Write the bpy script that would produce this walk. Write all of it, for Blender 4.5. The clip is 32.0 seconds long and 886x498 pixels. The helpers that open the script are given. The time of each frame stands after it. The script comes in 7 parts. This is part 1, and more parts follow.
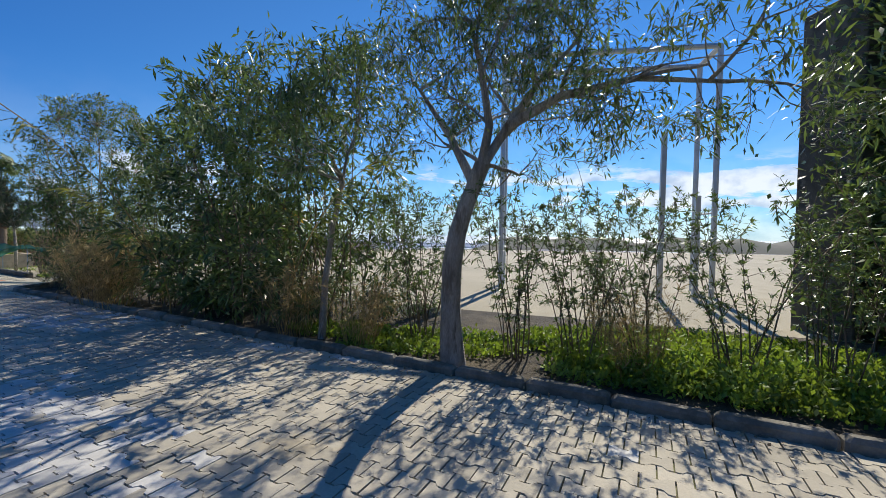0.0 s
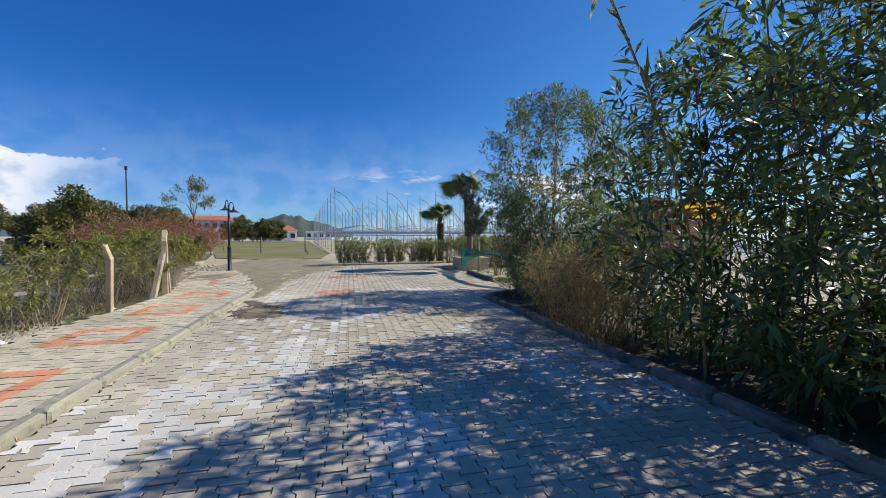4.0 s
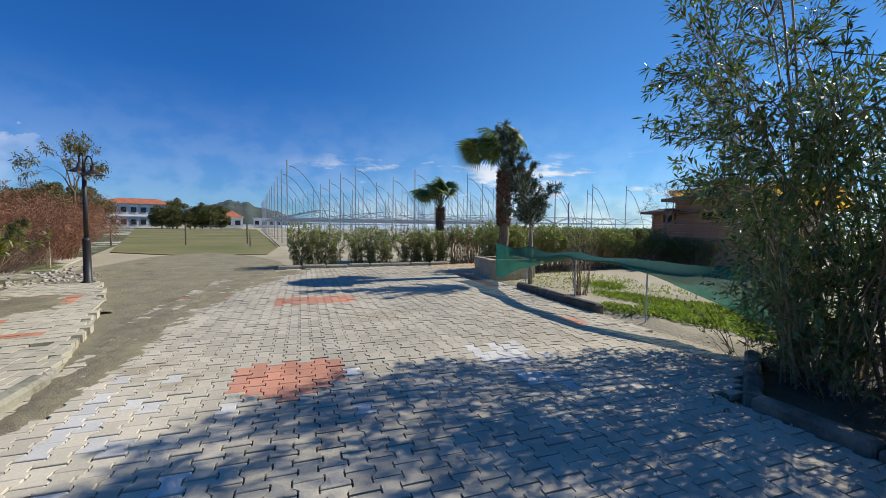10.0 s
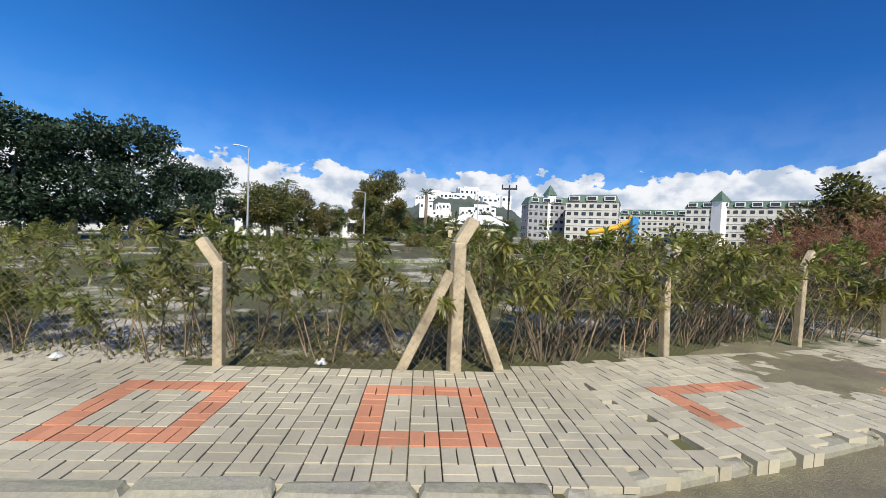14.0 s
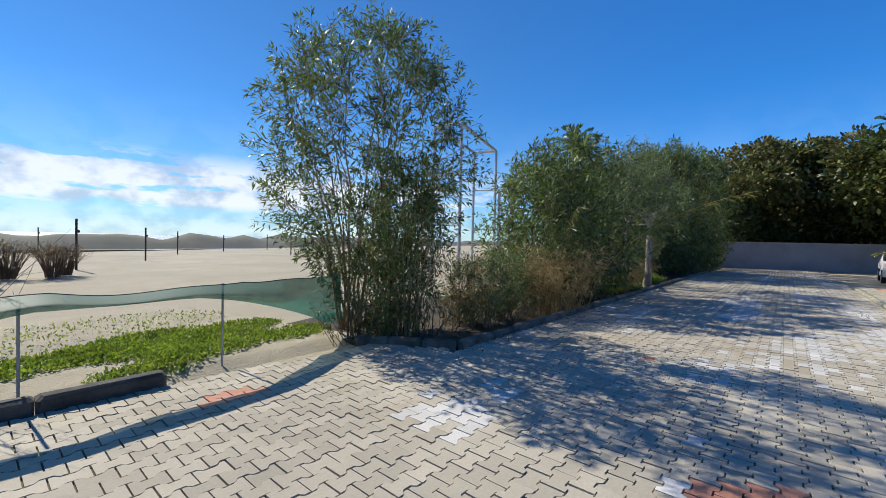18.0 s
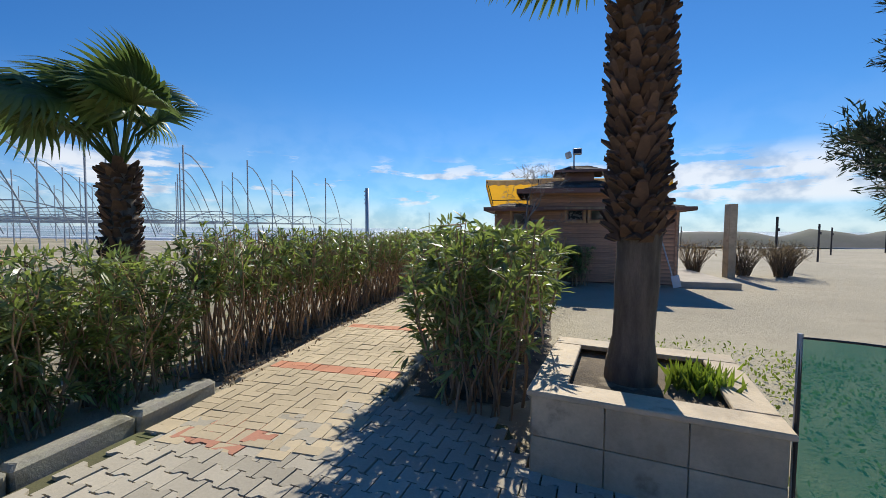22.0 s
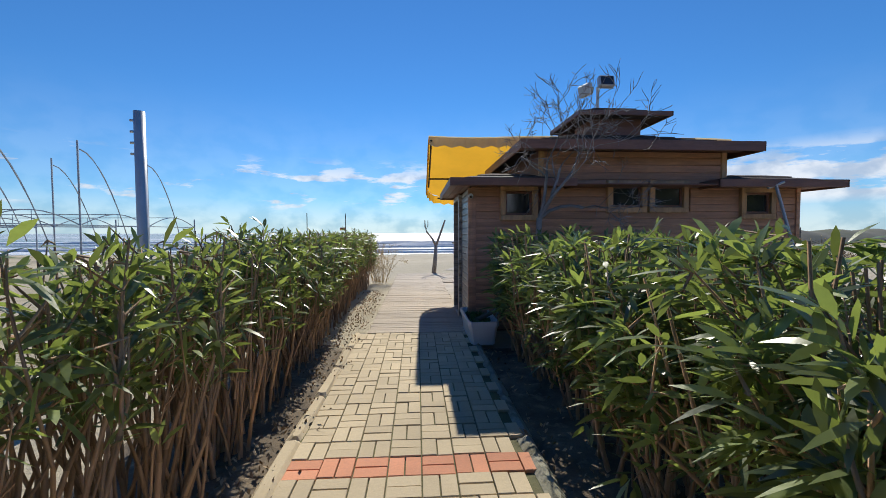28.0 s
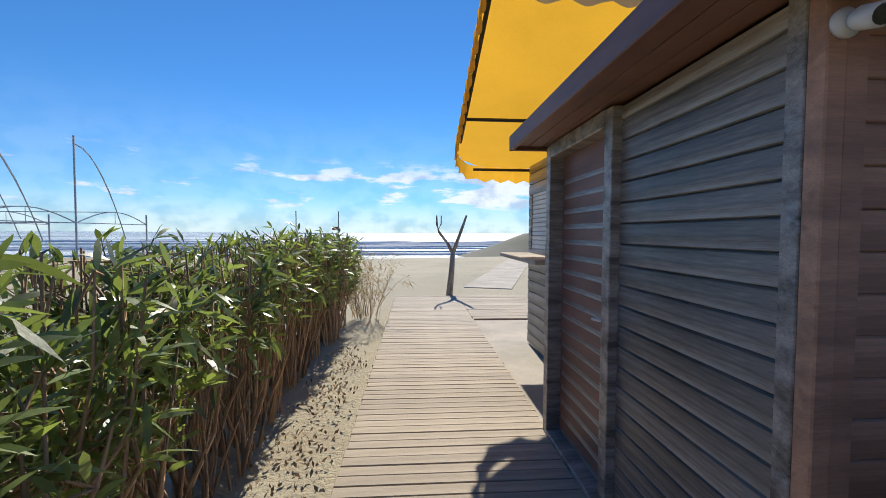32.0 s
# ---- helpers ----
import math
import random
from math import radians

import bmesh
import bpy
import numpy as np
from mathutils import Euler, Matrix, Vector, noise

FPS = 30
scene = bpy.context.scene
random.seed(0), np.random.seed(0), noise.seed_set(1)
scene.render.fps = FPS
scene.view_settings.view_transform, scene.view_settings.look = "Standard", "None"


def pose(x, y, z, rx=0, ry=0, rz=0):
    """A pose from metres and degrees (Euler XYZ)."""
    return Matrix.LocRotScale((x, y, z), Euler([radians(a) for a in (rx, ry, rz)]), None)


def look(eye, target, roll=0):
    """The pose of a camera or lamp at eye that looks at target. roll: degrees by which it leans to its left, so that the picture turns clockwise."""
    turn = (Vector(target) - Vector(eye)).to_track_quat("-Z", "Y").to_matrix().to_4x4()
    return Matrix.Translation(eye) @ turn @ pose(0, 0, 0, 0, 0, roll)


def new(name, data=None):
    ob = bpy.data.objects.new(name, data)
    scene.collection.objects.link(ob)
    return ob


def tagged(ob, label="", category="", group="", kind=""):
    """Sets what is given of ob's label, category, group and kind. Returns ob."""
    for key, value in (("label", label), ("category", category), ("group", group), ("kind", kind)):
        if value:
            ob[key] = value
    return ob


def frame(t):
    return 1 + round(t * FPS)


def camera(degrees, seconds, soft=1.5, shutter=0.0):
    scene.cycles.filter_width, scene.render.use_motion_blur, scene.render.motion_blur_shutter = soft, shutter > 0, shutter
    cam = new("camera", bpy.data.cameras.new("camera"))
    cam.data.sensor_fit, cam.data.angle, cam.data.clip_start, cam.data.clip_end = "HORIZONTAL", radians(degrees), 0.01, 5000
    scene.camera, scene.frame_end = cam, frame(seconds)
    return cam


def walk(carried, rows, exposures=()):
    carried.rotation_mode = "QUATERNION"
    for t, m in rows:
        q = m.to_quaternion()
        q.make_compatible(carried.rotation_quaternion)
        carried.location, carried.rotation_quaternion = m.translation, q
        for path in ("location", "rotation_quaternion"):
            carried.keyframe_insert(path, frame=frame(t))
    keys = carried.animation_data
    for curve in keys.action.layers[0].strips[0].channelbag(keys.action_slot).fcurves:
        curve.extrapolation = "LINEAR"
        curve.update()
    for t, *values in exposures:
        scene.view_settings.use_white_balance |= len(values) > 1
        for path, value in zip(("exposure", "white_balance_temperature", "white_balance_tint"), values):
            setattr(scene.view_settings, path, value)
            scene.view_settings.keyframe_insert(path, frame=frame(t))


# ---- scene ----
cam = camera(95.34, 32.0, 0.8)
PATH = [
    (0.0, pose(-0.510, 2.101, 1.481, 88.05, -0.95, 11.57)),
    (0.5, pose(-0.832, 2.464, 1.476, 90.05, -0.53, 5.87)),
    (1.0, pose(-1.244, 2.757, 1.494, 91.17, -0.44, 3.96)),
    (1.5, pose(-1.650, 3.048, 1.505, 89.65, -0.15, 4.90)),
    (2.0, pose(-2.197, 3.262, 1.534, 89.03, -0.20, 7.44)),
    (2.5, pose(-2.754, 3.435, 1.538, 89.28, -0.26, 15.41)),
    (3.0, pose(-3.321, 3.615, 1.538, 89.34, -0.43, 33.71)),
    (3.5, pose(-3.837, 3.739, 1.535, 89.14, 0.01, 54.00)),
    (4.0, pose(-4.364, 3.896, 1.476, 88.08, 0.06, 61.50)),
    (4.5, pose(-4.915, 3.981, 1.454, 87.31, -0.08, 62.78)),
    (6.5, pose(-7.325, 4.369, 1.418, 87.28, -0.93, 65.80)),
    (7.0, pose(-7.856, 4.486, 1.437, 87.28, -1.01, 64.87)),
    (7.5, pose(-8.292, 4.675, 1.447, 87.21, -0.88, 63.33)),
    (8.0, pose(-8.788, 4.785, 1.444, 87.21, -0.95, 61.31)),
    (8.5, pose(-9.298, 4.959, 1.432, 86.39, -0.66, 57.95)),
    (9.0, pose(-9.826, 5.117, 1.413, 86.32, -0.61, 55.86)),
    (9.5, pose(-10.401, 5.209, 1.404, 86.42, -0.65, 54.30)),
    (10.0, pose(-10.962, 5.439, 1.426, 86.69, -0.76, 55.29)),
    (10.5, pose(-11.479, 5.597, 1.455, 86.87, -0.89, 62.34)),
    (11.0, pose(-11.917, 5.826, 1.486, 87.08, -1.32, 81.13)),
    (11.5, pose(-12.300, 5.969, 1.529, 87.08, -2.11, 102.70)),
    (12.0, pose(-12.690, 6.123, 1.523, 87.20, -2.47, 121.75)),
    (12.5, pose(-13.137, 6.186, 1.497, 87.20, -2.73, 137.34)),
    (13.0, pose(-13.564, 6.267, 1.480, 87.38, -2.64, 145.86)),
    (13.5, pose(-14.005, 6.318, 1.461, 87.15, -2.68, 152.29)),
    (15.5, pose(-15.516, 6.480, 1.507, 88.56, -1.51, 205.82)),
    (16.0, pose(-15.868, 6.577, 1.502, 89.24, -1.32, 221.95)),
    (16.5, pose(-16.228, 6.713, 1.499, 89.40, -0.98, 232.79)),
    (17.0, pose(-16.520, 6.849, 1.499, 89.26, -1.46, 250.37)),
    (17.5, pose(-16.977, 7.007, 1.501, 88.92, -1.32, 273.75)),
    (18.0, pose(-17.387, 7.179, 1.513, 88.81, -1.23, 294.84)),
    (18.5, pose(-17.644, 7.557, 1.511, 88.86, -1.50, 311.18)),
    (19.0, pose(-18.068, 7.963, 1.476, 88.95, -1.44, 323.10)),
    (19.5, pose(-18.497, 8.544, 1.423, 88.58, -2.01, 334.19)),
    (20.0, pose(-18.933, 8.984, 1.416, 88.64, -1.92, 345.29)),
    (20.5, pose(-19.306, 9.405, 1.410, 88.29, -1.83, 353.71)),
    (21.0, pose(-19.709, 9.813, 1.445, 87.82, -1.46, 359.75)),
    (21.5, pose(-20.097, 10.207, 1.486, 87.26, -0.51, 363.51)),
    (22.0, pose(-20.522, 10.560, 1.496, 87.13, -0.48, 365.30)),
    (22.5, pose(-20.941, 10.943, 1.503, 87.23, -0.43, 366.16)),
    (23.0, pose(-21.291, 11.371, 1.504, 87.04, -0.21, 366.11)),
    (23.5, pose(-21.732, 11.825, 1.509, 87.08, -0.09, 364.99)),
    (24.0, pose(-21.844, 12.423, 1.503, 86.89, 0.00, 361.49)),
    (24.5, pose(-21.972, 13.016, 1.498, 86.90, -0.03, 358.26)),
    (25.0, pose(-22.079, 13.530, 1.488, 86.88, 0.07, 354.43)),
    (25.5, pose(-22.052, 14.124, 1.476, 87.09, -0.04, 350.94)),
    (27.5, pose(-21.749, 16.575, 1.428, 87.45, 0.18, 348.09)),
    (28.0, pose(-21.583, 17.183, 1.412, 87.68, 0.16, 348.48)),
    (28.5, pose(-21.555, 17.833, 1.417, 87.51, 0.23, 348.37)),
    (29.0, pose(-21.483, 18.443, 1.452, 87.41, 0.26, 348.40)),
    (29.5, pose(-21.450, 19.065, 1.476, 87.40, 0.16, 348.55)),
    (30.0, pose(-21.415, 19.672, 1.474, 87.41, 0.06, 348.39)),
    (30.5, pose(-21.379, 20.281, 1.480, 87.44, 0.06, 348.28)),
    (31.0, pose(-21.286, 20.864, 1.489, 87.43, 0.16, 348.27)),
    (31.5, pose(-21.228, 21.409, 1.468, 87.63, 0.06, 348.28)),
    (32.0, pose(-21.175, 21.904, 1.436, 87.73, -0.30, 348.16)),
]
walk(cam, PATH, [(0.0, 0.12), (1.0, 0.22), (2.0, 0.4), (3.0, 0.25), (4.0, 0.1), (5.0, 0.0), (15.5, 0.0), (17.0, 0.28), (19.0, 0.0), (28.0, 0.0), (30.0, 0.12), (32.0, 0.15)])
# ---------- world, sun ----------
SUN_YAW, SUN_EL = -11.5, 39.5
world = bpy.data.worlds.new("sky_world")
scene.world = world
world.use_nodes = True
wn, wl = world.node_tree.nodes, world.node_tree.links
wn.clear()


def wmath(op, a, b=None):
    n = wn.new("ShaderNodeMath")
    n.operation = op
    for k, v in enumerate((a, b)):
        if v is None:
            continue
        if isinstance(v, (int, float)):
            n.inputs[k].default_value = v
        else:
            wl.new(v, n.inputs[k])
    return n.outputs[0]


def wrange(v, a, b, c=0.0, d=1.0):
    n = wn.new("ShaderNodeMapRange")
    n.interpolation_type = "SMOOTHSTEP"
    wl.new(v, n.inputs[0])
    for k, x in zip((1, 2, 3, 4), (a, b, c, d)):
        n.inputs[k].default_value = x
    return n.outputs[0]


sky = wn.new("ShaderNodeTexSky")
sky.sky_type = "NISHITA"
sky.sun_disc = False
sky.sun_elevation = radians(SUN_EL)
sky.sun_rotation = radians(-SUN_YAW)
sky.air_density, sky.dust_density, sky.ozone_density = 1.0, 0.0, 4.0
tc = wn.new("ShaderNodeTexCoord")
sep = wn.new("ShaderNodeSeparateXYZ")
wl.new(tc.outputs["Generated"], sep.inputs[0])
X_, Y_, Z_ = sep.outputs
mapn = wn.new("ShaderNodeMapping")
mapn.inputs["Scale"].default_value = (1, 1, 1.5)
wl.new(tc.outputs["Generated"], mapn.inputs[0])
n1 = wn.new("ShaderNodeTexNoise")
n1.inputs["Scale"].default_value, n1.inputs["Detail"].default_value, n1.inputs["Roughness"].default_value = 13.0, 9.0, 0.55
wl.new(mapn.outputs[0], n1.inputs["Vector"])
map2 = wn.new("ShaderNodeMapping")
map2.inputs["Scale"].default_value = (1, 1, 5.0)
wl.new(tc.outputs["Generated"], map2.inputs[0])
n2 = wn.new("ShaderNodeTexNoise")
n2.inputs["Scale"].default_value, n2.inputs["Detail"].default_value, n2.inputs["Roughness"].default_value = 5.0, 8.0, 0.62
wl.new(map2.outputs[0], n2.inputs["Vector"])
inland = wrange(Y_, 0.25, -0.35)
# heaped clouds over the land: thick at the horizon, ragged tops at about 7 degrees
top = wmath("MULTIPLY", wmath("SUBTRACT", Z_, 0.142), 5.0)
heap = wrange(wmath("SUBTRACT", n1.outputs[0], top), 0.49, 0.535)
heap = wmath("MULTIPLY", heap, wmath("MULTIPLY", inland, wrange(X_, -1.0, -0.93)))
# thin banks over the sea
band = wmath("MULTIPLY", wrange(Z_, 0.035, 0.07), wrange(Z_, 0.19, 0.12))
bank = wmath("MULTIPLY", wrange(wmath("ADD", n2.outputs[0], wmath("MULTIPLY", wrange(X_, 0.1, 0.5), 0.13)), 0.5, 0.6), band)
seaward = wrange(Y_, 0.1, 0.5)
haze = wmath("MULTIPLY", wmath("MULTIPLY", wrange(Z_, 0.12, 0.0), seaward), 0.6)
bank = wmath("MULTIPLY", wmath("MULTIPLY", bank, seaward), 0.85)
veil = wmath("MULTIPLY", wrange(Z_, 0.32, 0.0), 0.2)
cover = wmath("MAXIMUM", wmath("MAXIMUM", heap, bank), wmath("MAXIMUM", haze, veil))
shade = wn.new("ShaderNodeMix")
shade.data_type = "RGBA"
n3 = wn.new("ShaderNodeTexNoise")
n3.inputs["Scale"].default_value, n3.inputs["Detail"].default_value = 16.0, 6.0
wl.new(mapn.outputs[0], n3.inputs["Vector"])
wl.new(wrange(n3.outputs[0], 0.35, 0.6), shade.inputs["Factor"])
shade.inputs["A"].default_value, shade.inputs["B"].default_value = (5.2, 6.1, 7.6, 1), (9.6, 9.8, 10.2, 1)
mixs = wn.new("ShaderNodeMix")
mixs.data_type = "RGBA"
tint = wn.new("ShaderNodeMix")
tint.data_type, tint.blend_type = "RGBA", "MULTIPLY"
tint.inputs["Factor"].default_value = 1.0
inland = wn.new("ShaderNodeMix")
inland.data_type = "RGBA"
inland.inputs["A"].default_value, inland.inputs["B"].default_value = (0.28, 1.0, 1.68, 1), (0.165, 0.60, 1.16, 1)
wl.new(wrange(X_, 0.85, -0.1), inland.inputs["Factor"])
deep = wn.new("ShaderNodeMix")
deep.data_type = "RGBA"
deep.inputs["A"].default_value = (0.40, 0.83, 1.20, 1)
wl.new(inland.outputs["Result"], deep.inputs["B"])
wl.new(wrange(wmath("ADD", Y_, wmath("MULTIPLY", X_, 0.2)), 0.75, -0.1), deep.inputs["Factor"])
wl.new(deep.outputs["Result"], tint.inputs["B"])
wl.new(sky.outputs[0], tint.inputs["A"])
wl.new(tint.outputs["Result"], mixs.inputs["A"])
wl.new(shade.outputs["Result"], mixs.inputs["B"])
wl.new(cover, mixs.inputs["Factor"])
bg = wn.new("ShaderNodeBackground")
bg.inputs["Strength"].default_value = 0.095
wl.new(mixs.outputs["Result"], bg.inputs["Color"])
wo = wn.new("ShaderNodeOutputWorld")
wl.new(bg.outputs[0], wo.inputs["Surface"])

sun = new("sun", bpy.data.lights.new("sun", "SUN"))
sun.data.energy, sun.data.angle, sun.data.color = 5.0, radians(0.55), (1.0, 0.94, 0.83)
sdir = Vector((-math.sin(radians(SUN_YAW)) * math.cos(radians(SUN_EL)), math.cos(radians(SUN_YAW)) * math.cos(radians(SUN_EL)), math.sin(radians(SUN_EL))))
sun.matrix_world = look(sdir * 80, (0, 0, 0))

# ---------- materials ----------


def material(name, color, rough=0.8, vary=0.25, scale=3.0, fine=60.0, bump=0.2, metal=0.0, other=None, island=0.0, obj=0.0, spec=0.5, through_=0.0, stretch=(1, 1, 1), coords="Object", dist=0.01, spots=None, glow=False):
    """A procedural surface: broad stains, fine grain, relief, and a tint of its own for each piece."""
    m = bpy.data.materials.new(name)
    m.use_nodes = True
    nt = m.node_tree
    nodes, links = nt.nodes, nt.links
    p = nodes["Principled BSDF"]
    c = nodes.new("ShaderNodeTexCoord")
    mp = nodes.new("ShaderNodeMapping")
    mp.inputs["Scale"].default_value = stretch
    if coords == "World":
        geo = nodes.new("ShaderNodeNewGeometry")
        links.new(geo.outputs["Position"], mp.inputs[0])
    else:
        links.new(c.outputs["Object"], mp.inputs[0])

    def tex(s, detail=5.0, r=0.6):
        n = nodes.new("ShaderNodeTexNoise")
        n.inputs["Scale"].default_value, n.inputs["Detail"].default_value, n.inputs["Roughness"].default_value = s, detail, r
        links.new(mp.outputs[0], n.inputs["Vector"])
        return n.outputs[0]

    def rng(v, a, b, lo, hi):
        n = nodes.new("ShaderNodeMapRange")
        links.new(v, n.inputs[0])
        for k, x in zip((1, 2, 3, 4), (a, b, lo, hi)):
            n.inputs[k].default_value = x
        return n.outputs[0]

    def mixc(f, a, b, mode="MIX"):
        n = nodes.new("ShaderNodeMix")
        n.data_type, n.blend_type = "RGBA", mode
        for sock, v in (("Factor", f), ("A", a), ("B", b)):
            if isinstance(v, (int, float)):
                n.inputs[sock].default_value = v
            elif isinstance(v, tuple):
                n.inputs[sock].default_value = (*v, 1)
            else:
                links.new(v, n.inputs[sock])
        return n.outputs["Result"]

    def mul(a, b):
        n = nodes.new("ShaderNodeMath")
        n.operation = "MULTIPLY"
        links.new(a, n.inputs[0])
        if isinstance(b, (int, float)):
            n.inputs[1].default_value = b
        else:
            links.new(b, n.inputs[1])
        return n.outputs[0]

    big, small = tex(scale), tex(fine, 4.0, 0.7)
    dark = tuple(v * (1 - vary * 0.9) for v in color)
    light = tuple(min(v * (1 + vary * 0.7), 1.0) for v in color)
    col = mixc(rng(big, 0.35, 0.65, 0, 1), dark, light if other is None else other)
    grain = rng(small, 0.3, 0.7, 1 - vary * 0.45, 1 + vary * 0.35)
    if island:
        geo2 = nodes.new("ShaderNodeNewGeometry")
        grain = mul(grain, rng(geo2.outputs["Random Per Island"], 0, 1, 1 - island, 1 + island))
    if obj:
        oi = nodes.new("ShaderNodeObjectInfo")
        grain = mul(grain, rng(oi.outputs["Random"], 0, 1, 1 - obj, 1 + obj))
    hsv = nodes.new("ShaderNodeHueSaturation")
    links.new(col, hsv.inputs["Color"])
    links.new(grain, hsv.inputs["Value"])
    out = hsv.outputs[0]
    if spots:
        out = mixc(rng(tex(spots[1], 6.0, 0.65), spots[2], spots[3], 0, 1), out, spots[0])
    links.new(out, p.inputs["Base Color"])
    links.new(rng(small, 0.3, 0.7, max(rough - 0.1, 0.02), min(rough + 0.1, 1)), p.inputs["Roughness"])
    p.inputs["Metallic"].default_value = metal
    p.inputs["Specular IOR Level"].default_value = spec
    if bump:
        b = nodes.new("ShaderNodeBump")
        b.inputs["Strength"].default_value, b.inputs["Distance"].default_value = bump, dist
        links.new(small, b.inputs["Height"])
        links.new(b.outputs[0], p.inputs["Normal"])
    if through_:
        tr = nodes.new("ShaderNodeBsdfTranslucent")
        links.new(mixc(1.0, out, (1.45, 1.42, 0.8), "MULTIPLY") if glow else out, tr.inputs["Color"])
        mx = nodes.new("ShaderNodeMixShader")
        mx.inputs[0].default_value = through_
        links.new(p.outputs[0], mx.inputs[1])
        links.new(tr.outputs[0], mx.inputs[2])
        links.new(mx.outputs[0], nodes["Material Output"].inputs["Surface"])
    return m


M_PAVER = material("paver_grey", (0.52, 0.465, 0.355), 0.9, 0.22, 0.35, 45, 0.35, obj=0.13, island=0.13, coords="World", spots=((0.40, 0.34, 0.235), 0.8, 0.57, 0.66))
M_PAVERW = material("paver_pale", (0.63, 0.605, 0.545), 0.85, 0.2, 0.6, 45, 0.3, obj=0.1, island=0.1, coords="World")
M_PAVERR = material("paver_red", (0.58, 0.27, 0.17), 0.9, 0.2, 0.8, 45, 0.3, obj=0.12, island=0.12, coords="World", spots=((0.40, 0.34, 0.27), 1.3, 0.55, 0.72))
M_BED = material("joint_sand", (0.15, 0.13, 0.075), 0.95, 0.4, 1.2, 50, 0.5, coords="World", other=(0.15, 0.155, 0.06))
M_BRICK = material("brick_buff", (0.50, 0.45, 0.33), 0.9, 0.18, 0.7, 45, 0.3, obj=0.12, island=0.12, coords="World", spots=((0.33, 0.30, 0.24), 1.1, 0.58, 0.75))
M_BRICKR = material("brick_red", (0.63, 0.28, 0.16), 0.9, 0.18, 0.7, 45, 0.3, obj=0.12, island=0.12, coords="World")
M_WALKB = material("walk_brick", (0.55, 0.45, 0.29), 0.9, 0.16, 0.7, 45, 0.3, obj=0.11, island=0.11, coords="World")
M_KERB = material("kerb_concrete", (0.45, 0.42, 0.35), 0.92, 0.35, 3.0, 40, 0.6, obj=0.12, coords="World", other=(0.36, 0.345, 0.24), spots=((0.15, 0.14, 0.09), 2.6, 0.53, 0.66))
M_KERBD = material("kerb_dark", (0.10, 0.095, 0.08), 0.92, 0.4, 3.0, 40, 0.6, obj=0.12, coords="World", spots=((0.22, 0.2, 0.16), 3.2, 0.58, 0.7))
# bed kerb: litter and the shrubs' shade are put into this darker concrete
M_KERBSHADE = material("kerb_litter_shade", (0.24, 0.215, 0.165), 0.92, 0.4, 3.0, 40, 0.6, obj=0.2, coords="World", spots=((0.09, 0.085, 0.06), 2.2, 0.5, 0.66))
M_SAND = material("sand", (0.44, 0.385, 0.27), 0.97, 0.14, 0.22, 26, 0.8, coords="World", dist=0.03, spots=((0.38, 0.32, 0.22), 0.9, 0.55, 0.7))
# dark soil; beneath the hedges the same colour stands in for shade
M_SOIL = material("soil_and_hedge_shade", (0.15, 0.115, 0.075), 0.97, 0.5, 3.0, 60, 0.5, coords="World", dist=0.015, spots=((0.27, 0.22, 0.15), 5.0, 0.54, 0.66))
M_EARTH = material("dirt", (0.44, 0.37, 0.245), 0.97, 0.5, 1.6, 80, 0.9, coords="World", dist=0.02, other=(0.32, 0.29, 0.165), spots=((0.19, 0.165, 0.095), 1.3, 0.55, 0.68))
M_HOTEL = material("hotel_render", (0.56, 0.54, 0.48), 0.85, 0.12, 0.2, 3, 0.0, coords="World")
M_LOT = material("waste_ground", (0.15, 0.12, 0.065), 0.97, 0.45, 0.22, 9, 0.9, coords="World", dist=0.05, other=(0.115, 0.14, 0.04), spots=((0.55, 0.50, 0.40), 0.2, 0.52, 0.575))
M_LAWN = material("lawn", (0.20, 0.225, 0.055), 0.95, 0.4, 0.15, 12, 0.8, coords="World", other=(0.24, 0.2, 0.075))
M_FIELD = material("sandy_field", (0.42, 0.36, 0.24), 0.97, 0.3, 0.3, 20, 0.8, coords="World", dist=0.03, spots=((0.20, 0.20, 0.075), 0.25, 0.56, 0.66))
M_MULCH = material("leaf_litter", (0.075, 0.06, 0.04), 0.95, 0.5, 1.5, 30, 1.0, coords="World", dist=0.04, other=(0.13, 0.1, 0.06))
M_GREEN = material("ground_plants", (0.21, 0.29, 0.045), 0.6, 0.35, 2.0, 30, 0.2, island=0.35, through_=0.35, coords="World", glow=True)
M_OLE = material("oleander_leaf", (0.125, 0.18, 0.06), 0.4, 0.25, 1.5, 30, 0.1, island=0.55, through_=0.25, spec=0.5, coords="World", glow=True)
M_OLEN = material("oleander_leaf_lush", (0.19, 0.245, 0.085), 0.38, 0.25, 1.5, 30, 0.1, island=0.5, through_=0.45, spec=0.95, coords="World", glow=True)
M_WILLOW = material("narrow_leaf", (0.12, 0.17, 0.06), 0.46, 0.35, 0.8, 30, 0.1, island=0.6, through_=0.32, coords="World", glow=True)
M_OLEY = material("oleander_leaf_dry", (0.235, 0.285, 0.07), 0.42, 0.3, 0.8, 30, 0.1, island=0.5, through_=0.45, spec=0.6, coords="World", other=(0.27, 0.25, 0.08), glow=True)
M_OLIVE = material("bush_leaf", (0.14, 0.185, 0.045), 0.5, 0.35, 0.3, 20, 0.1, island=0.5, through_=0.25, coords="World", other=(0.19, 0.155, 0.045))
M_PINE = material("cypress_needles", (0.05, 0.085, 0.045), 0.6, 0.3, 0.5, 20, 0.1, island=0.45, through_=0.15, coords="World")
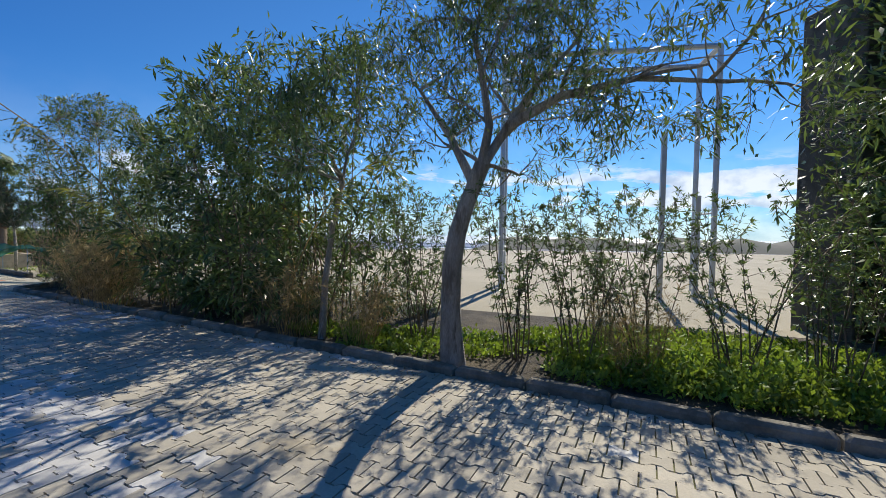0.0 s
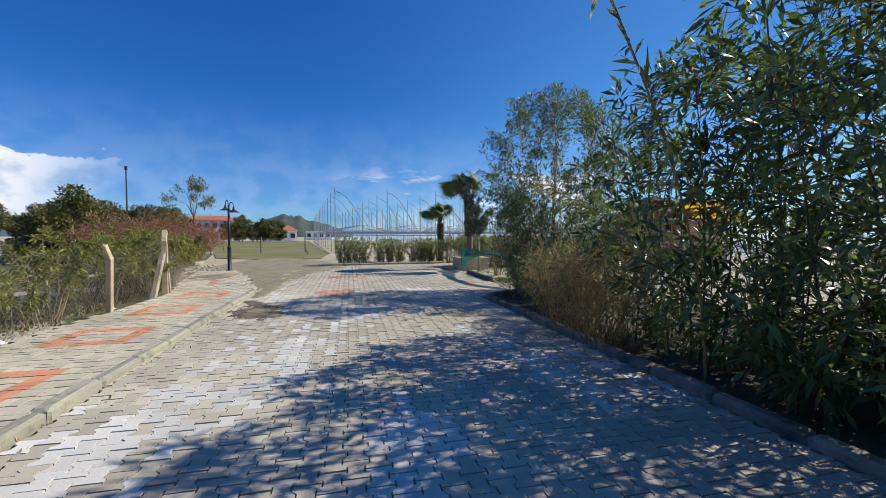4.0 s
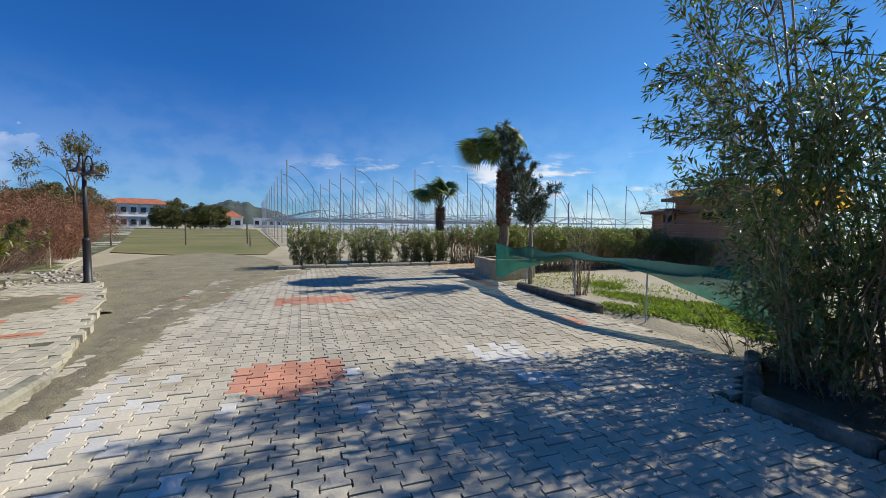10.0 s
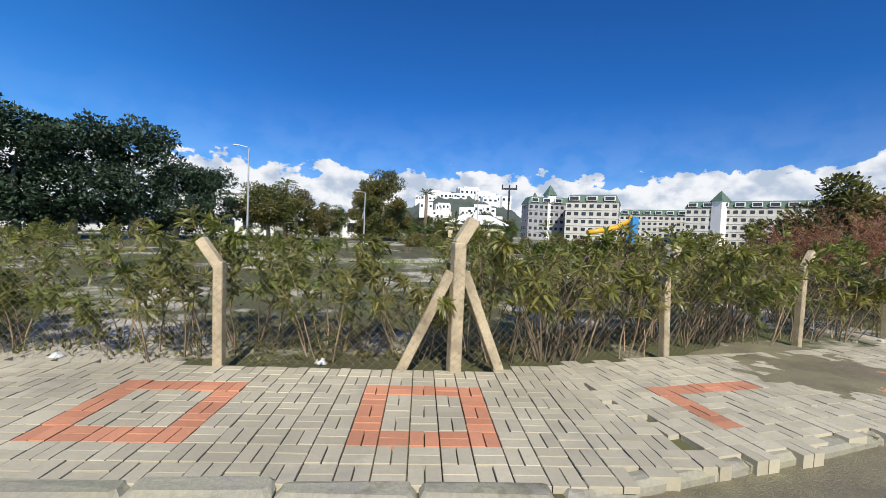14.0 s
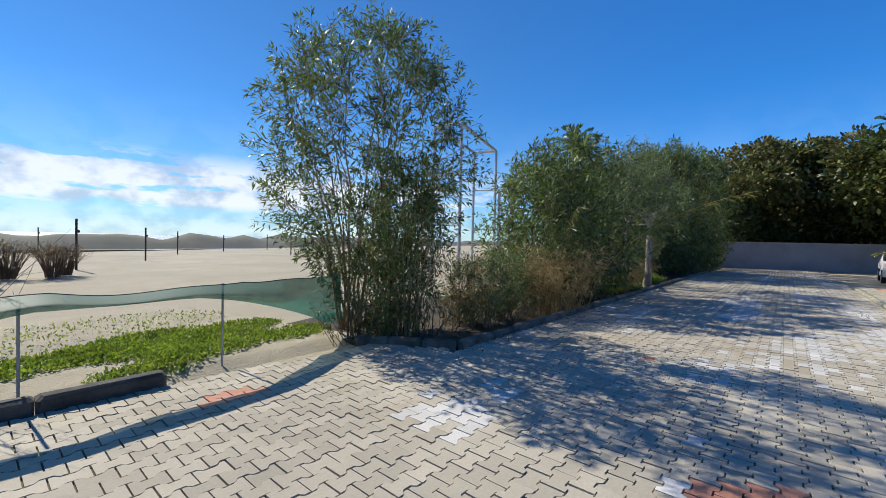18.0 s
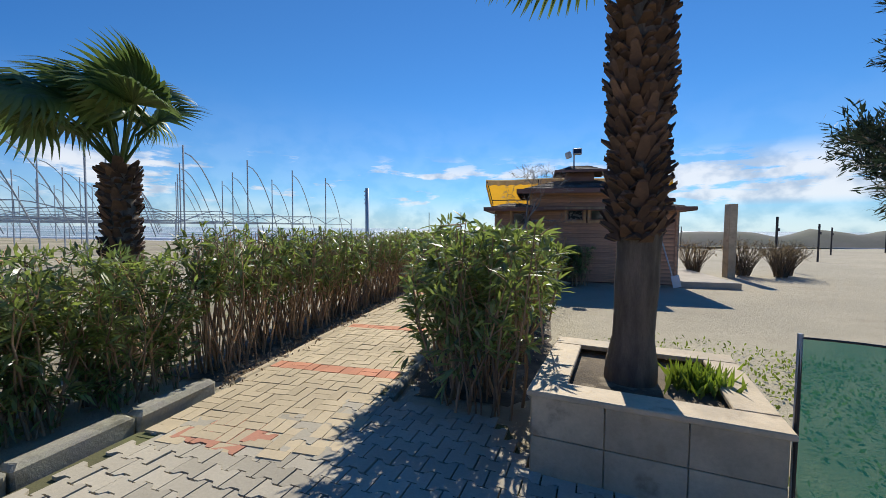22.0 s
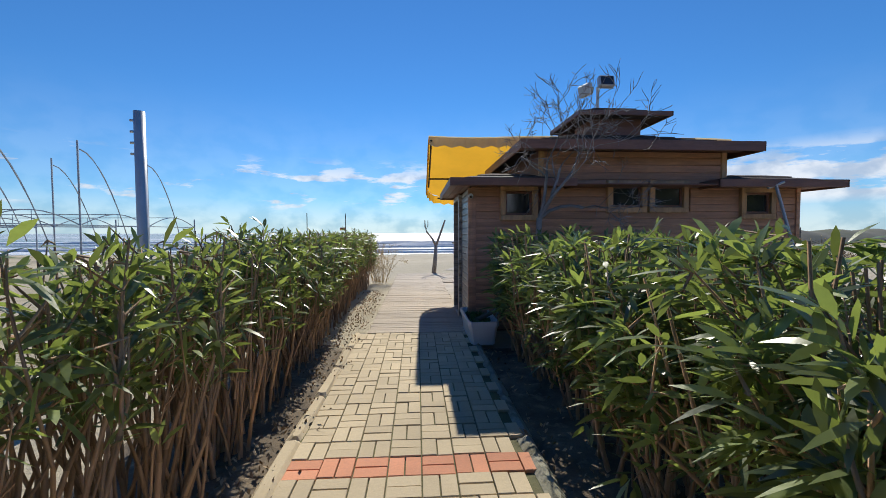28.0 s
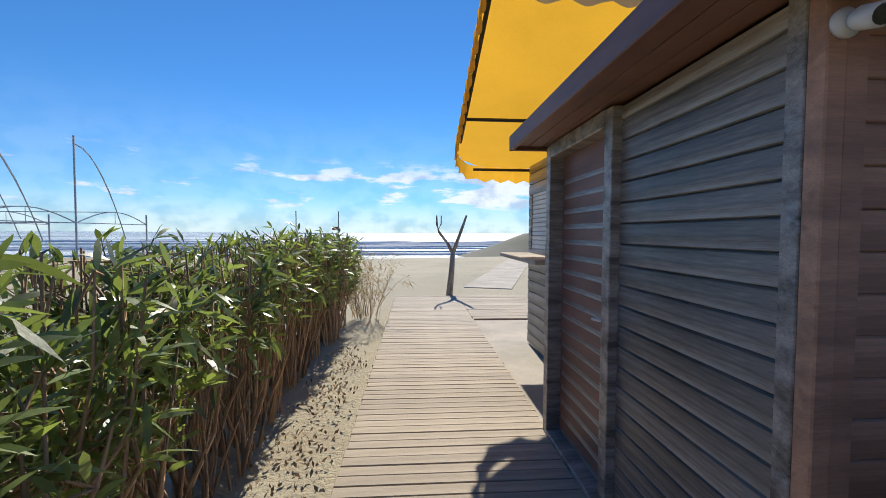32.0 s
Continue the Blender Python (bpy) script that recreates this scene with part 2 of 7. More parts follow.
M_TAMAR = material("tamarisk_twigs", (0.30, 0.145, 0.08), 0.8, 0.3, 0.5, 20, 0.1, island=0.4, through_=0.15, coords="World")
M_DRY = material("dry_reed", (0.50, 0.37, 0.17), 0.8, 0.3, 1.0, 20, 0.1, island=0.35, through_=0.45, coords="World")
M_STEM = material("stem_bark", (0.42, 0.27, 0.155), 0.85, 0.35, 3.0, 60, 0.4, island=0.3, stretch=(1, 1, 0.3))
M_STEMG = material("stem_grey", (0.18, 0.135, 0.09), 0.85, 0.35, 3.0, 60, 0.4, island=0.3, stretch=(1, 1, 0.3))
M_STEMT = material("stem_tan", (0.37, 0.27, 0.165), 0.85, 0.35, 3.0, 60, 0.4, island=0.3, stretch=(1, 1, 0.3))
M_TWIGG = material("twig_grey", (0.30, 0.27, 0.24), 0.85, 0.35, 3.0, 60, 0.4, island=0.3)
M_BARK = material("bark", (0.42, 0.375, 0.31), 0.92, 0.5, 2.5, 40, 1.0, dist=0.03, stretch=(2, 2, 0.5), spots=((0.17, 0.14, 0.105), 4.0, 0.55, 0.66))
M_PALMT = material("palm_trunk", (0.20, 0.15, 0.105), 0.95, 0.4, 4.0, 50, 0.9, dist=0.015, stretch=(3, 3, 0.6))
M_PALMB = material("palm_boot", (0.15, 0.085, 0.05), 0.9, 0.45, 3.0, 40, 0.5, island=0.4)
M_PALML = material("palm_leaf", (0.13, 0.19, 0.05), 0.42, 0.3, 2.0, 30, 0.1, island=0.25, through_=0.4, spec=0.6)
M_PALMD = material("palm_leaf_dry", (0.27, 0.21, 0.07), 0.6, 0.3, 2.0, 30, 0.1, island=0.25, through_=0.35)
M_WOOD = material("stained_wood", (0.52, 0.28, 0.165), 0.5, 0.35, 1.4, 22, 0.25, obj=0.16, stretch=(0.5, 6, 9), spots=((0.26, 0.13, 0.08), 2.0, 0.55, 0.75))
M_WOODG = material("weathered_wood", (0.29, 0.255, 0.215), 0.42, 0.7, 1.6, 24, 0.12, obj=0.2, stretch=(0.6, 6, 10), spots=((0.42, 0.43, 0.41), 2.2, 0.54, 0.72))
M_TRIM = material("trim_wood", (0.56, 0.34, 0.17), 0.45, 0.3, 2.0, 26, 0.2, obj=0.1, stretch=(4, 4, 0.6))
M_FASCIA = material("fascia_wood", (0.24, 0.12, 0.085), 0.55, 0.3, 2.0, 26, 0.2, stretch=(0.6, 0.6, 4))
M_SHINGLE = material("shingle", (0.075, 0.055, 0.042), 0.9, 0.35, 1.5, 50, 0.8, obj=0.25, island=0.25, coords="World")
M_DECK = material("deck_board", (0.46, 0.38, 0.28), 0.8, 0.25, 1.2, 25, 0.35, obj=0.13, stretch=(0.6, 8, 8), spots=((0.27, 0.23, 0.18), 2.0, 0.57, 0.75))
M_CONC = material("concrete", (0.46, 0.41, 0.33), 0.9, 0.2, 1.5, 40, 0.4, spots=((0.3, 0.26, 0.2), 2.0, 0.58, 0.75))
M_STONE = material("travertine_tile", (0.54, 0.43, 0.28), 0.7, 0.22, 3.0, 40, 0.35, obj=0.1, spots=((0.36, 0.27, 0.17), 5.0, 0.57, 0.7))
M_POST = material("fence_post_concrete", (0.52, 0.43, 0.29), 0.92, 0.35, 4.0, 50, 0.7, spots=((0.2, 0.17, 0.13), 6.0, 0.57, 0.7))
M_WIRE = material("wire", (0.30, 0.26, 0.20), 0.6, 0.3, 3.0, 50, 0.0, metal=0.5)
M_STEEL = material("galvanised_steel", (0.50, 0.53, 0.55), 0.5, 0.15, 2.0, 50, 0.1, metal=0.3)
M_IRON = material("dark_iron", (0.035, 0.033, 0.035), 0.5, 0.3, 3.0, 50, 0.2, metal=0.2)
M_IRONG = material("greenhouse_steel", (0.34, 0.38, 0.42), 0.5, 0.2, 2.0, 50, 0.1, metal=0.2)
M_WHITE = material("white_paint", (0.78, 0.78, 0.76), 0.7, 0.08, 2.0, 40, 0.1, coords="World")
M_WALLG = material("grey_render_and_shade", (0.33, 0.33, 0.34), 0.85, 0.15, 0.8, 40, 0.2, coords="World")
M_PLASTIC = material("white_plastic", (0.75, 0.76, 0.76), 0.35, 0.05, 3.0, 40, 0.0)
M_BLACK = material("black_lens", (0.01, 0.01, 0.012), 0.15, 0.1, 3.0, 40, 0.0)
M_ROOFG = material("green_roof", (0.10, 0.16, 0.115), 0.7, 0.2, 0.5, 10, 0.0, coords="World")
M_REDROOF = material("red_roof_tile", (0.42, 0.14, 0.07), 0.8, 0.25, 1.0, 10, 0.2, coords="World")
M_CREAM = material("cream_wall", (0.62, 0.52, 0.33), 0.8, 0.1, 1.0, 10, 0.1, coords="World")
M_YELLOW = material("yellow_slide", (0.75, 0.42, 0.03), 0.4, 0.08, 1.0, 10, 0.0)
M_BLUE = material("blue_plastic", (0.04, 0.25, 0.55), 0.4, 0.1, 1.0, 10, 0.0)
M_DGLASS = material("dark_window", (0.03, 0.035, 0.045), 0.12, 0.2, 1.0, 10, 0.0, spec=0.7)
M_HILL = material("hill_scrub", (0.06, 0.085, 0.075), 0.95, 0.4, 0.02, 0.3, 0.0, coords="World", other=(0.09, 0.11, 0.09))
# the blue of distance haze is painted into the mountain colour
M_MOUNT = material("mountain_haze_blue", (0.07, 0.11, 0.16), 0.98, 0.2, 0.004, 0.05, 0.0, coords="World")
M_TYRE = material("tyre", (0.02, 0.02, 0.02), 0.85, 0.2, 5.0, 60, 0.2)
M_CARP = material("car_paint", (0.8, 0.8, 0.79), 0.25, 0.03, 1.0, 40, 0.0)
M_RUBBLE = material("rubble", (0.42, 0.38, 0.32), 0.95, 0.3, 1.0, 20, 0.5, island=0.3, coords="World")
M_LITTER = material("dry_leaves", (0.36, 0.26, 0.15), 0.9, 0.3, 2.0, 30, 0.0, island=0.5, coords="World")
M_DUNE = material("dune", (0.26, 0.24, 0.19), 0.97, 0.3, 0.15, 4, 0.6, coords="World", other=(0.13, 0.14, 0.09))


def awning_material():
    m = material("awning_canvas", (0.80, 0.43, 0.035), 0.75, 0.1, 1.0, 60, 0.1, through_=0.55)
    return m


M_AWN = awning_material()
M_AWNW = material("awning_valance", (0.74, 0.66, 0.42), 0.8, 0.1, 1.0, 60, 0.1, through_=0.4)


def net_material():
    m = bpy.data.materials.new("green_netting")
    m.use_nodes = True
    nodes, links = m.node_tree.nodes, m.node_tree.links
    p = nodes["Principled BSDF"]
    p.inputs["Base Color"].default_value, p.inputs["Roughness"].default_value = (0.012, 0.12, 0.095, 1), 0.6
    tr = nodes.new("ShaderNodeBsdfTranslucent")
    tr.inputs["Color"].default_value = (0.012, 0.125, 0.10, 1)
    cl = nodes.new("ShaderNodeBsdfTransparent")
    cl.inputs["Color"].default_value = (0.75, 0.95, 0.88, 1)
    a = nodes.new("ShaderNodeMixShader")
    a.inputs[0].default_value = 0.45
    links.new(p.outputs[0], a.inputs[1])
    links.new(tr.outputs[0], a.inputs[2])
    b = nodes.new("ShaderNodeMixShader")
    c = nodes.new("ShaderNodeTexCoord")
    n = nodes.new("ShaderNodeTexNoise")
    n.inputs["Scale"].default_value = 9.0
    links.new(c.outputs["Object"], n.inputs["Vector"])
    r = nodes.new("ShaderNodeMapRange")
    r.inputs[1].default_value, r.inputs[2].default_value, r.inputs[3].default_value, r.inputs[4].default_value = 0.3, 0.7, 0.14, 0.24
    links.new(n.outputs[0], r.inputs[0])
    links.new(r.outputs[0], b.inputs[0])
    links.new(a.outputs[0], b.inputs[1])
    links.new(cl.outputs[0], b.inputs[2])
    links.new(b.outputs[0], nodes["Material Output"].inputs["Surface"])
    return m


M_NET = net_material()


def water_material():
    m = bpy.data.materials.new("sea_water")
    m.use_nodes = True
    nodes, links = m.node_tree.nodes, m.node_tree.links
    p = nodes["Principled BSDF"]
    c = nodes.new("ShaderNodeNewGeometry")
    mp = nodes.new("ShaderNodeMapping")
    mp.inputs["Scale"].default_value = (0.012, 0.07, 1)
    links.new(c.outputs["Position"], mp.inputs[0])
    n = nodes.new("ShaderNodeTexNoise")
    n.inputs["Scale"].default_value, n.inputs["Detail"].default_value, n.inputs["Roughness"].default_value = 1.6, 9.0, 0.65
    links.new(mp.outputs[0], n.inputs["Vector"])
    r = nodes.new("ShaderNodeMapRange")
    r.inputs[1].default_value, r.inputs[2].default_value = 0.46, 0.57
    links.new(n.outputs[0], r.inputs[0])
    mx = nodes.new("ShaderNodeMix")
    mx.data_type = "RGBA"
    mx.inputs["A"].default_value, mx.inputs["B"].default_value = (0.17, 0.27, 0.27, 1), (0.78, 0.80, 0.79, 1)
    links.new(r.outputs[0], mx.inputs["Factor"])
    links.new(mx.outputs["Result"], p.inputs["Base Color"])
    p.inputs["Roughness"].default_value = 0.42
    b = nodes.new("ShaderNodeBump")
    b.inputs["Strength"].default_value, b.inputs["Distance"].default_value = 1.0, 2.5
    links.new(n.outputs[0], b.inputs["Height"])
    links.new(b.outputs[0], p.inputs["Normal"])
    return m


M_SEA = water_material()


def glass_material():
    m = bpy.data.materials.new("window_glass")
    m.use_nodes = True
    p = m.node_tree.nodes["Principled BSDF"]
    p.inputs["Base Color"].default_value = (0.02, 0.025, 0.03, 1)
    p.inputs["Roughness"].default_value = 0.05
    p.inputs["Specular IOR Level"].default_value = 0.8
    return m


M_GLASS = glass_material()

# ---------- mesh tools ----------


class Shape:
    """Collects simple solids into one mesh."""

    def __init__(self):
        self.v, self.f = [], []

    def add(self, verts, faces):
        k = len(self.v)
        self.v += [tuple(p) for p in verts]
        self.f += [tuple(i + k for i in f) for f in faces]
        return self

    def box(self, c, s, rz=0.0, ch=0.0, m=None):
        """A box with chamfered top and bottom edges; c is its centre."""
        hx, hy, hz = (x / 2 for x in s)
        if ch <= 0:
            pts = [(x, y, z) for z in (-hz, hz) for x, y in ((-hx, -hy), (hx, -hy), (hx, hy), (-hx, hy))]
            fs = [(3, 2, 1, 0), (4, 5, 6, 7)] + [(i, (i + 1) % 4, (i + 1) % 4 + 4, i + 4) for i in range(4)]
        else:
            pts, fs = [], []
            for z, d in ((-hz, ch), (-hz + ch, 0), (hz - ch, 0), (hz, ch)):
                for sx, sy, kx, ky in ((-1, -1, 0, 1), (-1, -1, 1, 0), (1, -1, 1, 0), (1, -1, 0, 1), (1, 1, 0, 1), (1, 1, 1, 0), (-1, 1, 1, 0), (-1, 1, 0, 1)):
                    pts.append((sx * (hx - d - kx * ch * 0.7), sy * (hy - d - ky * ch * 0.7), z))
            for r in range(3):
                for i in range(8):
                    j = (i + 1) % 8
                    fs.append((r * 8 + i, r * 8 + j, r * 8 + 8 + j, r * 8 + 8 + i))
            fs += [tuple(range(7, -1, -1)), tuple(range(24, 32))]
        if m is None:
            m = Matrix.Translation(c) @ Matrix.Rotation(rz, 4, "Z")
        return self.add([m @ Vector(p) for p in pts], fs)

    def tube(self, pts, radii, n=6, cap=True):
        pts = [Vector(p) for p in pts]
        if isinstance(radii, (int, float)):
            radii = [radii] * len(pts)
        rings = []
        for i, p in enumerate(pts):
            d = (pts[min(i + 1, len(pts) - 1)] - pts[max(i - 1, 0)]).normalized()
            a = d.orthogonal().normalized() if abs(d.z) < 0.9 else Vector((1, 0, 0)).cross(d).normalized()
            b = d.cross(a)
            rings.append([p + (a * math.cos(2 * math.pi * k / n) + b * math.sin(2 * math.pi * k / n)) * radii[i] for k in range(n)])
        vs = [q for r in rings for q in r]
        fs = [(i * n + k, i * n + (k + 1) % n, (i + 1) * n + (k + 1) % n, (i + 1) * n + k) for i in range(len(pts) - 1) for k in range(n)]
        if cap:
            fs += [tuple(range(n - 1, -1, -1)), tuple(range((len(pts) - 1) * n, len(pts) * n))]
        return self.add(vs, fs)

    def lathe(self, profile, c=(0, 0, 0), n=16):
        vs = [(c[0] + r * math.cos(2 * math.pi * k / n), c[1] + r * math.sin(2 * math.pi * k / n), c[2] + z) for r, z in profile for k in range(n)]
        fs = [(i * n + k, i * n + (k + 1) % n, (i + 1) * n + (k + 1) % n, (i + 1) * n + k) for i in range(len(profile) - 1) for k in range(n)]
        fs += [tuple(range(n - 1, -1, -1)), tuple(range((len(profile) - 1) * n, len(profile) * n))]
        return self.add(vs, fs)

    def prism(self, outline, z0, z1, bottom=True):
        n = len(outline)
        vs = [(x, y, z0) for x, y in outline] + [(x, y, z1) for x, y in outline]
        fs = [(i, (i + 1) % n, (i + 1) % n + n, i + n) for i in range(n)] + [tuple(range(n, 2 * n))]
        if bottom:
            fs.append(tuple(range(n - 1, -1, -1)))
        return self.add(vs, fs)

    def mesh(self, name, mat, smooth=False):
        me = bpy.data.meshes.new(name)
        me.from_pydata(self.v, [], self.f)
        me.materials.append(mat)
        if smooth:
            me.polygons.foreach_set("use_smooth", [True] * len(me.polygons))
        me.update()
        return me


def part(name, shape, mat, parent=None, label="", smooth=False, kind=""):
    me = shape if isinstance(shape, bpy.types.Mesh) else shape.mesh(name, mat, smooth)
    ob = new(name, me)
    if parent is not None:
        ob.parent = parent
    return tagged(ob, label=label, kind=kind)


def thing(name, label, category, at=(0, 0, 0), rz=0.0, group="", kind=""):
    ob = new(name)
    ob.matrix_world = Matrix.Translation(at) @ Matrix.Rotation(rz, 4, "Z")
    return tagged(ob, label, category, group, kind)


def structure(name, shape, mat, label, category, smooth=False):
    return tagged(part(name, shape, mat, smooth=smooth), label, category, kind="structure")


def tri_mesh(name, verts, tris, mat, smooth=False):
    verts, tris = np.asarray(verts, np.float32).reshape(-1, 3), np.asarray(tris, np.int32).reshape(-1, 3)
    me = bpy.data.meshes.new(name)
    me.vertices.add(len(verts))
    me.vertices.foreach_set("co", verts.ravel())
    me.loops.add(len(tris) * 3)
    me.loops.foreach_set("vertex_index", tris.ravel())
    me.polygons.add(len(tris))
    me.polygons.foreach_set("loop_start", np.arange(0, len(tris) * 3, 3, dtype=np.int32))
    me.polygons.foreach_set("loop_total", np.full(len(tris), 3, np.int32))
    if smooth:
        me.polygons.foreach_set("use_smooth", np.ones(len(tris), bool))
    me.update(calc_edges=True)
    me.materials.append(mat)
    return me


def unit(a):
    return a / np.maximum(np.linalg.norm(a, axis=1, keepdims=True), 1e-9)


def leaf_arrays(base, way, length, width, rng, droop=0.25, fine=True):
    """Bent lance-shaped leaves: base points, directions, sizes."""
    n = len(base)
    way = unit(way)
    side = unit(np.cross(way, rng.normal(size=(n, 3)) * 0.6 + [0, 0, 1.0]))
    up = np.cross(side, way)
    L, W = np.asarray(length).reshape(-1, 1) * np.ones((n, 1)), np.asarray(width).reshape(-1, 1) * np.ones((n, 1))
    dr = np.array([0, 0, -1.0]) * droop * L
    if fine:
        p0 = base
        p1 = base + way * L * 0.35 + dr * 0.1
        p2 = base + way * L * 0.7 + dr * 0.45
        p3 = base + way * L + dr
        v = np.stack([p0, p1 - side * W * 0.5 + up * W * 0.12, p1 + side * W * 0.5 + up * W * 0.12, p2 - side * W * 0.42, p2 + side * W * 0.42, p3], 1)
        t = np.array([[0, 2, 1], [1, 2, 4], [1, 4, 3], [3, 4, 5]])
    else:
        p1 = base + way * L * 0.5 + dr * 0.3
        v = np.stack([base, p1 - side * W * 0.5, p1 + side * W * 0.5, base + way * L + dr], 1)
        t = np.array([[0, 2, 1], [1, 2, 3]])
    k = v.shape[1]
    tris = (t[None] + (np.arange(n) * k)[:, None, None]).reshape(-1, 3)
    return v.reshape(-1, 3), tris


def stick_arrays(p0, p1, r0, r1):
    """Three-sided tapered sticks."""
    d = unit(p1 - p0)
    a = unit(np.cross(d, np.array([0.3, 0.8, 0.5]) + d * 0.01))
    b = np.cross(d, a)
    ring = [(a * math.cos(k * 2.094) + b * math.sin(k * 2.094)) for k in range(3)]
    r0, r1 = np.asarray(r0).reshape(-1, 1), np.asarray(r1).reshape(-1, 1)
    v = np.stack([p0 + q * r0 for q in ring] + [p1 + q * r1 for q in ring], 1)
    t = []
    for k in range(3):
        j = (k + 1) % 3
        t += [[k, j, 3 + j], [k, 3 + j, 3 + k]]
    t = np.array(t)
    return v.reshape(-1, 3), (t[None] + (np.arange(len(p0)) * 6)[:, None, None]).reshape(-1, 3)


# ---------- plan ----------
ROAD_A = radians(-15.5)
RU, RV = Vector((-math.cos(ROAD_A), -math.sin(ROAD_A), 0)), Vector((-math.sin(ROAD_A), math.cos(ROAD_A), 0))
RO = Vector((-12.0, 6.0, 0))
HUT_A = radians(-7.9)
HX, HY = Vector((math.cos(HUT_A), math.sin(HUT_A), 0)), Vector((-math.sin(HUT_A), math.cos(HUT_A), 0))
HO = Vector((-20.06, 22.70, 0))


def rd(s, n, z=0.0):
    """A place by metres along the road and across it, seaward."""
    p = RO + RU * s + RV * n
    return Vector((p.x, p.y, z))


def hut(x, y, z=0.0):
    p = HO + HX * x + HY * y
    return Vector((p.x, p.y, z))


def inside(x, y, poly):
    r = False
    for (x0, y0), (x1, y1) in zip(poly, poly[1:] + poly[:1]):
        if (y0 > y) != (y1 > y) and x < (x1 - x0) * (y - y0) / (y1 - y0) + x0:
            r = not r
    return r


def xy(v):
    return (v.x, v.y)


PAVED = [xy(rd(-31.5, -2.3)), xy(rd(3.6, -2.35)), (-19.0, 5.3), (-22.0, 6.5), (-23.9, 8.6), (-22.98, 13.2), (-21.38, 13.9), (-20.3, 13.6), (-20.2, 13.0), (-19.0, 12.6), (-17.5, 12.1), (-14.9, 11.25), (-12.4, 10.45), xy(rd(1.2, 3.1)), xy(rd(-31.5, 3.1))]


def sheet(name, outline, z, mat, label, category, thick=0.06):
    s = Shape()
    s.prism(outline, z - thick, z)
    return structure(name, s, mat, label, category)


# ground: one great sheet of sand, gently uneven, with the dunes and the sea beyond
def ground_sheet():
    s = Shape()
    xs = [-1500, -600, -250, -120] + [-80 + 8 * i for i in range(21)] + [120, 250, 600, 1500]
    ys = [-1500, -600, -250, -120] + [-80 + 8 * i for i in range(17)] + [52, 58, 64, 72]
    for y in ys:
        for x in xs:
            near = -30 < x < 20 and -12 < y < 34
            s.v.append((x, y, -0.05 + (0 if near else 0.08 * noise.noise((x * 0.05, y * 0.05, 0))) - max(y - 44 - max(x + 20, 0) * 0.2, 0) * 0.06))
    w = len(xs)
    s.f = [(j * w + i, j * w + i + 1, (j + 1) * w + i + 1, (j + 1) * w + i) for j in range(len(ys) - 1) for i in range(w - 1)]
    return structure("ground", s, M_SAND, "pale dry beach sand with scuffed footprints", "ground")


ground_sheet()
sea = Shape()
sea.add([(-3000, 52, -0.95), (3000, 52, -0.95), (3000, 4500, -0.95), (-3000, 4500, -0.95)], [(0, 1, 2, 3)])
structure("water", sea, M_SEA, "choppy grey-green sea with white breakers", "sea")


def wave_lines():
    rng = np.random.default_rng(5)
    for k in range(9):
        s = Shape()
        y0, x0 = 63 + k * 8 + rng.uniform(-2, 2), rng.uniform(-160, -40)
        pts, rad = [], []
        for i in range(26):
            u = i / 25
            pts.append((x0 + u * 150, y0 + 1.6 * math.sin(u * 9 + k) + rng.normal() * 0.25, -0.92))
            rad.append(0.03 + 0.42 * math.sin(math.pi * u) * rng.uniform(0.5, 1))
        s.tube(pts, rad, 6)
        tagged(part("breaker", s, M_WHITE, smooth=True), "white foaming breaker rolling in", "wave", "breakers along the shore")


wave_lines()
LOT = [(-15.9, 2.55), (-60, 3.5), (-140, 2), (-140, -120), (60, -120), (60, -30), (9, -6.9), xy(rd(-16, -4.45)), xy(rd(1.8, -4.35))]
sheet("ground_lot", LOT, 0.0, M_LOT, "waste ground of brown weeds, soil and pale concrete patches", "ground")
sheet("ground_lawn", [(-31, 9.4), (-37.3, 11.3), (-120, 24.5), (-120, 0.5), (-60, 2.6), (-35, 3.4), (-31.5, 6.2)], 0.006, M_LAWN, "rough yellow-green grass field", "grass")
sheet("ground_field", [(-27, 8.4), (-24.8, 9), (-24.2, 16), (-26, 46), (-120, 60), (-120, 25.5), (-37.3, 11.4), (-31, 9.5)], 0.003, M_FIELD, "patchy grass and sand between greenhouse frames", "grass")
sheet("ground_track", [(-15.9, 4.7), (-19.2, 5.4), (-22.2, 6.6), (-24.2, 8.7), (-27, 9.0), (-30, 8.6), (-33, 7.2), (-31, 5.0), (-27, 3.6), (-24, 2.6), (-16.2, 2.9)], 0.008, M_EARTH, "dusty dirt track with stones", "track")
sheet("ground_bed", [xy(rd(-31, 3.2)), xy(rd(1.0, 3.2)), (-12.6, 10.7), (-12.2, 12.6), (-9, 12.6), (-5, 10.6), (10, 8.2), (20, 4.0)], 0.0, M_MULCH, "dark soil under shrubs strewn with dead leaves", "flower bed")
sheet("road", PAVED, 0.0, M_BED, "sandy mossy joints under the road pavers", "road", 0.1)

# raised sand of the patch behind the net
def garden_z(x, y):
    line = 12.6 - 0.27 * (x + 18.9)
    lift = min(max((y - line + 0.1) / 0.4, 0), 1) * min(max((17.5 - y) / 2.5, 0), 1) * min(max((x + 19.0) / 0.5, 0), 1) * min(max((-11.8 - x) / 0.5, 0), 1)
    return lift * (0.08 + 0.03 * noise.noise((x * 1.3, y * 1.3, 5.0)) + 0.015 * noise.noise((x * 5, y * 5, 2.0)))


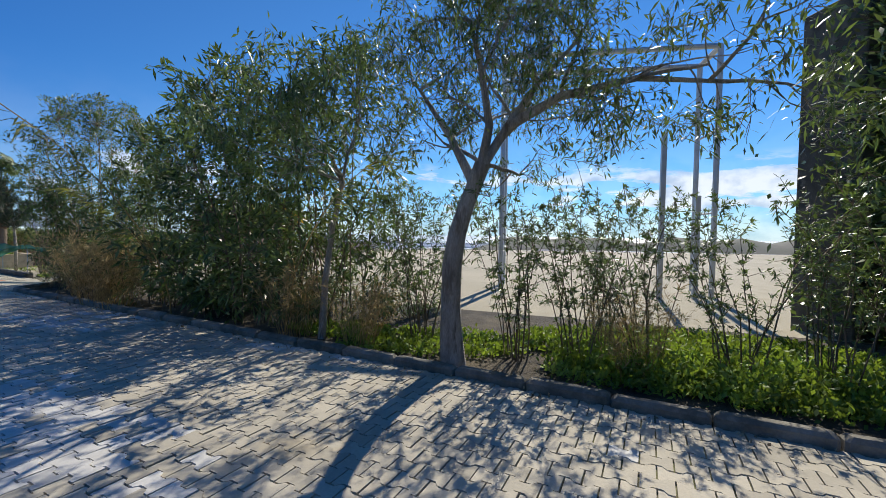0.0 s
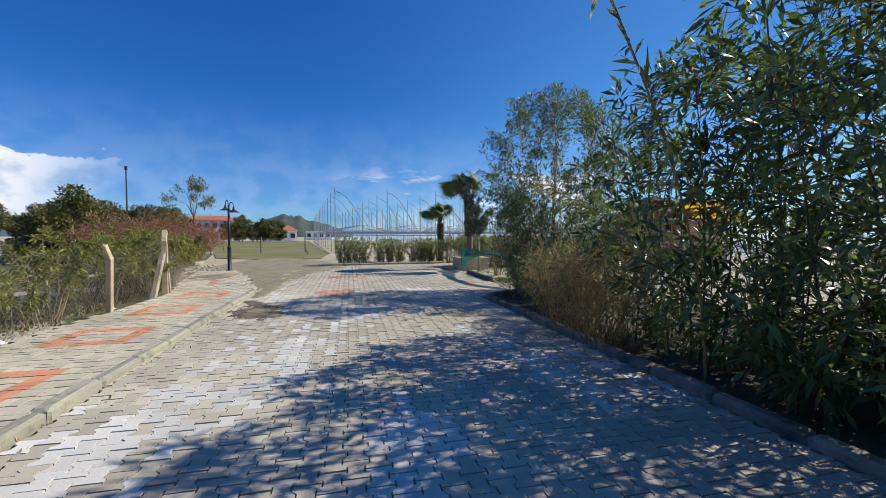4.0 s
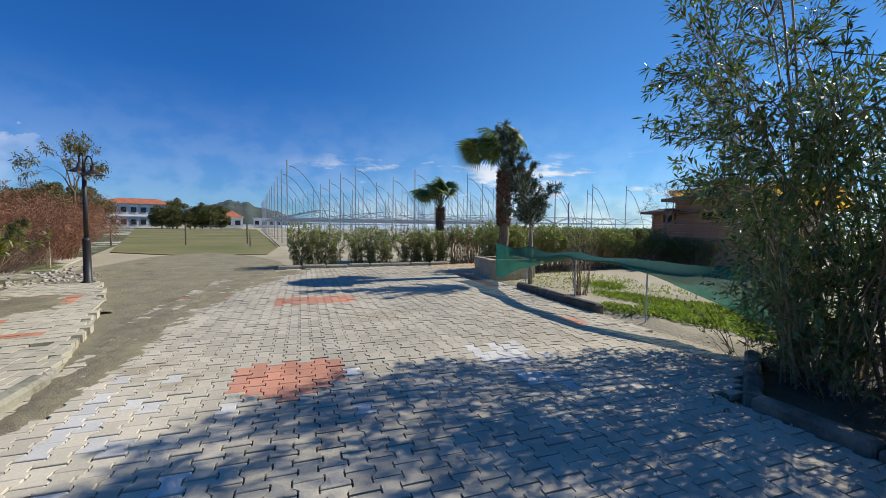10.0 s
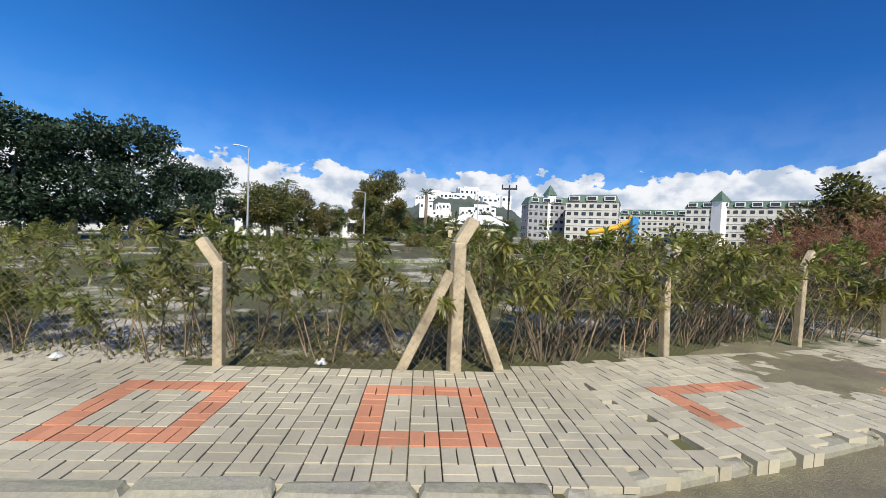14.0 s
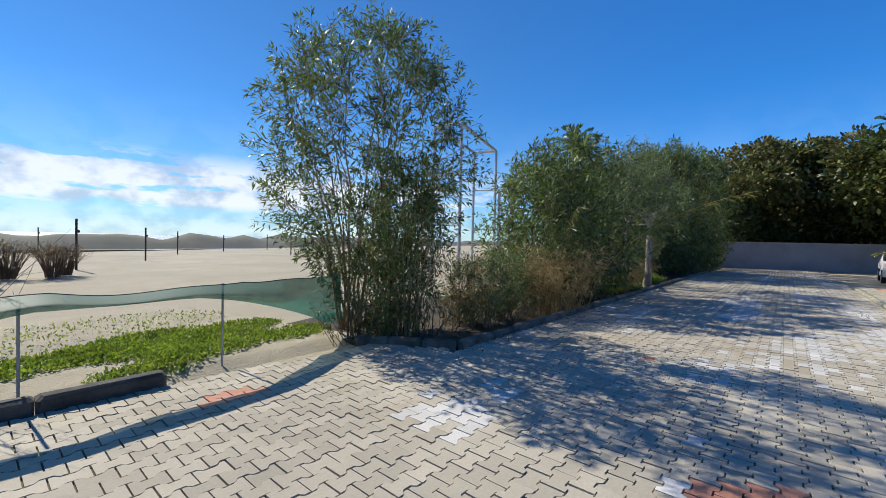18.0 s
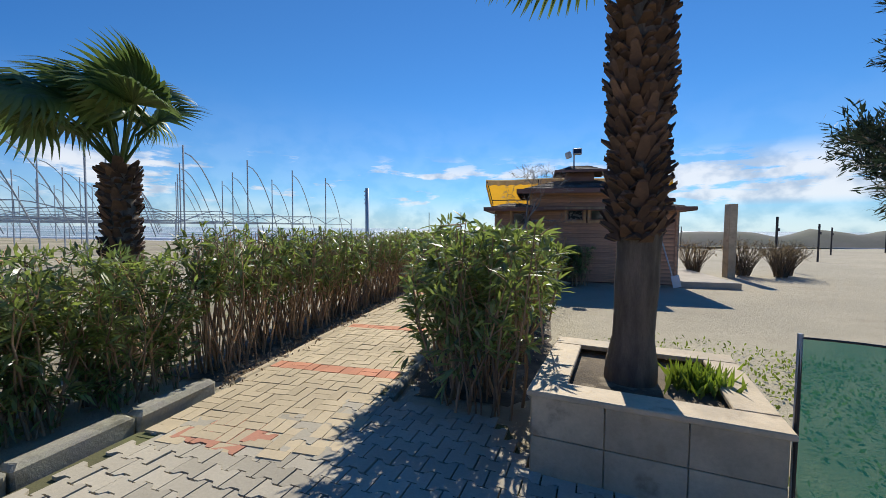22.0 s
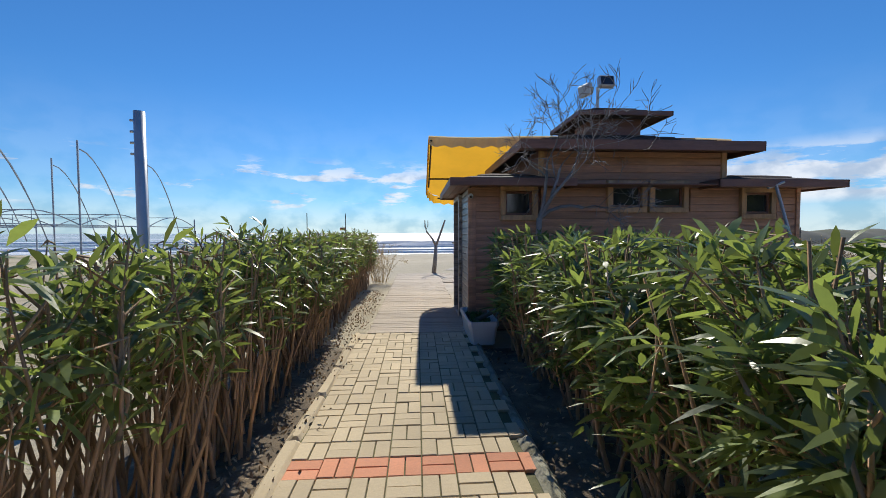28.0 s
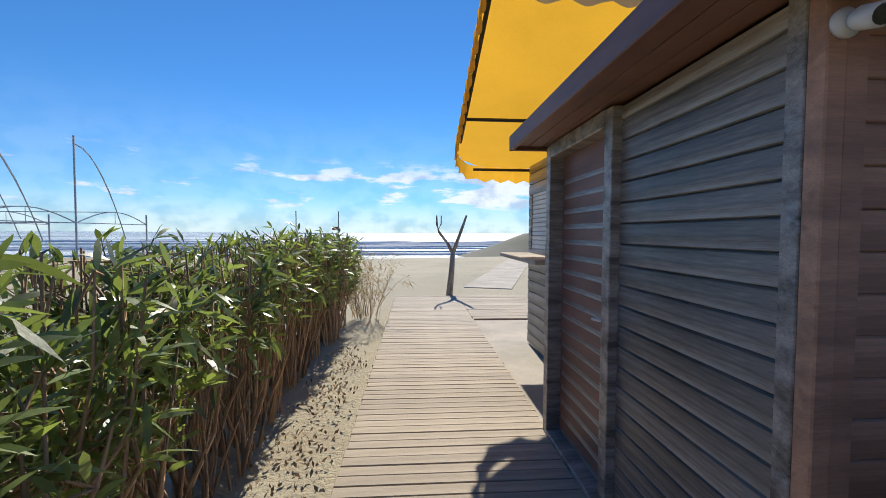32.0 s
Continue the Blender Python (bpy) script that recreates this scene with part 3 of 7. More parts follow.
gs = Shape()
for j in range(66):
    for i in range(79):
        x, y = -19.3 + i * 0.1, 10.9 + j * 0.11
        gs.v.append((x, y, -0.07 + 1.25 * garden_z(x, y)))
gs.f = [(j * 79 + i, j * 79 + i + 1, (j + 1) * 79 + i + 1, (j + 1) * 79 + i) for j in range(65) for i in range(78)]
structure("ground_garden", gs, M_SAND, "raised lumpy sand patch behind the netting", "sand", True)

# ---------- end wall of the road ----------
wall = Shape()
a, b = Vector((16.0, 6.5, 0)), Vector((19.0, -9.5, 0))
d = (b - a).normalized()
wall.box((a + b) / 2 + Vector((0, 0, 0.85)), ((b - a).length, 0.2, 1.9), math.atan2(d.y, d.x), 0.01)
structure("wall_end", wall, M_WALLG, "plain grey rendered garden wall", "wall")
cap = Shape()
cap.box((a + b) / 2 + Vector((0, 0, 1.84)), ((b - a).length + 0.1, 0.3, 0.08), math.atan2(d.y, d.x), 0.01)
structure("wall_coping", cap, M_CONC, "flat concrete wall coping", "coping")


# ---------- kerbs ----------
def kerb_run(name, label, p, q, z=0.1, w=0.15, step=0.75, mat=None, jitter=0.012, seed=1, skip=()):
    rng = random.Random(seed)
    d = q - p
    n = max(1, round(d.length / step))
    rz = math.atan2(d.y, d.x)
    t = thing(name, label, "kerb", kind="structure")
    for i in range(n):
        if i in skip:
            continue
        c = p + d * ((i + 0.5) / n)
        s = Shape()
        s.box((0, 0, 0), (d.length / n - 0.012, w, z + 0.12), 0, 0.03)
        for k, v in enumerate(s.v):
            s.v[k] = (v[0] + rng.uniform(-1, 1) * 0.006, v[1] + rng.uniform(-1, 1) * 0.008, v[2] + rng.uniform(-1, 1) * 0.006)
        ob = part("kerbstone", s, mat or M_KERB, t)
        ob.location = c + Vector((0, 0, (z - 0.12) / 2 + rng.uniform(-1, 1) * jitter))
        ob.rotation_euler = (rng.uniform(-1, 1) * 0.02, 0, rz + rng.uniform(-1, 1) * 0.02)
    return t


kerb_run("kerb_pavement", "chipped pale concrete kerb of the pavement", rd(-16, -2.35), rd(3.2, -2.4), 0.11, 0.16, seed=2)
kerb_run("kerb_pavement_turn", "sunken broken concrete kerb", rd(3.25, -2.42), Vector((-19.2, 4.55, 0)), 0.08, 0.15, seed=3)
kerb_run("kerb_bed", "old concrete kerb along the shrub bed, darkened as litter and shade", rd(-30, 3.12), rd(1.0, 3.15), 0.11, 0.14, seed=4, mat=M_KERBSHADE)
kerb_run("kerb_bed_turn", "old concrete kerb bending round the shrub bed, darkened as litter and shade", rd(1.05, 3.2), Vector((-12.6, 10.75, 0)), 0.11, 0.14, 0.45, seed=5, mat=M_KERBSHADE)
kerb_run("kerb_garden", "dark kerb with paler spots beside the sand patch", Vector((-17.55, 12.18, 0)), Vector((-14.9, 11.35, 0)), 0.16, 0.16, 0.9, M_KERBD, 0.004, 6)
kerb_run("kerb_hedge", "mossy concrete kerb before the hedge", Vector((-24.0, 8.3, 0)), Vector((-22.95, 13.95, 0)), 0.13, 0.16, seed=7, mat=M_KERB)
kerb_run("kerb_walk_left", "flat sand-coloured edging of the walkway", Vector((-22.85, 14.2, 0)), Vector((-21.63, 22.9, 0)), 0.03, 0.12, seed=8, mat=M_WALKB)
kerb_run("kerb_walk_right", "flat concrete edging of the walkway", Vector((-21.42, 13.3, 0)), Vector((-20.08, 22.6, 0)), 0.03, 0.1, seed=9)


# ---------- road pavers, pavement and walkway bricks ----------
def paver_outline():
    h, w, k, g = 0.1, 0.086, 0.054, 0.0052
    return [(-w + g, -h + g), (w - g, -h + g), (w - g, -h * 0.55), (k - g, -h * 0.3), (k - g, h * 0.3), (w - g, h * 0.55), (w - g, h - g), (-w + g, h - g), (-w + g, h * 0.55), (-k + g, h * 0.3), (-k + g, -h * 0.3), (-w + g, -h * 0.55)]


def tiles(name, label, outlines, mats, cells, near, parent, z=0.022, seed=3):
    """Pieces laid one by one: those in the near set are objects of their own, the rest join one mesh for each colour."""
    rng = random.Random(seed)
    meshes = {}
    rest = {}
    count = 0
    for kind, x, y, rz, colour in cells:
        dz, tx, ty = rng.uniform(-0.004, 0.004), rng.uniform(-0.012, 0.012), rng.uniform(-0.012, 0.012)
        if count < 300 and near(x, y):
            key = (kind, colour)
            if key not in meshes:
                s = Shape()
                ol = outlines[kind]
                s.prism(ol, -0.04, -0.004, False)
                cx = [(px * 0.955, py * 0.955) for px, py in ol]
                n, k = len(ol), len(s.v)
                s.f.pop()
                s.v += [(px, py, 0.0) for px, py in cx]
                s.f += [(n + i, n + (i + 1) % n, k + (i + 1) % n, k + i) for i in range(n)] + [tuple(range(k, k + n))]
                meshes[key] = s.mesh(name, mats[colour])
            ob = new(name, meshes[key])
            ob.parent = parent
            ob.location, ob.rotation_euler = (x, y, z + dz), (tx, ty, rz)
            count += 1
        else:
            s = rest.setdefault(colour, Shape())
            c, sn = math.cos(rz), math.sin(rz)
            ol = [(x + px * c - py * sn, y + px * sn + py * c) for px, py in outlines[kind]]
            s.prism(ol, -0.03, z + dz, False)
            n = len(ol)
            for i in range(len(s.v) - n, len(s.v)):
                vx, vy, vz = s.v[i]
                s.v[i] = (vx, vy, vz + tx * (vx - x) + ty * (vy - y))
    for colour, s in rest.items():
        part(name + "_field", s, mats[colour], parent, label, kind="stuff")


STRIP = ((-14.6, 4.45, 0.1), (-15.0, 4.6, 0.16), (-15.6, 4.8, 0.26), (-16.8, 5.05, 0.36), (-18.4, 5.5, 0.5), (-20.4, 6.4, 0.65), (-22.4, 7.6, 0.8), (-23.5, 9.0, 0.5))


def strip_at(u):
    k = min(int(u), len(STRIP) - 2)
    f = u - k
    return tuple(a + (b - a) * f for a, b in zip(STRIP[k], STRIP[k + 1]))


def drift(label, line, mat, z, seed, cols=26, rough=1.0):
    """A thin ragged drift of soil along a line of centres and half widths: its uneven surface dips under the paving at the edges."""
    s = Shape()
    n = len(line)
    for i, (x, y, w) in enumerate(line):
        x0, y0, _ = line[max(i - 1, 0)]
        x1, y1, _ = line[min(i + 1, n - 1)]
        d = Vector((x1 - x0, y1 - y0, 0)).normalized()
        c = Vector((-d.y, d.x, 0))
        e = max(0.0, 1 - min(i, n - 1 - i) / 8.0)
        for j in range(cols + 1):
            f = -1.35 + 2.7 * j / cols
            p = Vector((x, y, 0)) + c * (w * f)
            h = 0.02 * (1 - 1.3 * f * f - 1.6 * e * e) + rough * (0.016 * noise.noise((p.x * 2.2, p.y * 2.2, seed)) + 0.017 * noise.noise((p.x * 6, p.y * 6, seed)) + 0.012 * noise.noise((p.x * 17, p.y * 17, seed)))
            s.v.append((p.x, p.y, z + min(h, 0.03)))
    m = cols + 1
    s.f = [(i * m + j + 1, i * m + j, i * m + m + j, i * m + m + j + 1) for i in range(n - 1) for j in range(cols)]
    structure("ground_dirt", s, mat, label, "dirt", True)


def heap(label, x, y, r, z, seed, mat=None, long=1.5):
    k = 24
    drift(label, [(x + (i / k * 2 - 1) * r * long, y + (i / k * 2 - 1) * r * 0.3, r) for i in range(k + 1)], mat or M_EARTH, z, seed, 20)


def dirt_patches():
    """Blown sand and soil lying over the paving, with ragged edges."""
    n = 22 * (len(STRIP) - 1)
    drift("thin drift of sand and soil along the kerb", [strip_at(i / 22) for i in range(n + 1)], M_EARTH, 0.0145, 1.0)
    heap("thin spread of sand on the broken pavement", -19.9, 3.5, 0.8, 0.094, 12.0)
    heap("dark damp soil and litter round the manhole", -12.7, 4.42, 0.5, 0.019, 21.0, M_SOIL, 1.7)
    heap("dark soil and litter by the kerb", -13.35, 4.62, 0.36, 0.019, 24.0, M_SOIL, 1.6)
    heap("dark soil and litter by the kerb", -14.0, 4.42, 0.17, 0.017, 27.0, M_SOIL, 1.9)


def in_dirt(x, y):
    """Places where sand and soil lie over the paving."""
    if math.hypot(x + 12.75, y - 4.45) < 0.3:
        return True
    for i in range(3 * (len(STRIP) - 1) + 1):
        cx, cy, r = strip_at(i / 3)
        if math.hypot(x - cx, y - cy) + 0.2 * noise.noise((x * 2.1, y * 2.1, 3.0)) < r * 0.3:
            return True
    return False


def road_pavers():
    rng = random.Random(11)
    cells = []
    rz = math.atan2(RU.y, RU.x) - math.pi / 2
    for i in range(-18, 84):
        for j in range(-160, 62):
            n, s = -2.2 + i * 0.14, j * 0.2 + (0.1 if i % 2 else 0.0)
            p = rd(s, n)
            if not inside(p.x, p.y, PAVED) or in_dirt(p.x, p.y):
                continue
            pale = noise.noise((s * 0.35, n * 0.8, 1.0)) + 0.35 * noise.noise((s * 2.5, n * 2.5, 4.0))
            strip = -1.9 < n < -0.6 or 0.1 < n < 0.5
            colour = "pale" if pale + rng.uniform(-0.25, 0.25) > (0.16 if strip else 0.42) and s < 3.2 else "grey"
            for cs, cn, rs, rn in ((2.8, -0.42, 0.34, 0.52), (2.45, -0.42, 0.2, 0.2), (6.6, -0.07, 0.32, 0.68), (7.35, -2.0, 0.16, 0.5), (-0.26, 0.97, 0.11, 0.08), (8.7, 4.05, 1.3, 0.16), (11.9, 4.2, 0.3, 0.2), (3.9, 3.6, 0.25, 0.1), (9.3, 5.9, 0.5, 0.15)):
                if abs(s - cs) < rs and abs(n - cn) < rn:
                    colour = "red"
            cells.append((0, p.x, p.y, rz, colour))
    road = bpy.data.objects["road"]
    tiles("paver", "grey interlocking concrete pavers with sandy joints", {0: paver_outline()}, {"grey": M_PAVER, "pale": M_PAVERW, "red": M_PAVERR}, cells, lambda x, y: -16.5 < x < -11.8 and 4.6 < y < 7.6, road)


def rect(w, h, g=0.004):
    return [(-w / 2 + g, -h / 2 + g), (w / 2 - g, -h / 2 + g), (w / 2 - g, h / 2 - g), (-w / 2 + g, h / 2 - g)]


def weave(origin, u, v, cols, rows, colour_of, keep):
    """Pairs of bricks, turned a quarter from block to block."""
    cells = []
    ang = math.atan2(u.y, u.x)
    for i in range(cols):
        for j in range(rows):
            c = origin + u * (0.2 * i + 0.1) + v * (0.2 * j + 0.1)
            turned = (i + j) % 2
            for k in (-0.05, 0.05):
                p = c + (u if turned else v) * k
                if keep(p):
                    cells.append((0, p.x, p.y, ang + (math.pi / 2 if turned else 0), colour_of(i, j)))
    return cells


def pavement():
    bed = Shape()
    ol = [xy(rd(-16, -2.4)), xy(rd(3.3, -2.4)), (-19.3, 4.6), (-22.6, 4.3), (-22.4, 2.9), (-18.6, 2.75), (-16.0, 2.7), xy(rd(-16, -4.4))]
    bed.prism(ol, -0.1, 0.06)
    p = structure("pavement", bed, M_BED, "buff brick pavement with red square outlines", "pavement")

    def colour(i, j):
        for c0 in range(0, 96, 10):
            a, b = i - c0, j
            if 0 <= a <= 4 and 3 <= b <= 7 and (a in (0, 4) or b in (3, 7)):
                return "red"
        return "buff"

    cells = weave(rd(-16, -4.42), RU, RV, 108, 10, colour, lambda q: inside(q.x, q.y, ol) and not (q.x < -16.9))
    u2 = Vector((-0.998, 0.06, 0))
    v2 = Vector((0.06, 0.998, 0))

    def colour2(i, j):
        return "red" if (3 <= i <= 8 and 4 <= j <= 7 and (i == 3 or j == 4)) or (14 <= i <= 18 and 3 <= j <= 6 and (i in (14, 18) or j in (3, 6))) else "buff"

    def keep2(q):
        if not inside(q.x, q.y, ol) or q.x >= -16.9:
            return False
        return True

    cells += weave(Vector((-16.5, 2.2, 0)), u2, v2, 34, 16, lambda i, j: colour2(i - 2, j - 2), keep2)
    tiles("brick", "buff paving bricks laid in pairs", {0: rect(0.2, 0.1)}, {"buff": M_BRICK, "red": M_BRICKR}, cells, lambda x, y: -16.4 < x < -13.2, p, 0.1, 5)


def walkway():
    ol = [(-22.94, 13.15), (-21.49, 12.9), (-20.12, 22.6), (-21.63, 22.81)]
    bed = Shape()
    bed.prism(ol, -0.1, 0.004)
    w = structure("pavement_walk", bed, M_BED, "sand-coloured brick walkway with red cross strips", "walkway")
    v = Vector((0.1374, 0.9905, 0))
    u = Vector((0.9905, -0.1374, 0))

    def colour(i, j):
        return "red" if j in (9, 18, 34) else "buff"

    cells = weave(Vector((-22.98, 12.8, 0)), u, v, 11, 52, lambda i, j: colour(i, j), lambda q: inside(q.x, q.y, ol))
    tiles("walk_brick", "sandy paving bricks laid in pairs", {0: rect(0.2, 0.1, 0.004)}, {"buff": M_WALKB, "red": M_BRICKR}, cells, lambda x, y: 17.2 < y < 21.3, w, 0.024, 6)


# ---------- bushes ----------
def bush_meshes(seed, height, spread, stems, leaves, leaf_len, leaf_w, low=0.3, lean=0.25, leaf_mat=None, stem_mat=None, fine=True, box=None, bare=0.0, up=0.9, whorl=3, stem_r=0.012, clipped=0, even=0.0):
    """Stems fan out of the ground; leaves sit in whorls along their upper parts."""
    rng = np.random.default_rng(seed)
    segs = []
    anchors, dirs, wts = [], [], []
    for _ in range(stems):
        a, r = rng.uniform(0, 6.283), spread * 0.28 * math.sqrt(rng.uniform())
        p = np.array([math.cos(a) * r, math.sin(a) * r, -0.03])
        if box is not None:
            p = np.array([rng.uniform(-1, 1) * box[0] * 0.4, rng.uniform(-1, 1) * box[1] * 0.3, -0.03])
        out = rng.uniform(0, 6.283) if box is not None else a + rng.normal() * 0.5
        d = np.array([math.cos(out) * lean * rng.uniform(0.2, 1.4), math.sin(out) * lean * rng.uniform(0.2, 1.4), 1.0])
        h = height * rng.uniform(0.72, 1.0)
        k = 5
        rad = stem_r * rng.uniform(0.6, 1.3)
        for i in range(k):
            q = p + d / np.linalg.norm(d) * h / k
            d = d + rng.normal(size=3) * 0.13 + np.array([d[0], d[1], 0]) * 0.1
            if box is not None:
                q[0], q[1] = np.clip(q[0], -box[0] / 2, box[0] / 2), np.clip(q[1], -box[1] / 2, box[1] / 2)
                q[2] = min(q[2], height)
            segs.append((p, q, rad * (1 - i / k * 0.75), rad * (1 - (i + 1) / k * 0.75)))
            if i / k >= low:
                for f in np.linspace(0.1, 1, 4):
                    anchors.append(p + (q - p) * f)
                    dirs.append(d / np.linalg.norm(d))
                    wts.append(0.3 + i / k)
                # side shoots
                for _s in range(2):
                    sd = d / np.linalg.norm(d) * 0.7 + rng.normal(size=3) * 0.6
                    sd /= np.linalg.norm(sd)
                    e = q + sd * h * rng.uniform(0.06, 0.16)
                    if box is not None:
                        e[0], e[1] = np.clip(e[0], -box[0] / 2, box[0] / 2), np.clip(e[1], -box[1] / 2, box[1] / 2)
                        e[2] = min(e[2], height * rng.uniform(0.88, 1.0))
                    segs.append((q, e, rad * 0.4, rad * 0.2))
                    for f in (0.35, 0.7, 1.0):
                        anchors.append(q + (e - q) * f)
                        dirs.append(sd)
                        wts.append(0.6 + i / k)
            p = q
    for _ in range(clipped):
        p = np.array([rng.uniform(-0.46, 0.46) * box[0], rng.uniform(-0.46, 0.46) * box[1], height * rng.uniform(0.45, 0.6)])
        p[2] *= rng.uniform(0.3, 1.0)
        q = np.array([p[0] + rng.normal() * 0.07, p[1] + rng.normal() * 0.07, height * rng.uniform(0.86, 0.98)])
        segs.append((p, q, 0.0075, 0.0045))
    P0, P1 = np.array([s[0] for s in segs]), np.array([s[1] for s in segs])
    stem = stick_arrays(P0, P1, np.array([s[2] for s in segs]), np.array([s[3] for s in segs]))
    anchors, dirs, wts = np.array(anchors), np.array(dirs), np.array(wts)
    wts = wts * (1 - even) + even * 0.9
    pick = rng.choice(len(anchors), leaves // whorl, p=wts / wts.sum())
    base = np.repeat(anchors[pick], whorl, 0) + rng.normal(size=(len(pick) * whorl, 3)) * 0.012
    ax = np.repeat(dirs[pick], whorl, 0)
    way = ax * up + unit(rng.normal(size=(len(base), 3))) * 0.75
    L = leaf_len * rng.uniform(0.6, 1.2, len(base))
    lv = leaf_arrays(base, way, L, leaf_w * rng.uniform(0.8, 1.2, len(base)), rng, 0.22, fine)
    return tri_mesh("foliage", *lv, leaf_mat or M_OLE), tri_mesh("stemwork", *stem, stem_mat or M_STEM)


def dome_meshes(seed, rx, h, shoots, per, leaf_len, leaf_w, low=0.12, root=0.35, span=0.5, leaf_mat=None, stem_mat=None, stem_r=0.012, up=0.75, lobes=5, air=0.3, fat=0.62, limb_n=26, bias=0.95):
    """A rounded shrub: limbs rise from one stool, and leafy shoots spread from them to the lobed surface of a dome."""
    rng = np.random.default_rng(seed)
    lob = [(rng.uniform(0, 6.283), rng.uniform(0.12, 0.3), rng.integers(2, 4)) for _ in range(lobes)]
    S0, S1, R0, R1, B, A, Lw = [], [], [], [], [], [], []

    def curve(p0, mid, tip, r0, r1, k=6):
        us = np.linspace(0, 1, k)[:, None]
        pts = (1 - us) ** 2 * p0 + 2 * us * (1 - us) * mid + us ** 2 * tip + rng.normal(size=(k, 3)) * 0.02 * us
        for q in range(k - 1):
            S0.append(pts[q]), S1.append(pts[q + 1])
            R0.append(r0 + (r1 - r0) * q / (k - 1)), R1.append(r0 + (r1 - r0) * (q + 1) / (k - 1))
        return pts

    def surface(a, v, f):
        wide = math.sin(math.pi * min(max((v - low + 0.1) / (1.12 - low), 0), 1) ** (math.log(0.5) / math.log(fat))) ** 0.6
        lobe = 1 + sum(k * math.sin(m * a + ph + v * 4) for ph, k, m in lob) * 0.5
        r = rx * wide * lobe * f
        return np.array([math.cos(a) * r, math.sin(a) * r, h * v])

    limbs = []
    for i in range(limb_n):
        a, v = i * 2.399 + rng.normal() * 0.2, low + (0.85 - low) * ((i + 0.5) / limb_n) ** 0.8
        tip = surface(a, v, 0.62)
        b = a + rng.normal() * 0.5
        p0 = np.array([math.cos(b), math.sin(b), 0]) * root * math.sqrt(rng.uniform()) + [0, 0, -0.03]
        limbs.append(curve(p0, p0 * 0.6 + tip * [0.3, 0.3, 0.6] + rng.normal(size=3) * 0.06, tip, stem_r * rng.uniform(1.2, 2.2), stem_r * 0.8, 9))
    joints = np.concatenate([q[3:] for q in limbs])
    for i in range(shoots):
        tip = surface(rng.uniform(0, 6.283), low + (1 - low) * rng.uniform() ** bias, rng.uniform(air, 1.0) ** 0.6) + rng.normal(size=3) * 0.05
        gap = np.linalg.norm((joints - tip) * [1, 1, 0.8], axis=1) + np.where(joints[:, 2] > tip[2] - 0.05, 1.0, 0) + rng.uniform(0, 0.5, len(joints))
        p0 = joints[int(np.argmin(gap))]
        rad = stem_r * rng.uniform(0.35, 0.7)
        pts = curve(p0, p0 * 0.5 + tip * 0.5 + rng.normal(size=3) * 0.08 + [0, 0, 0.06], tip, rad, rad * 0.3)
        n = max(3, int(per * rng.uniform(0.5, 1.4)))
        u = 1 - span * rng.uniform(0, 1, n) ** 1.3
        f = u * 5
        j = np.minimum(f.astype(int), 4)
        base = pts[j] + (pts[j + 1] - pts[j]) * (f - j)[:, None]
        side = rng.normal(size=(n, 3))
        off = unit(side) * rng.uniform(0, 0.16, (n, 1)) * (1.05 - u)[:, None] * 2.2
        B.append(base + off)
        A.append(unit(pts[j + 1] - pts[j]) * up + unit(side) * 0.8)
        Lw.append(np.where(u > 0.97, 0.75, 1.0))
    B, A, Lw = np.concatenate(B), np.concatenate(A), np.concatenate(Lw)
    L = leaf_len * rng.uniform(0.6, 1.2, len(B)) * Lw
    lv = leaf_arrays(B, A, L, leaf_w * rng.uniform(0.75, 1.2, len(B)), rng, 0.2, False)
    st = stick_arrays(np.array(S0), np.array(S1), np.array(R0), np.array(R1))
    return tri_mesh("foliage", *lv, leaf_mat or M_OLE), tri_mesh("stemwork", *st, stem_mat or M_STEMG)


def bush(name, label, category, meshes, at, rz=0.0, scale=1.0, group=""):
    t = thing(name, label, category, at, rz, group)
    t.scale = (scale, scale, scale) if isinstance(scale, (int, float)) else scale
    f = part("foliage", meshes[0], None, t, kind="stuff")
    s = part("stemwork", meshes[1], None, t, kind="stuff")
    return t


rnd = random.Random(21)
HEDGE = [bush_meshes(100 + k, 1.45, 0.8, 36, (1900, 2300)[k % 2], 0.14, 0.0215, (0.4, 0.15)[k % 2], 0.25, M_OLEN, M_STEM, True, (0.8, 0.9), stem_r=0.0125, clipped=16, even=0.25 * (k % 2), up=0.9, whorl=3) for k in range(4)]
THIN = [bush_meshes(120 + k, 1.45, 0.75, 44, (780, 1100, 1350)[k], 0.15, 0.023, (0.45, 0.6, 0.35)[k], 0.25, M_OLEN, M_STEM, True, (0.62, 0.75), stem_r=0.0145, clipped=16, up=0.9, whorl=3) for k in range(3)]
MOUND = [bush_meshes(140 + k, 1.4, 0.9, 40, 3200, 0.13, 0.024, 0.0, 0.3, M_OLEN, M_STEM, False, (0.95, 1.0), stem_r=0.012, even=0.6) for k in range(2)]


def hedge_row(points, step, label, group, sc=1.0, seed=3, wide=1.0, kinds=None):
    r = random.Random(seed)
    for p, q in zip(points, points[1:]):
        p, q = Vector((*p, 0)), Vector((*q, 0))
        d = q - p
        n = max(1, round(d.length / step))
        for i in range(n):
            c = p + d * ((i + 0.5) / n)
            rz = math.atan2(d.y, d.x) + (math.pi if r.random() < 0.5 else 0)
            k = r.uniform(0.97, 1.04) * sc
            bush("oleander_bush", label, "hedge bush", r.choice(kinds or HEDGE), (c.x + r.uniform(-0.05, 0.05), c.y, 0), rz, (1, wide, k), group)


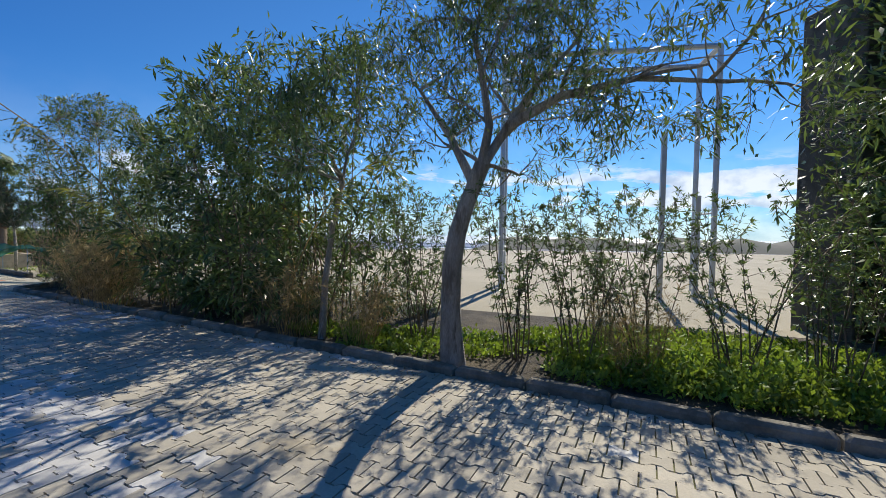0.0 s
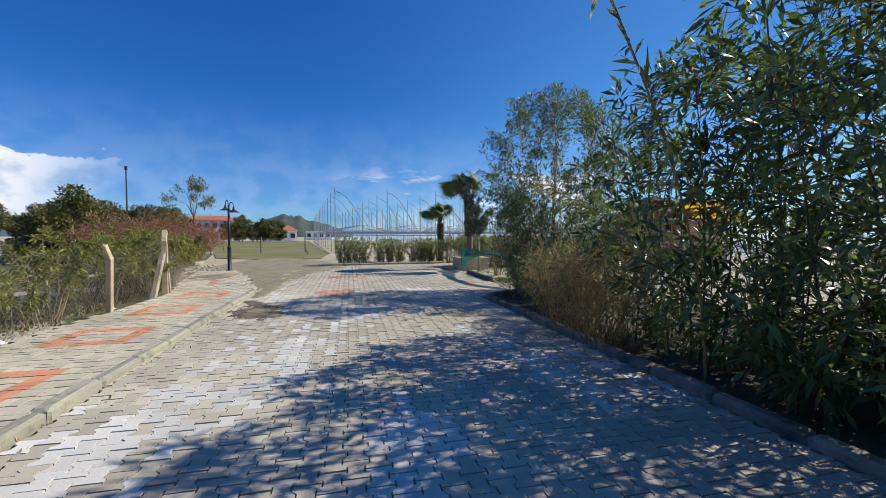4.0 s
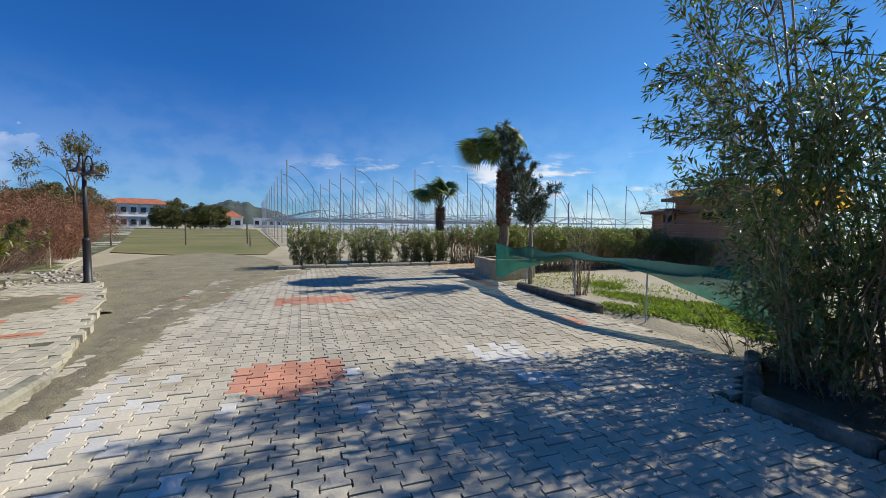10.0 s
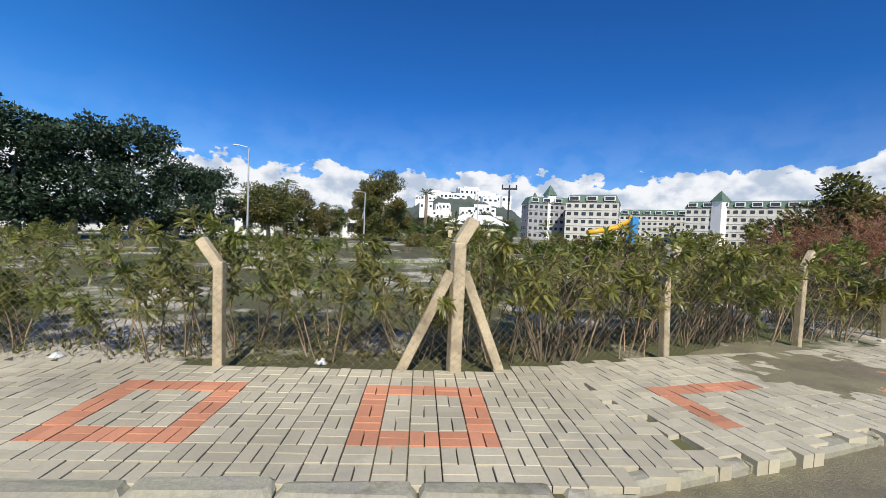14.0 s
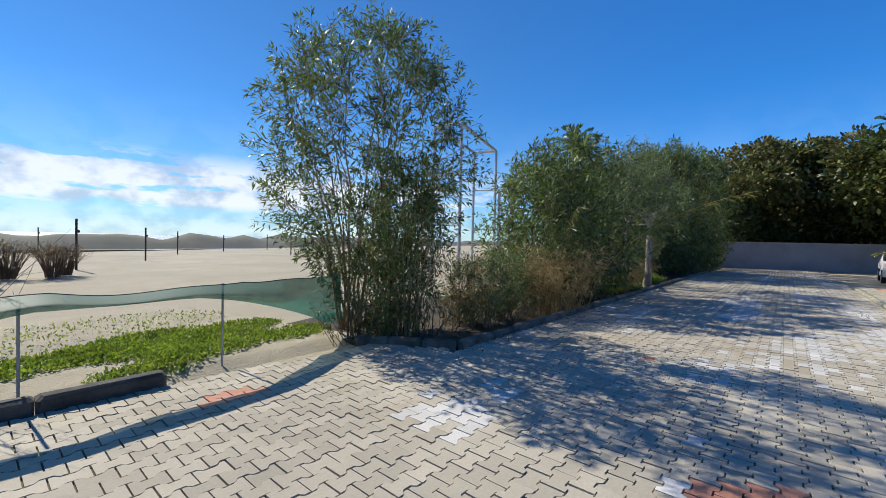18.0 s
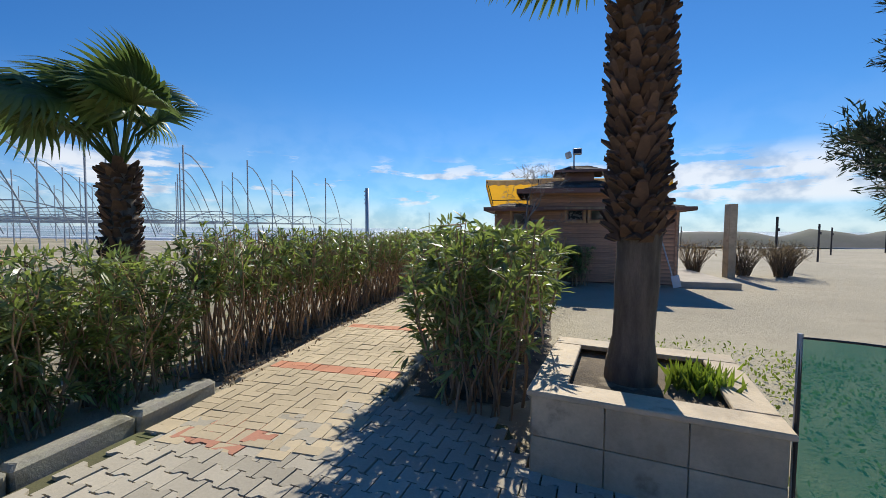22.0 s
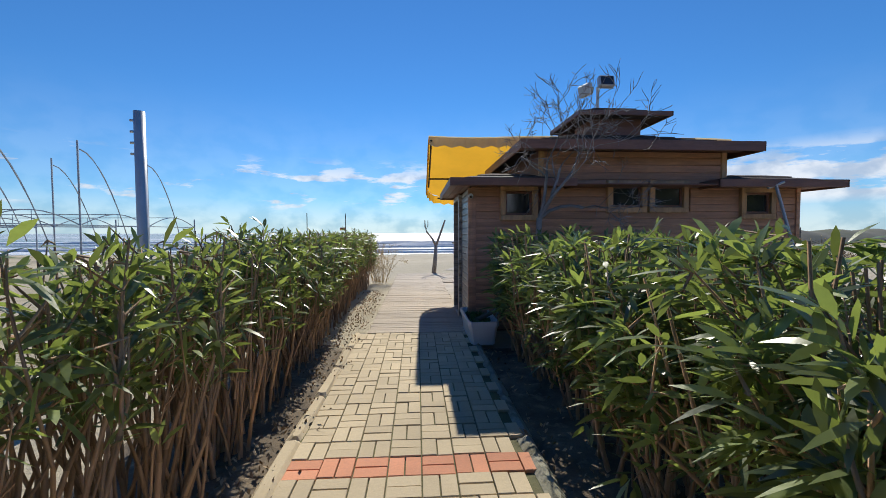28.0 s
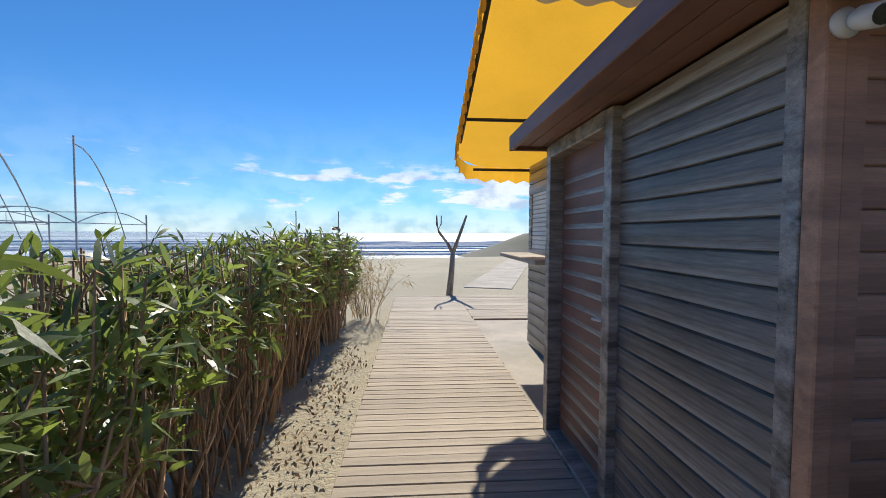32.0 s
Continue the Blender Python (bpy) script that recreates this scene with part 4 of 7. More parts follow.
hedge_row([(-23.35, 14.35), (-23.0, 16.8)], 0.56, "clipped oleander bush with bare brown stems", "hedge along the walkway", 1.03, seed=3, kinds=THIN)
hedge_row([(-23.0, 16.8), (-22.62, 19.5), (-21.85, 26.6), (-21.55, 28.6)], 0.56, "clipped oleander bush with bare brown stems", "hedge along the walkway", 0.98, seed=13, kinds=THIN)
hedge_row([(-20.58, 14.3), (-20.2, 16.6)], 0.52, "clipped glossy oleander bush with bare stems", "hedge along the walkway", 1.09, 4, 1.38)
hedge_row([(-20.2, 16.6), (-19.8, 19.0), (-19.45, 21.75)], 0.5, "clipped glossy oleander bush with bare stems", "hedge along the walkway", 0.99, 14, 1.38)
bush("oleander_bush", "clipped oleander bush with long glossy leaves at the hedge end", "hedge bush", HEDGE[1], (-20.5, 13.95, 0), 1.3, (1.0, 1.3, 1.1), "hedge along the walkway")
hedge_row([(-19.2, 22.1), (-17.6, 21.9)], 0.6, "oleander bush in the shade of the hut wall", "hedge along the walkway", 0.75, seed=8)
hedge_row([(-24.55, 8.9), (-24.3, 10.4)], 0.75, "rounded oleander bush on a sandy strip", "hedge beyond the plaza", 1.05, 5, 1.2, MOUND)
hedge_row([(-24.45, 10.9), (-24.2, 12.2)], 0.65, "rounded oleander bush on a sandy strip", "hedge beyond the plaza", 1.0, 6, 1.2, MOUND)
hedge_row([(-24.15, 12.7), (-23.6, 14.3)], 0.6, "rounded oleander bush on a sandy strip", "hedge beyond the plaza", 1.0, 7, 1.2, MOUND)

TALL = [dome_meshes(200 + k, 2.1, 5.1, 520, 46, 0.125, 0.025, 0.2, 0.5, 0.85, M_OLE, M_STEMT, 0.012, fat=0.52, up=0.65) for k in range(2)]
UNDER = [dome_meshes(205 + k, 1.2, 1.8, 210, 24, 0.125, 0.024, 0.08, 0.4, 0.8, M_OLE, M_STEMT, 0.008, air=0.2) for k in range(2)]
DARK = [dome_meshes(215 + k, 1.7, 4.4, 215, 25, 0.17, 0.036, 0.03, 0.7, 0.9, M_OLE, M_STEMG, 0.009, fat=0.46, up=0.6, limb_n=15, bias=1.2) for k in range(2)]
WILL = [dome_meshes(220 + k, 1.6, 4.1, 205, 21, 0.2, 0.042, 0.03, 0.9, 0.9, M_WILLOW, M_STEMG, 0.008, fat=0.46, up=0.6, limb_n=15, bias=1.2) for k in range(3)]
REED = [bush_meshes(240 + k, 1.9, 1.3, 60, 1500, 0.22, 0.016, 0.1, 0.35, M_DRY, M_DRY, False, stem_r=0.007, whorl=2, up=0.8) for k in range(2)]
LOTB = [bush_meshes(260 + k, 1.5, 1.0, 9, 1250, 0.145, 0.027, 0.35, 0.4, M_OLEY, M_STEMT, True, stem_r=0.012, whorl=9, up=0.55) for k in range(3)]
LOTD = [bush_meshes(280 + k, 0.95, 1.4, 30, 700, 0.08, 0.02, 0.1, 0.8, M_OLIVE, M_STEMG, False, stem_r=0.007) for k in range(2)]
TWIG = [bush_meshes(290 + k, 1.5, 1.0, 26, 60, 0.05, 0.012, 0.5, 0.45, M_STEMG, M_STEMG, False, stem_r=0.013) for k in range(2)]

bush("oleander_tree", "tall bushy oleander at the bend of the kerb", "shrub", TALL[0], (-11.9, 11.15, 0), 0.4, (1.0, 1.0, 1.0))
for x, y, k, sc, rz in ((-12.1, 10.75, 0, 0.75, 0.3), (-11.95, 10.3, 1, (0.75, 0.75, 1.5), 1.0), (-10.5, 9.6, 0, 0.72, 2.0), (-9.6, 9.5, 1, 0.75, 3.0)):
    bush("oleander_bush", "low twiggy oleander with tan stems at the kerb", "shrub", UNDER[k], (x, y, 0), rz, sc, "low oleanders at the bend")
for x, y, k, sc, rz in ((-8.2, 9.2, 0, 0.78, 0.3), (-7.2, 9.2, 1, 0.98, 1.3), (-6.0, 8.9, 2, 1.12, 2.0), (-6.3, 9.7, 1, 0.95, 5.0), (-4.9, 9.4, 0, 1.05, 1.0), (-2.7, 9.3, 2, 0.6, 1.0), (4.6, 6.6, 1, (1.3, 1.3, 1.5), 1.1), (6.2, 5.6, 0, (1.4, 1.4, 1.7), 0.2), (7.9, 5.1, 2, (1.45, 1.45, 1.75), 3.1), (9.6, 4.6, 0, (1.45, 1.45, 1.8), 4.1), (11.4, 3.7, 1, (1.4, 1.4, 1.85), 0.4), (13.3, 3.2, 2, (1.45, 1.45, 1.9), 2.4), (15.0, 2.8, 0, (1.4, 1.4, 1.95), 5.0), (5.2, 8.2, 0, (1.3, 1.3, 1.6), 3.3)):
    bush("roadside_shrub", "dense grey-green willow-leaved shrub behind the kerb", "shrub", WILL[k], (x, y, 0), rz, sc, "shrubs along the road")
for x, y, k, sc, rz in ((-4.9, 8.45, 0, 1.12, 0.4), (-3.6, 8.4, 1, 1.08, 1.9), (7.0, 6.9, 1, (1.4, 1.4, 1.65), 2.2), (8.8, 6.4, 0, (1.45, 1.45, 1.7), 0.8)):
    bush("oleander_tree", "dark dense oleander among roadside shrubs", "shrub", DARK[k], (x, y, 0), rz, sc, "shrubs along the road")
OPEN = [bush_meshes(230 + k, 4.2, 1.3, 12, 3600, 0.15, 0.026, 0.15, 0.2, M_OLE, M_STEMG, False, stem_r=0.02, whorl=4, up=0.7, even=0.5) for k in range(2)]
for x, y, k, sc in ((-11.4, 10.75, 0, 0.85), (-0.6, 7.1, 0, 0.52), (0.1, 7.0, 1, 0.5), (0.9, 7.0, 0, 0.5), (1.7, 6.8, 1, 0.5), (2.4, 6.6, 0, 0.55), (3.1, 6.5, 1, 0.6), (0.5, 7.6, 0, 0.55), (-1.9, 7.6, 1, 0.55)):
    bush("oleander_tree", "open tall oleander with long bare stalks", "shrub", OPEN[k], (x, y, 0), x * 3, sc, "open oleanders along the road")
for x, y, k, sc in ((-9.2, 8.75, 1, 0.7), (-8.7, 8.5, 0, 0.8), (-8.0, 8.3, 1, 0.8), (-2.6, 7.0, 0, 0.5), (-3.7, 7.3, 1, 0.6), (-10.6, 10.0, 0, 0.7), (0.6, 6.6, 1, 0.5)):
    bush("reed_clump", "dry straw-coloured reed clump", "reeds", REED[k], (x, y, 0), x, sc, "reeds along the kerb")
for i in range(24):
    s = -15 + i * 0.78 + rnd.uniform(-0.2, 0.2)
    p = rd(s, -4.75 - rnd.uniform(0, 0.6))
    if s < 3.6:
        bush("wild_oleander", "thin young oleander growing through the fence line", "shrub", rnd.choice(LOTB), (p.x, p.y, 0), rnd.uniform(0, 6), rnd.uniform(0.7, 1.1), "shrubs behind the fence")
        p = rd(s + 0.3, -4.8 - rnd.uniform(0, 0.8))
        bush("weed_bush", "low tangled olive-green weeds", "weeds", rnd.choice(LOTD), (p.x, p.y, 0), rnd.uniform(0, 6), rnd.uniform(0.5, 0.9), "weeds behind the fence")
for i in range(70):
    x, y = rnd.uniform(-42, 2), rnd.uniform(-22, -1.5)
    bush("wild_oleander", "young oleander standing in the waste ground", "shrub", rnd.choice(LOTB), (x, y - x * 0.02, 0), rnd.uniform(0, 6), rnd.uniform(0.5, 1.0), "shrubs on the waste ground")
for x, y, k, sc in ((-17.2, 2.2, 0, 1.0), (-18.0, 1.9, 1, 0.9), (-19.2, 1.8, 0, 1.05), (-20.1, 2.0, 1, 0.95), (-21.0, 1.7, 0, 1.0), (-22.8, 1.4, 1, 1.1)):
    bush("bare_shrub", "leafless grey-stemmed shrub against the fence", "shrub", TWIG[k], (x, y, 0), x, sc, "bare shrubs by the fence")
    bush("wild_oleander", "leafy oleander behind the fence", "shrub", LOTB[k], (x - 0.4, y - 0.6, 0), x, sc * 1.1, "shrubs behind the fence")

for x in (-16.6, -17.5, -18.3, -19.6, -20.6, -21.8, -22.6, -23.8):
    bush("wild_oleander", "tall leafy oleander crowding the fence", "shrub", LOTB[int(-x) % 3], (x, 2.15 + 0.1 * math.sin(x * 3), 0), x * 2, 1.05, "shrubs behind the fence")
for x, y, k, sc in ((-11.6, 9.75, 0, 0.75), (-12.6, 10.6, 1, 0.6), (-10.2, 9.4, 1, 0.85), (-9.6, 9.1, 0, 0.8)):
    bush("weed_bush", "low tangled bush spilling over the kerb", "weeds", LOTD[k], (x, y + 0.25, 0), x, sc * 1.2, "weeds along the kerb")
for x, y, k, sc in ((5.2, -3.9, 0, 0.95), (6.0, -4.6, 1, 1.0), (4.2, -3.9, 2, 0.8)):
    bush("wild_oleander", "leafy shrub at the road end beside the fence", "shrub", LOTB[k], (x, y, 0), x, sc * 1.5, "shrubs behind the fence")
WISP = bush_meshes(297, 1.6, 0.45, 34, 40, 0.04, 0.01, 0.4, 0.28, M_STEMG, M_STEMG, False, stem_r=0.008)
# ---------- far trees ----------
def crown_mesh(seed, rx, rz, clumps, per, leaf, mat, squash=1.0):
    rng = np.random.default_rng(seed)
    cc = unit(rng.normal(size=(clumps, 3))) * rng.uniform(0.35, 1.0, (clumps, 1)) ** 0.6 * [rx, rx, rz]
    cc[:, 2] = np.maximum(cc[:, 2], -rz * 0.75)
    cr = rng.uniform(0.22, 0.42, clumps) * rx
    which = rng.integers(0, clumps, clumps * per)
    off = unit(rng.normal(size=(len(which), 3))) * (rng.uniform(0.5, 1.0, (len(which), 1))) * cr[which][:, None] * [1, 1, 0.75]
    base = cc[which] + off
    way = unit(off) + rng.normal(size=off.shape) * 0.6 + [0, 0, 0.2]
    return tri_mesh("crown", *leaf_arrays(base, way, leaf * rng.uniform(0.6, 1.3, len(base)), leaf * 0.55, rng, 0.1, False), mat)


CROWNS = [crown_mesh(300, 2.6, 2.6, 44, 260, 0.25, M_OLIVE), crown_mesh(301, 2.4, 3.0, 44, 260, 0.24, M_OLIVE), crown_mesh(302, 2.3, 3.4, 46, 260, 0.22, M_PINE), crown_mesh(303, 2.8, 1.9, 40, 260, 0.24, M_OLIVE)]
TRUNK = Shape().tube([(0, 0, -0.1), (0.05, 0.05, 1.2), (-0.05, 0.1, 2.6), (0.1, 0, 4.2)], [0.2, 0.16, 0.12, 0.05], 7).mesh("trunk", M_BARK, True)


def far_tree(at, k, sc, label, group, lift=3.2):
    t = thing("tree", label, "tree", at, rnd.uniform(0, 6), group)
    t.scale = (sc, sc, sc * rnd.uniform(0.9, 1.15))
    part("trunk", TRUNK, None, t)
    c = part("crown", CROWNS[k], None, t, kind="stuff")
    c.location = (0, 0, lift)
    return t


for x, y, h, k in ((29.5, -3.3, 11.3, 0), (26.8, -5.3, 11.0, 1), (24.0, -7.4, 11.4, 1), (20.8, -9.8, 10.3, 3), (17.8, -12.0, 10.4, 0), (15.3, -13.9, 9.7, 3), (13.4, -15.4, 8.6, 0), (11.5, -16.7, 9.4, 2), (8.9, -18.6, 6.9, 0), (5.5, -21.1, 7.6, 2), (3.6, -22.5, 7.5, 2), (1.7, -24.0, 9.4, 2), (-0.3, -25.4, 8.8, 2), (-2.8, -27.3, 8.4, 2), (-5.0, -29.0, 7.1, 2), (-7.1, -30.6, 6.6, 2), (-11.1, -33.4, 6.2, 3), (-13.4, -35.1, 5.4, 0), (-16.5, -37.6, 4.4, 0), (-20.4, -40.3, 5.6, 1), (-22.9, -42.1, 8.4, 1)):
    far_tree((x, y, 0), k, h / (6.6, 6.9, 7.2, 6.0)[k], "dark layered conifer in a boundary row" if k == 2 else "dense rounded olive-green evergreen in a boundary row", "trees beyond the waste ground")
for i in range(9):
    far_tree((22 + rnd.uniform(-1, 3), 12 - i * 3.2, 0), i % 4, rnd.uniform(1.2, 1.5), "broad olive-green tree behind the end wall", "trees behind the wall")
for i in range(8):
    far_tree((13 - i * 0.6 + rnd.uniform(-1, 1), 8.5 + rnd.uniform(-1, 1.5) - i * 0.1, 0), i % 2, rnd.uniform(0.7, 0.95), "overhanging olive-green tree at the road end", "trees at the road end", 2.6)
for i in range(6):
    far_tree((7.6 + i * 0.9, 9.0 - i * 0.25, 0), i % 2, rnd.uniform(0.7, 0.8), "dark leafy tree overhanging the road", "trees at the road end", 2.5)
for i in range(16):
    u = i / 15
    far_tree((-24 - 20 * u + rnd.uniform(-3, 3), -50 + 6 * u + rnd.uniform(-4, 4), 0), i % 4, rnd.uniform(0.75, 1.15) * (1 if u < 0.25 else 0.55), "olive-green tree in a far belt", "far belt of trees")
for i in range(12):
    far_tree((-34 - i * 2.6 + rnd.uniform(-1, 1), -3.5 + rnd.uniform(-3, 2.5), 0), (0, 3, 1)[i % 3], rnd.uniform(0.6, 0.85), "dense green thicket tree on the waste ground", "thicket by the track", 2.0)
for i in range(14):
    far_tree((-104 + rnd.uniform(-8, 8), -4 - i * 3.4, 0), i % 4, rnd.uniform(0.9, 1.3), "hazy tree beyond the grass field", "trees beyond the field")

for i in range(34):
    a, ds = radians(108 + 58 * i / 33 + rnd.uniform(-1, 1)), rnd.uniform(30, 48)
    far_tree((-15 - math.sin(a) * ds, 6 + math.cos(a) * ds, 0), (0, 3, 1)[i % 3], rnd.uniform(0.2, 0.34), "low green-brown bush across the waste ground", "bushes across the waste ground", 1.7)

TAM = [bush_meshes(320 + k, 2.6, 2.6, 120, 9000, 0.22, 0.012, 0.05, 0.75, M_TAMAR, M_TAMAR, False, stem_r=0.01, whorl=4, up=0.9) for k in range(2)]
for x, y, k, sc in ((-26.5, 1.6, 0, 0.85), (-28.8, 1.8, 1, 0.95), (-31.2, 2.0, 0, 1.05), (-33.6, 1.6, 1, 1.0), (-27.6, 0.0, 1, 1.0), (-30.4, 0.0, 0, 1.1), (-36.2, 1.2, 0, 0.9)):
    bush("tamarisk_bush", "feathery red-brown leafless tamarisk", "shrub", TAM[k], (x, y, 0), x * 2, sc, "tamarisks by the track")

# ---------- fence ----------
def fence_post(parent, at, rz, h=1.18, lean=(0, 0)):
    """A square concrete post with a cranked top, leaning over the pavement side."""
    s = Shape()
    s.box((0, 0, h / 2 - 0.1), (0.09, 0.09, h + 0.2), 0, 0.01)
    ob = part("post", s, M_POST, parent)
    ob.location, ob.rotation_euler = at, (lean[0], lean[1], rz)
    k = Shape()
    k.box((0, 0, 0), (0.086, 0.092, 0.3), 0, 0.01, Matrix.Translation((0, -0.09, h + 0.08)) @ Matrix.Rotation(radians(35), 4, "X"))
    arm = part("crank", k, M_POST, ob)
    return ob


def chain_link(parent, p, q, h=1.15, z=0.1, cell=0.085):
    d = q - p
    side = Vector((d.y, -d.x, 0)).normalized() * -0.066
    if side.y < 0:
        side = -side
    p, q = p + side, q + side
    n = int(d.length / cell)
    A, B = [], []
    rows = h
    steps = int(h / cell)
    for i in range(-steps, n):
        for sg in (0, 1):
            a0, a1 = max(i, 0), min(i + steps, n)
            if a1 <= a0:
                continue
            z0, z1 = (a0 - i) * cell, (a1 - i) * cell
            if sg:
                z0, z1 = rows - z0, rows - z1
            A.append([*(p + d * (a0 / n)).xy, z + z0])
            B.append([*(p + d * (a1 / n)).xy, z + z1])
    me = tri_mesh("chain_link", *stick_arrays(np.array(A), np.array(B), np.full(len(A), 0.0014), np.full(len(A), 0.0014)), M_WIRE)
    part("chain_link", me, None, parent, "slack diamond wire mesh", kind="stuff")


fence = thing("fence", "concrete-post wire fence leaning along the pavement", "fence", group="")
fz = math.atan2(RU.y, RU.x)
FP = [rd(s, -4.42) for s in (-14.2, -11.3, -8.4, -5.5)] + [Vector((-10.65, 1.06, 0)), Vector((-13.65, 2.05, 0))]
for i, p in enumerate(FP):
    fence_post(fence, p, fz - math.pi / 2, 1.22 if i < 5 else 1.1, (0, rnd.uniform(-0.03, 0.03)))
for p, q in zip(FP, FP[1:] + [Vector((-15.83, 2.69, 0))]):
    chain_link(fence, p, q)
B0 = Vector((-15.83, 2.66, 0))
s = Shape()
s.box((0, 0, 0.62), (0.12, 0.12, 1.5), 0, 0.012)
ob = part("corner_post", s, M_POST, fence)
ob.location, ob.rotation_euler = B0, (0, 0, -math.pi / 2)
k = Shape()
k.box((0, 0, 0), (0.11, 0.115, 0.3), 0, 0.012, Matrix.Translation((0, -0.07, 1.47)) @ Matrix.Rotation(radians(32), 4, "X"))
part("crank", k, M_POST, ob)
for foot in (Vector((-15.30, 2.48, 0.08)), Vector((-16.34, 2.68, 0.08))):
    s = Shape()
    top = B0 + (foot - B0) * 0.12
    a0, a1 = Vector((foot.x, foot.y, 0.0)), Vector((top.x, top.y, 1.08))
    mdir = (a1 - a0)
    rot = mdir.to_track_quat("Z", "Y").to_matrix().to_4x4()
    s.box((0, 0, 0), (0.1, 0.1, mdir.length), 0, 0.01, Matrix.Translation((a0 + a1) / 2) @ rot)
    part("brace", s, M_POST, fence)
FP2 = [B0, Vector((-18.6, 2.6, 0)), Vector((-21.3, 2.45, 0)), Vector((-23.6, 2.4, 0)), Vector((-27.6, 2.6, 0))]
for p in FP2[1:]:
    fence_post(fence, p, -math.pi / 2, 1.2, (rnd.uniform(-0.04, 0.04), rnd.uniform(-0.03, 0.03)))
for p, q in zip(FP2, FP2[1:]):
    chain_link(fence, p, q)


field_fence = thing("field_fence", "low wire fence on thin posts along the grass", "fence")
FF = [Vector((-40.5 - 0.5 * i, 3.0 + 3.6 * i, 0)) for i in range(4)]
for p in FF:
    part("post", Shape().tube([(p.x, p.y, -0.1), (p.x, p.y, 1.35)], 0.05, 6), M_STEMG, field_fence)
for z in (0.5, 0.9, 1.25):
    part("wire", Shape().tube([(p.x, p.y, z) for p in FF], 0.008, 4), M_WIRE, field_fence)


# ---------- street lamp ----------
def lamp_post(at):
    t = thing("street_lamp", "dark iron lamp post with two bell shades", "street lamp", at)
    part("base", Shape().lathe([(0.13, 0), (0.13, 0.02), (0.075, 0.05), (0.07, 0.9), (0.08, 0.92), (0.05, 0.98)]), M_IRON, t, smooth=True)
    part("pole", Shape().tube([(0, 0, 0.9), (0, 0, 2.45)], [0.045, 0.04], 10), M_IRON, t, smooth=True)
    for sg in (-1, 1):
        ang = 0.6 if sg > 0 else 3.5
        dx, dy = math.cos(ang), math.sin(ang)
        arc = [(0.03 * dx, 0.03 * dy, 2.3)] + [(0.03 * dx + (0.14 - 0.14 * math.cos(a)) * dx, 0.03 * dy + (0.14 - 0.14 * math.cos(a)) * dy, 2.6 + 0.2 * math.sin(a) - (0.1 if sg > 0 else 0)) for a in np.linspace(0, math.pi, 9)]
        e = arc[-1]
        arm = part("arm", Shape().tube(arc, 0.018, 8), M_IRON, t, smooth=True)
        part("shade", Shape().lathe([(0.04, 0.0), (0.045, -0.08), (0.09, -0.13), (0.2, -0.19), (0.21, -0.2), (0.19, -0.2), (0.07, -0.14)], e, 20), M_IRON, t, "bell-shaped metal shade", smooth=True)
        part("bulb", Shape().lathe([(0.03, -0.12), (0.05, -0.17), (0.03, -0.21)], e, 12), M_PLASTIC, t, smooth=True)
    return t


lamp_post((-22.45, 4.08, 0.09))


# ---------- stone planter and palms ----------
def planter():
    p0, p1 = Vector((-20.2, 13.0, 0)), Vector((-19.02, 12.6, 0))
    d = (p1 - p0).normalized()
    n = Vector((-d.y, d.x, 0))
    w, dep, h = 1.24, 1.3, 0.5
    rz = math.atan2(d.y, d.x)
    c = p0 + d * w / 2 + n * dep / 2
    t = thing("stone_planter", "square planter clad in travertine tiles", "planter", (c.x, c.y, 0), rz)
    for sx, sy, lx, ly in ((0, -1, w, 0.14), (0, 1, w, 0.14), (-1, 0, 0.14, dep - 0.28), (1, 0, 0.14, dep - 0.28)):
        s = Shape().box((sx * (w / 2 - 0.07), sy * (dep / 2 - 0.07), h / 2 - 0.05), (lx - 0.02, ly - 0.02, h), 0, 0.004)
        part("side", s, M_STONE, t)
    for face, L in (("f", w), ("b", w), ("l", dep), ("r", dep)):
        for r in range(2):
            k = 3
            for i in range(k):
                lw, lh = L / k - 0.006, h / 2 - 0.006
                u, z = -L / 2 + (i + 0.5) * L / k, (r + 0.5) * h / 2
                if face in "fb":
                    s = Shape().box((u, (-1 if face == "f" else 1) * (dep / 2 - 0.004), z), (lw, 0.022, lh), 0, 0.003)
                else:
                    s = Shape().box(((-1 if face == "l" else 1) * (w / 2 - 0.004), u, z), (0.022, lw - 0.01, lh), 0, 0.003)
                part("tile", s, M_STONE, t)
    for sx, sy, lx, ly in ((0, -1, w + 0.06, 0.22), (0, 1, w + 0.06, 0.22), (-1, 0, 0.22, dep - 0.38), (1, 0, 0.22, dep - 0.38)):
        part("coping", Shape().box((sx * (w / 2 - 0.08), sy * (dep / 2 - 0.08), h + 0.015), (lx - 0.006, ly - 0.006, 0.035), 0, 0.006), M_STONE, t)
    part("soil", Shape().box((0, 0, h - 0.09), (w - 0.3, dep - 0.3, 0.1), 0, 0.01), M_SOIL, t, "brown gritty soil")
    return c, rz


PC, PRZ = planter()
rngp = np.random.default_rng(41)
base = np.stack([rngp.normal(0, 0.09, 260), rngp.normal(0, 0.08, 260), np.zeros(260)], 1)
succ = thing("succulent_plant", "bright green low succulent in the planter", "plant", (PC.x + 0.33, PC.y - 0.12, 0.46))
part("leaves", tri_mesh("leaves", *leaf_arrays(base, np.stack([rngp.normal(0, 0.4, 260), rngp.normal(0, 0.4, 260), np.ones(260)], 1), rngp.uniform(0.07, 0.2, 260), 0.03, rngp, -0.05, False), M_GREEN), None, succ, kind="stuff")


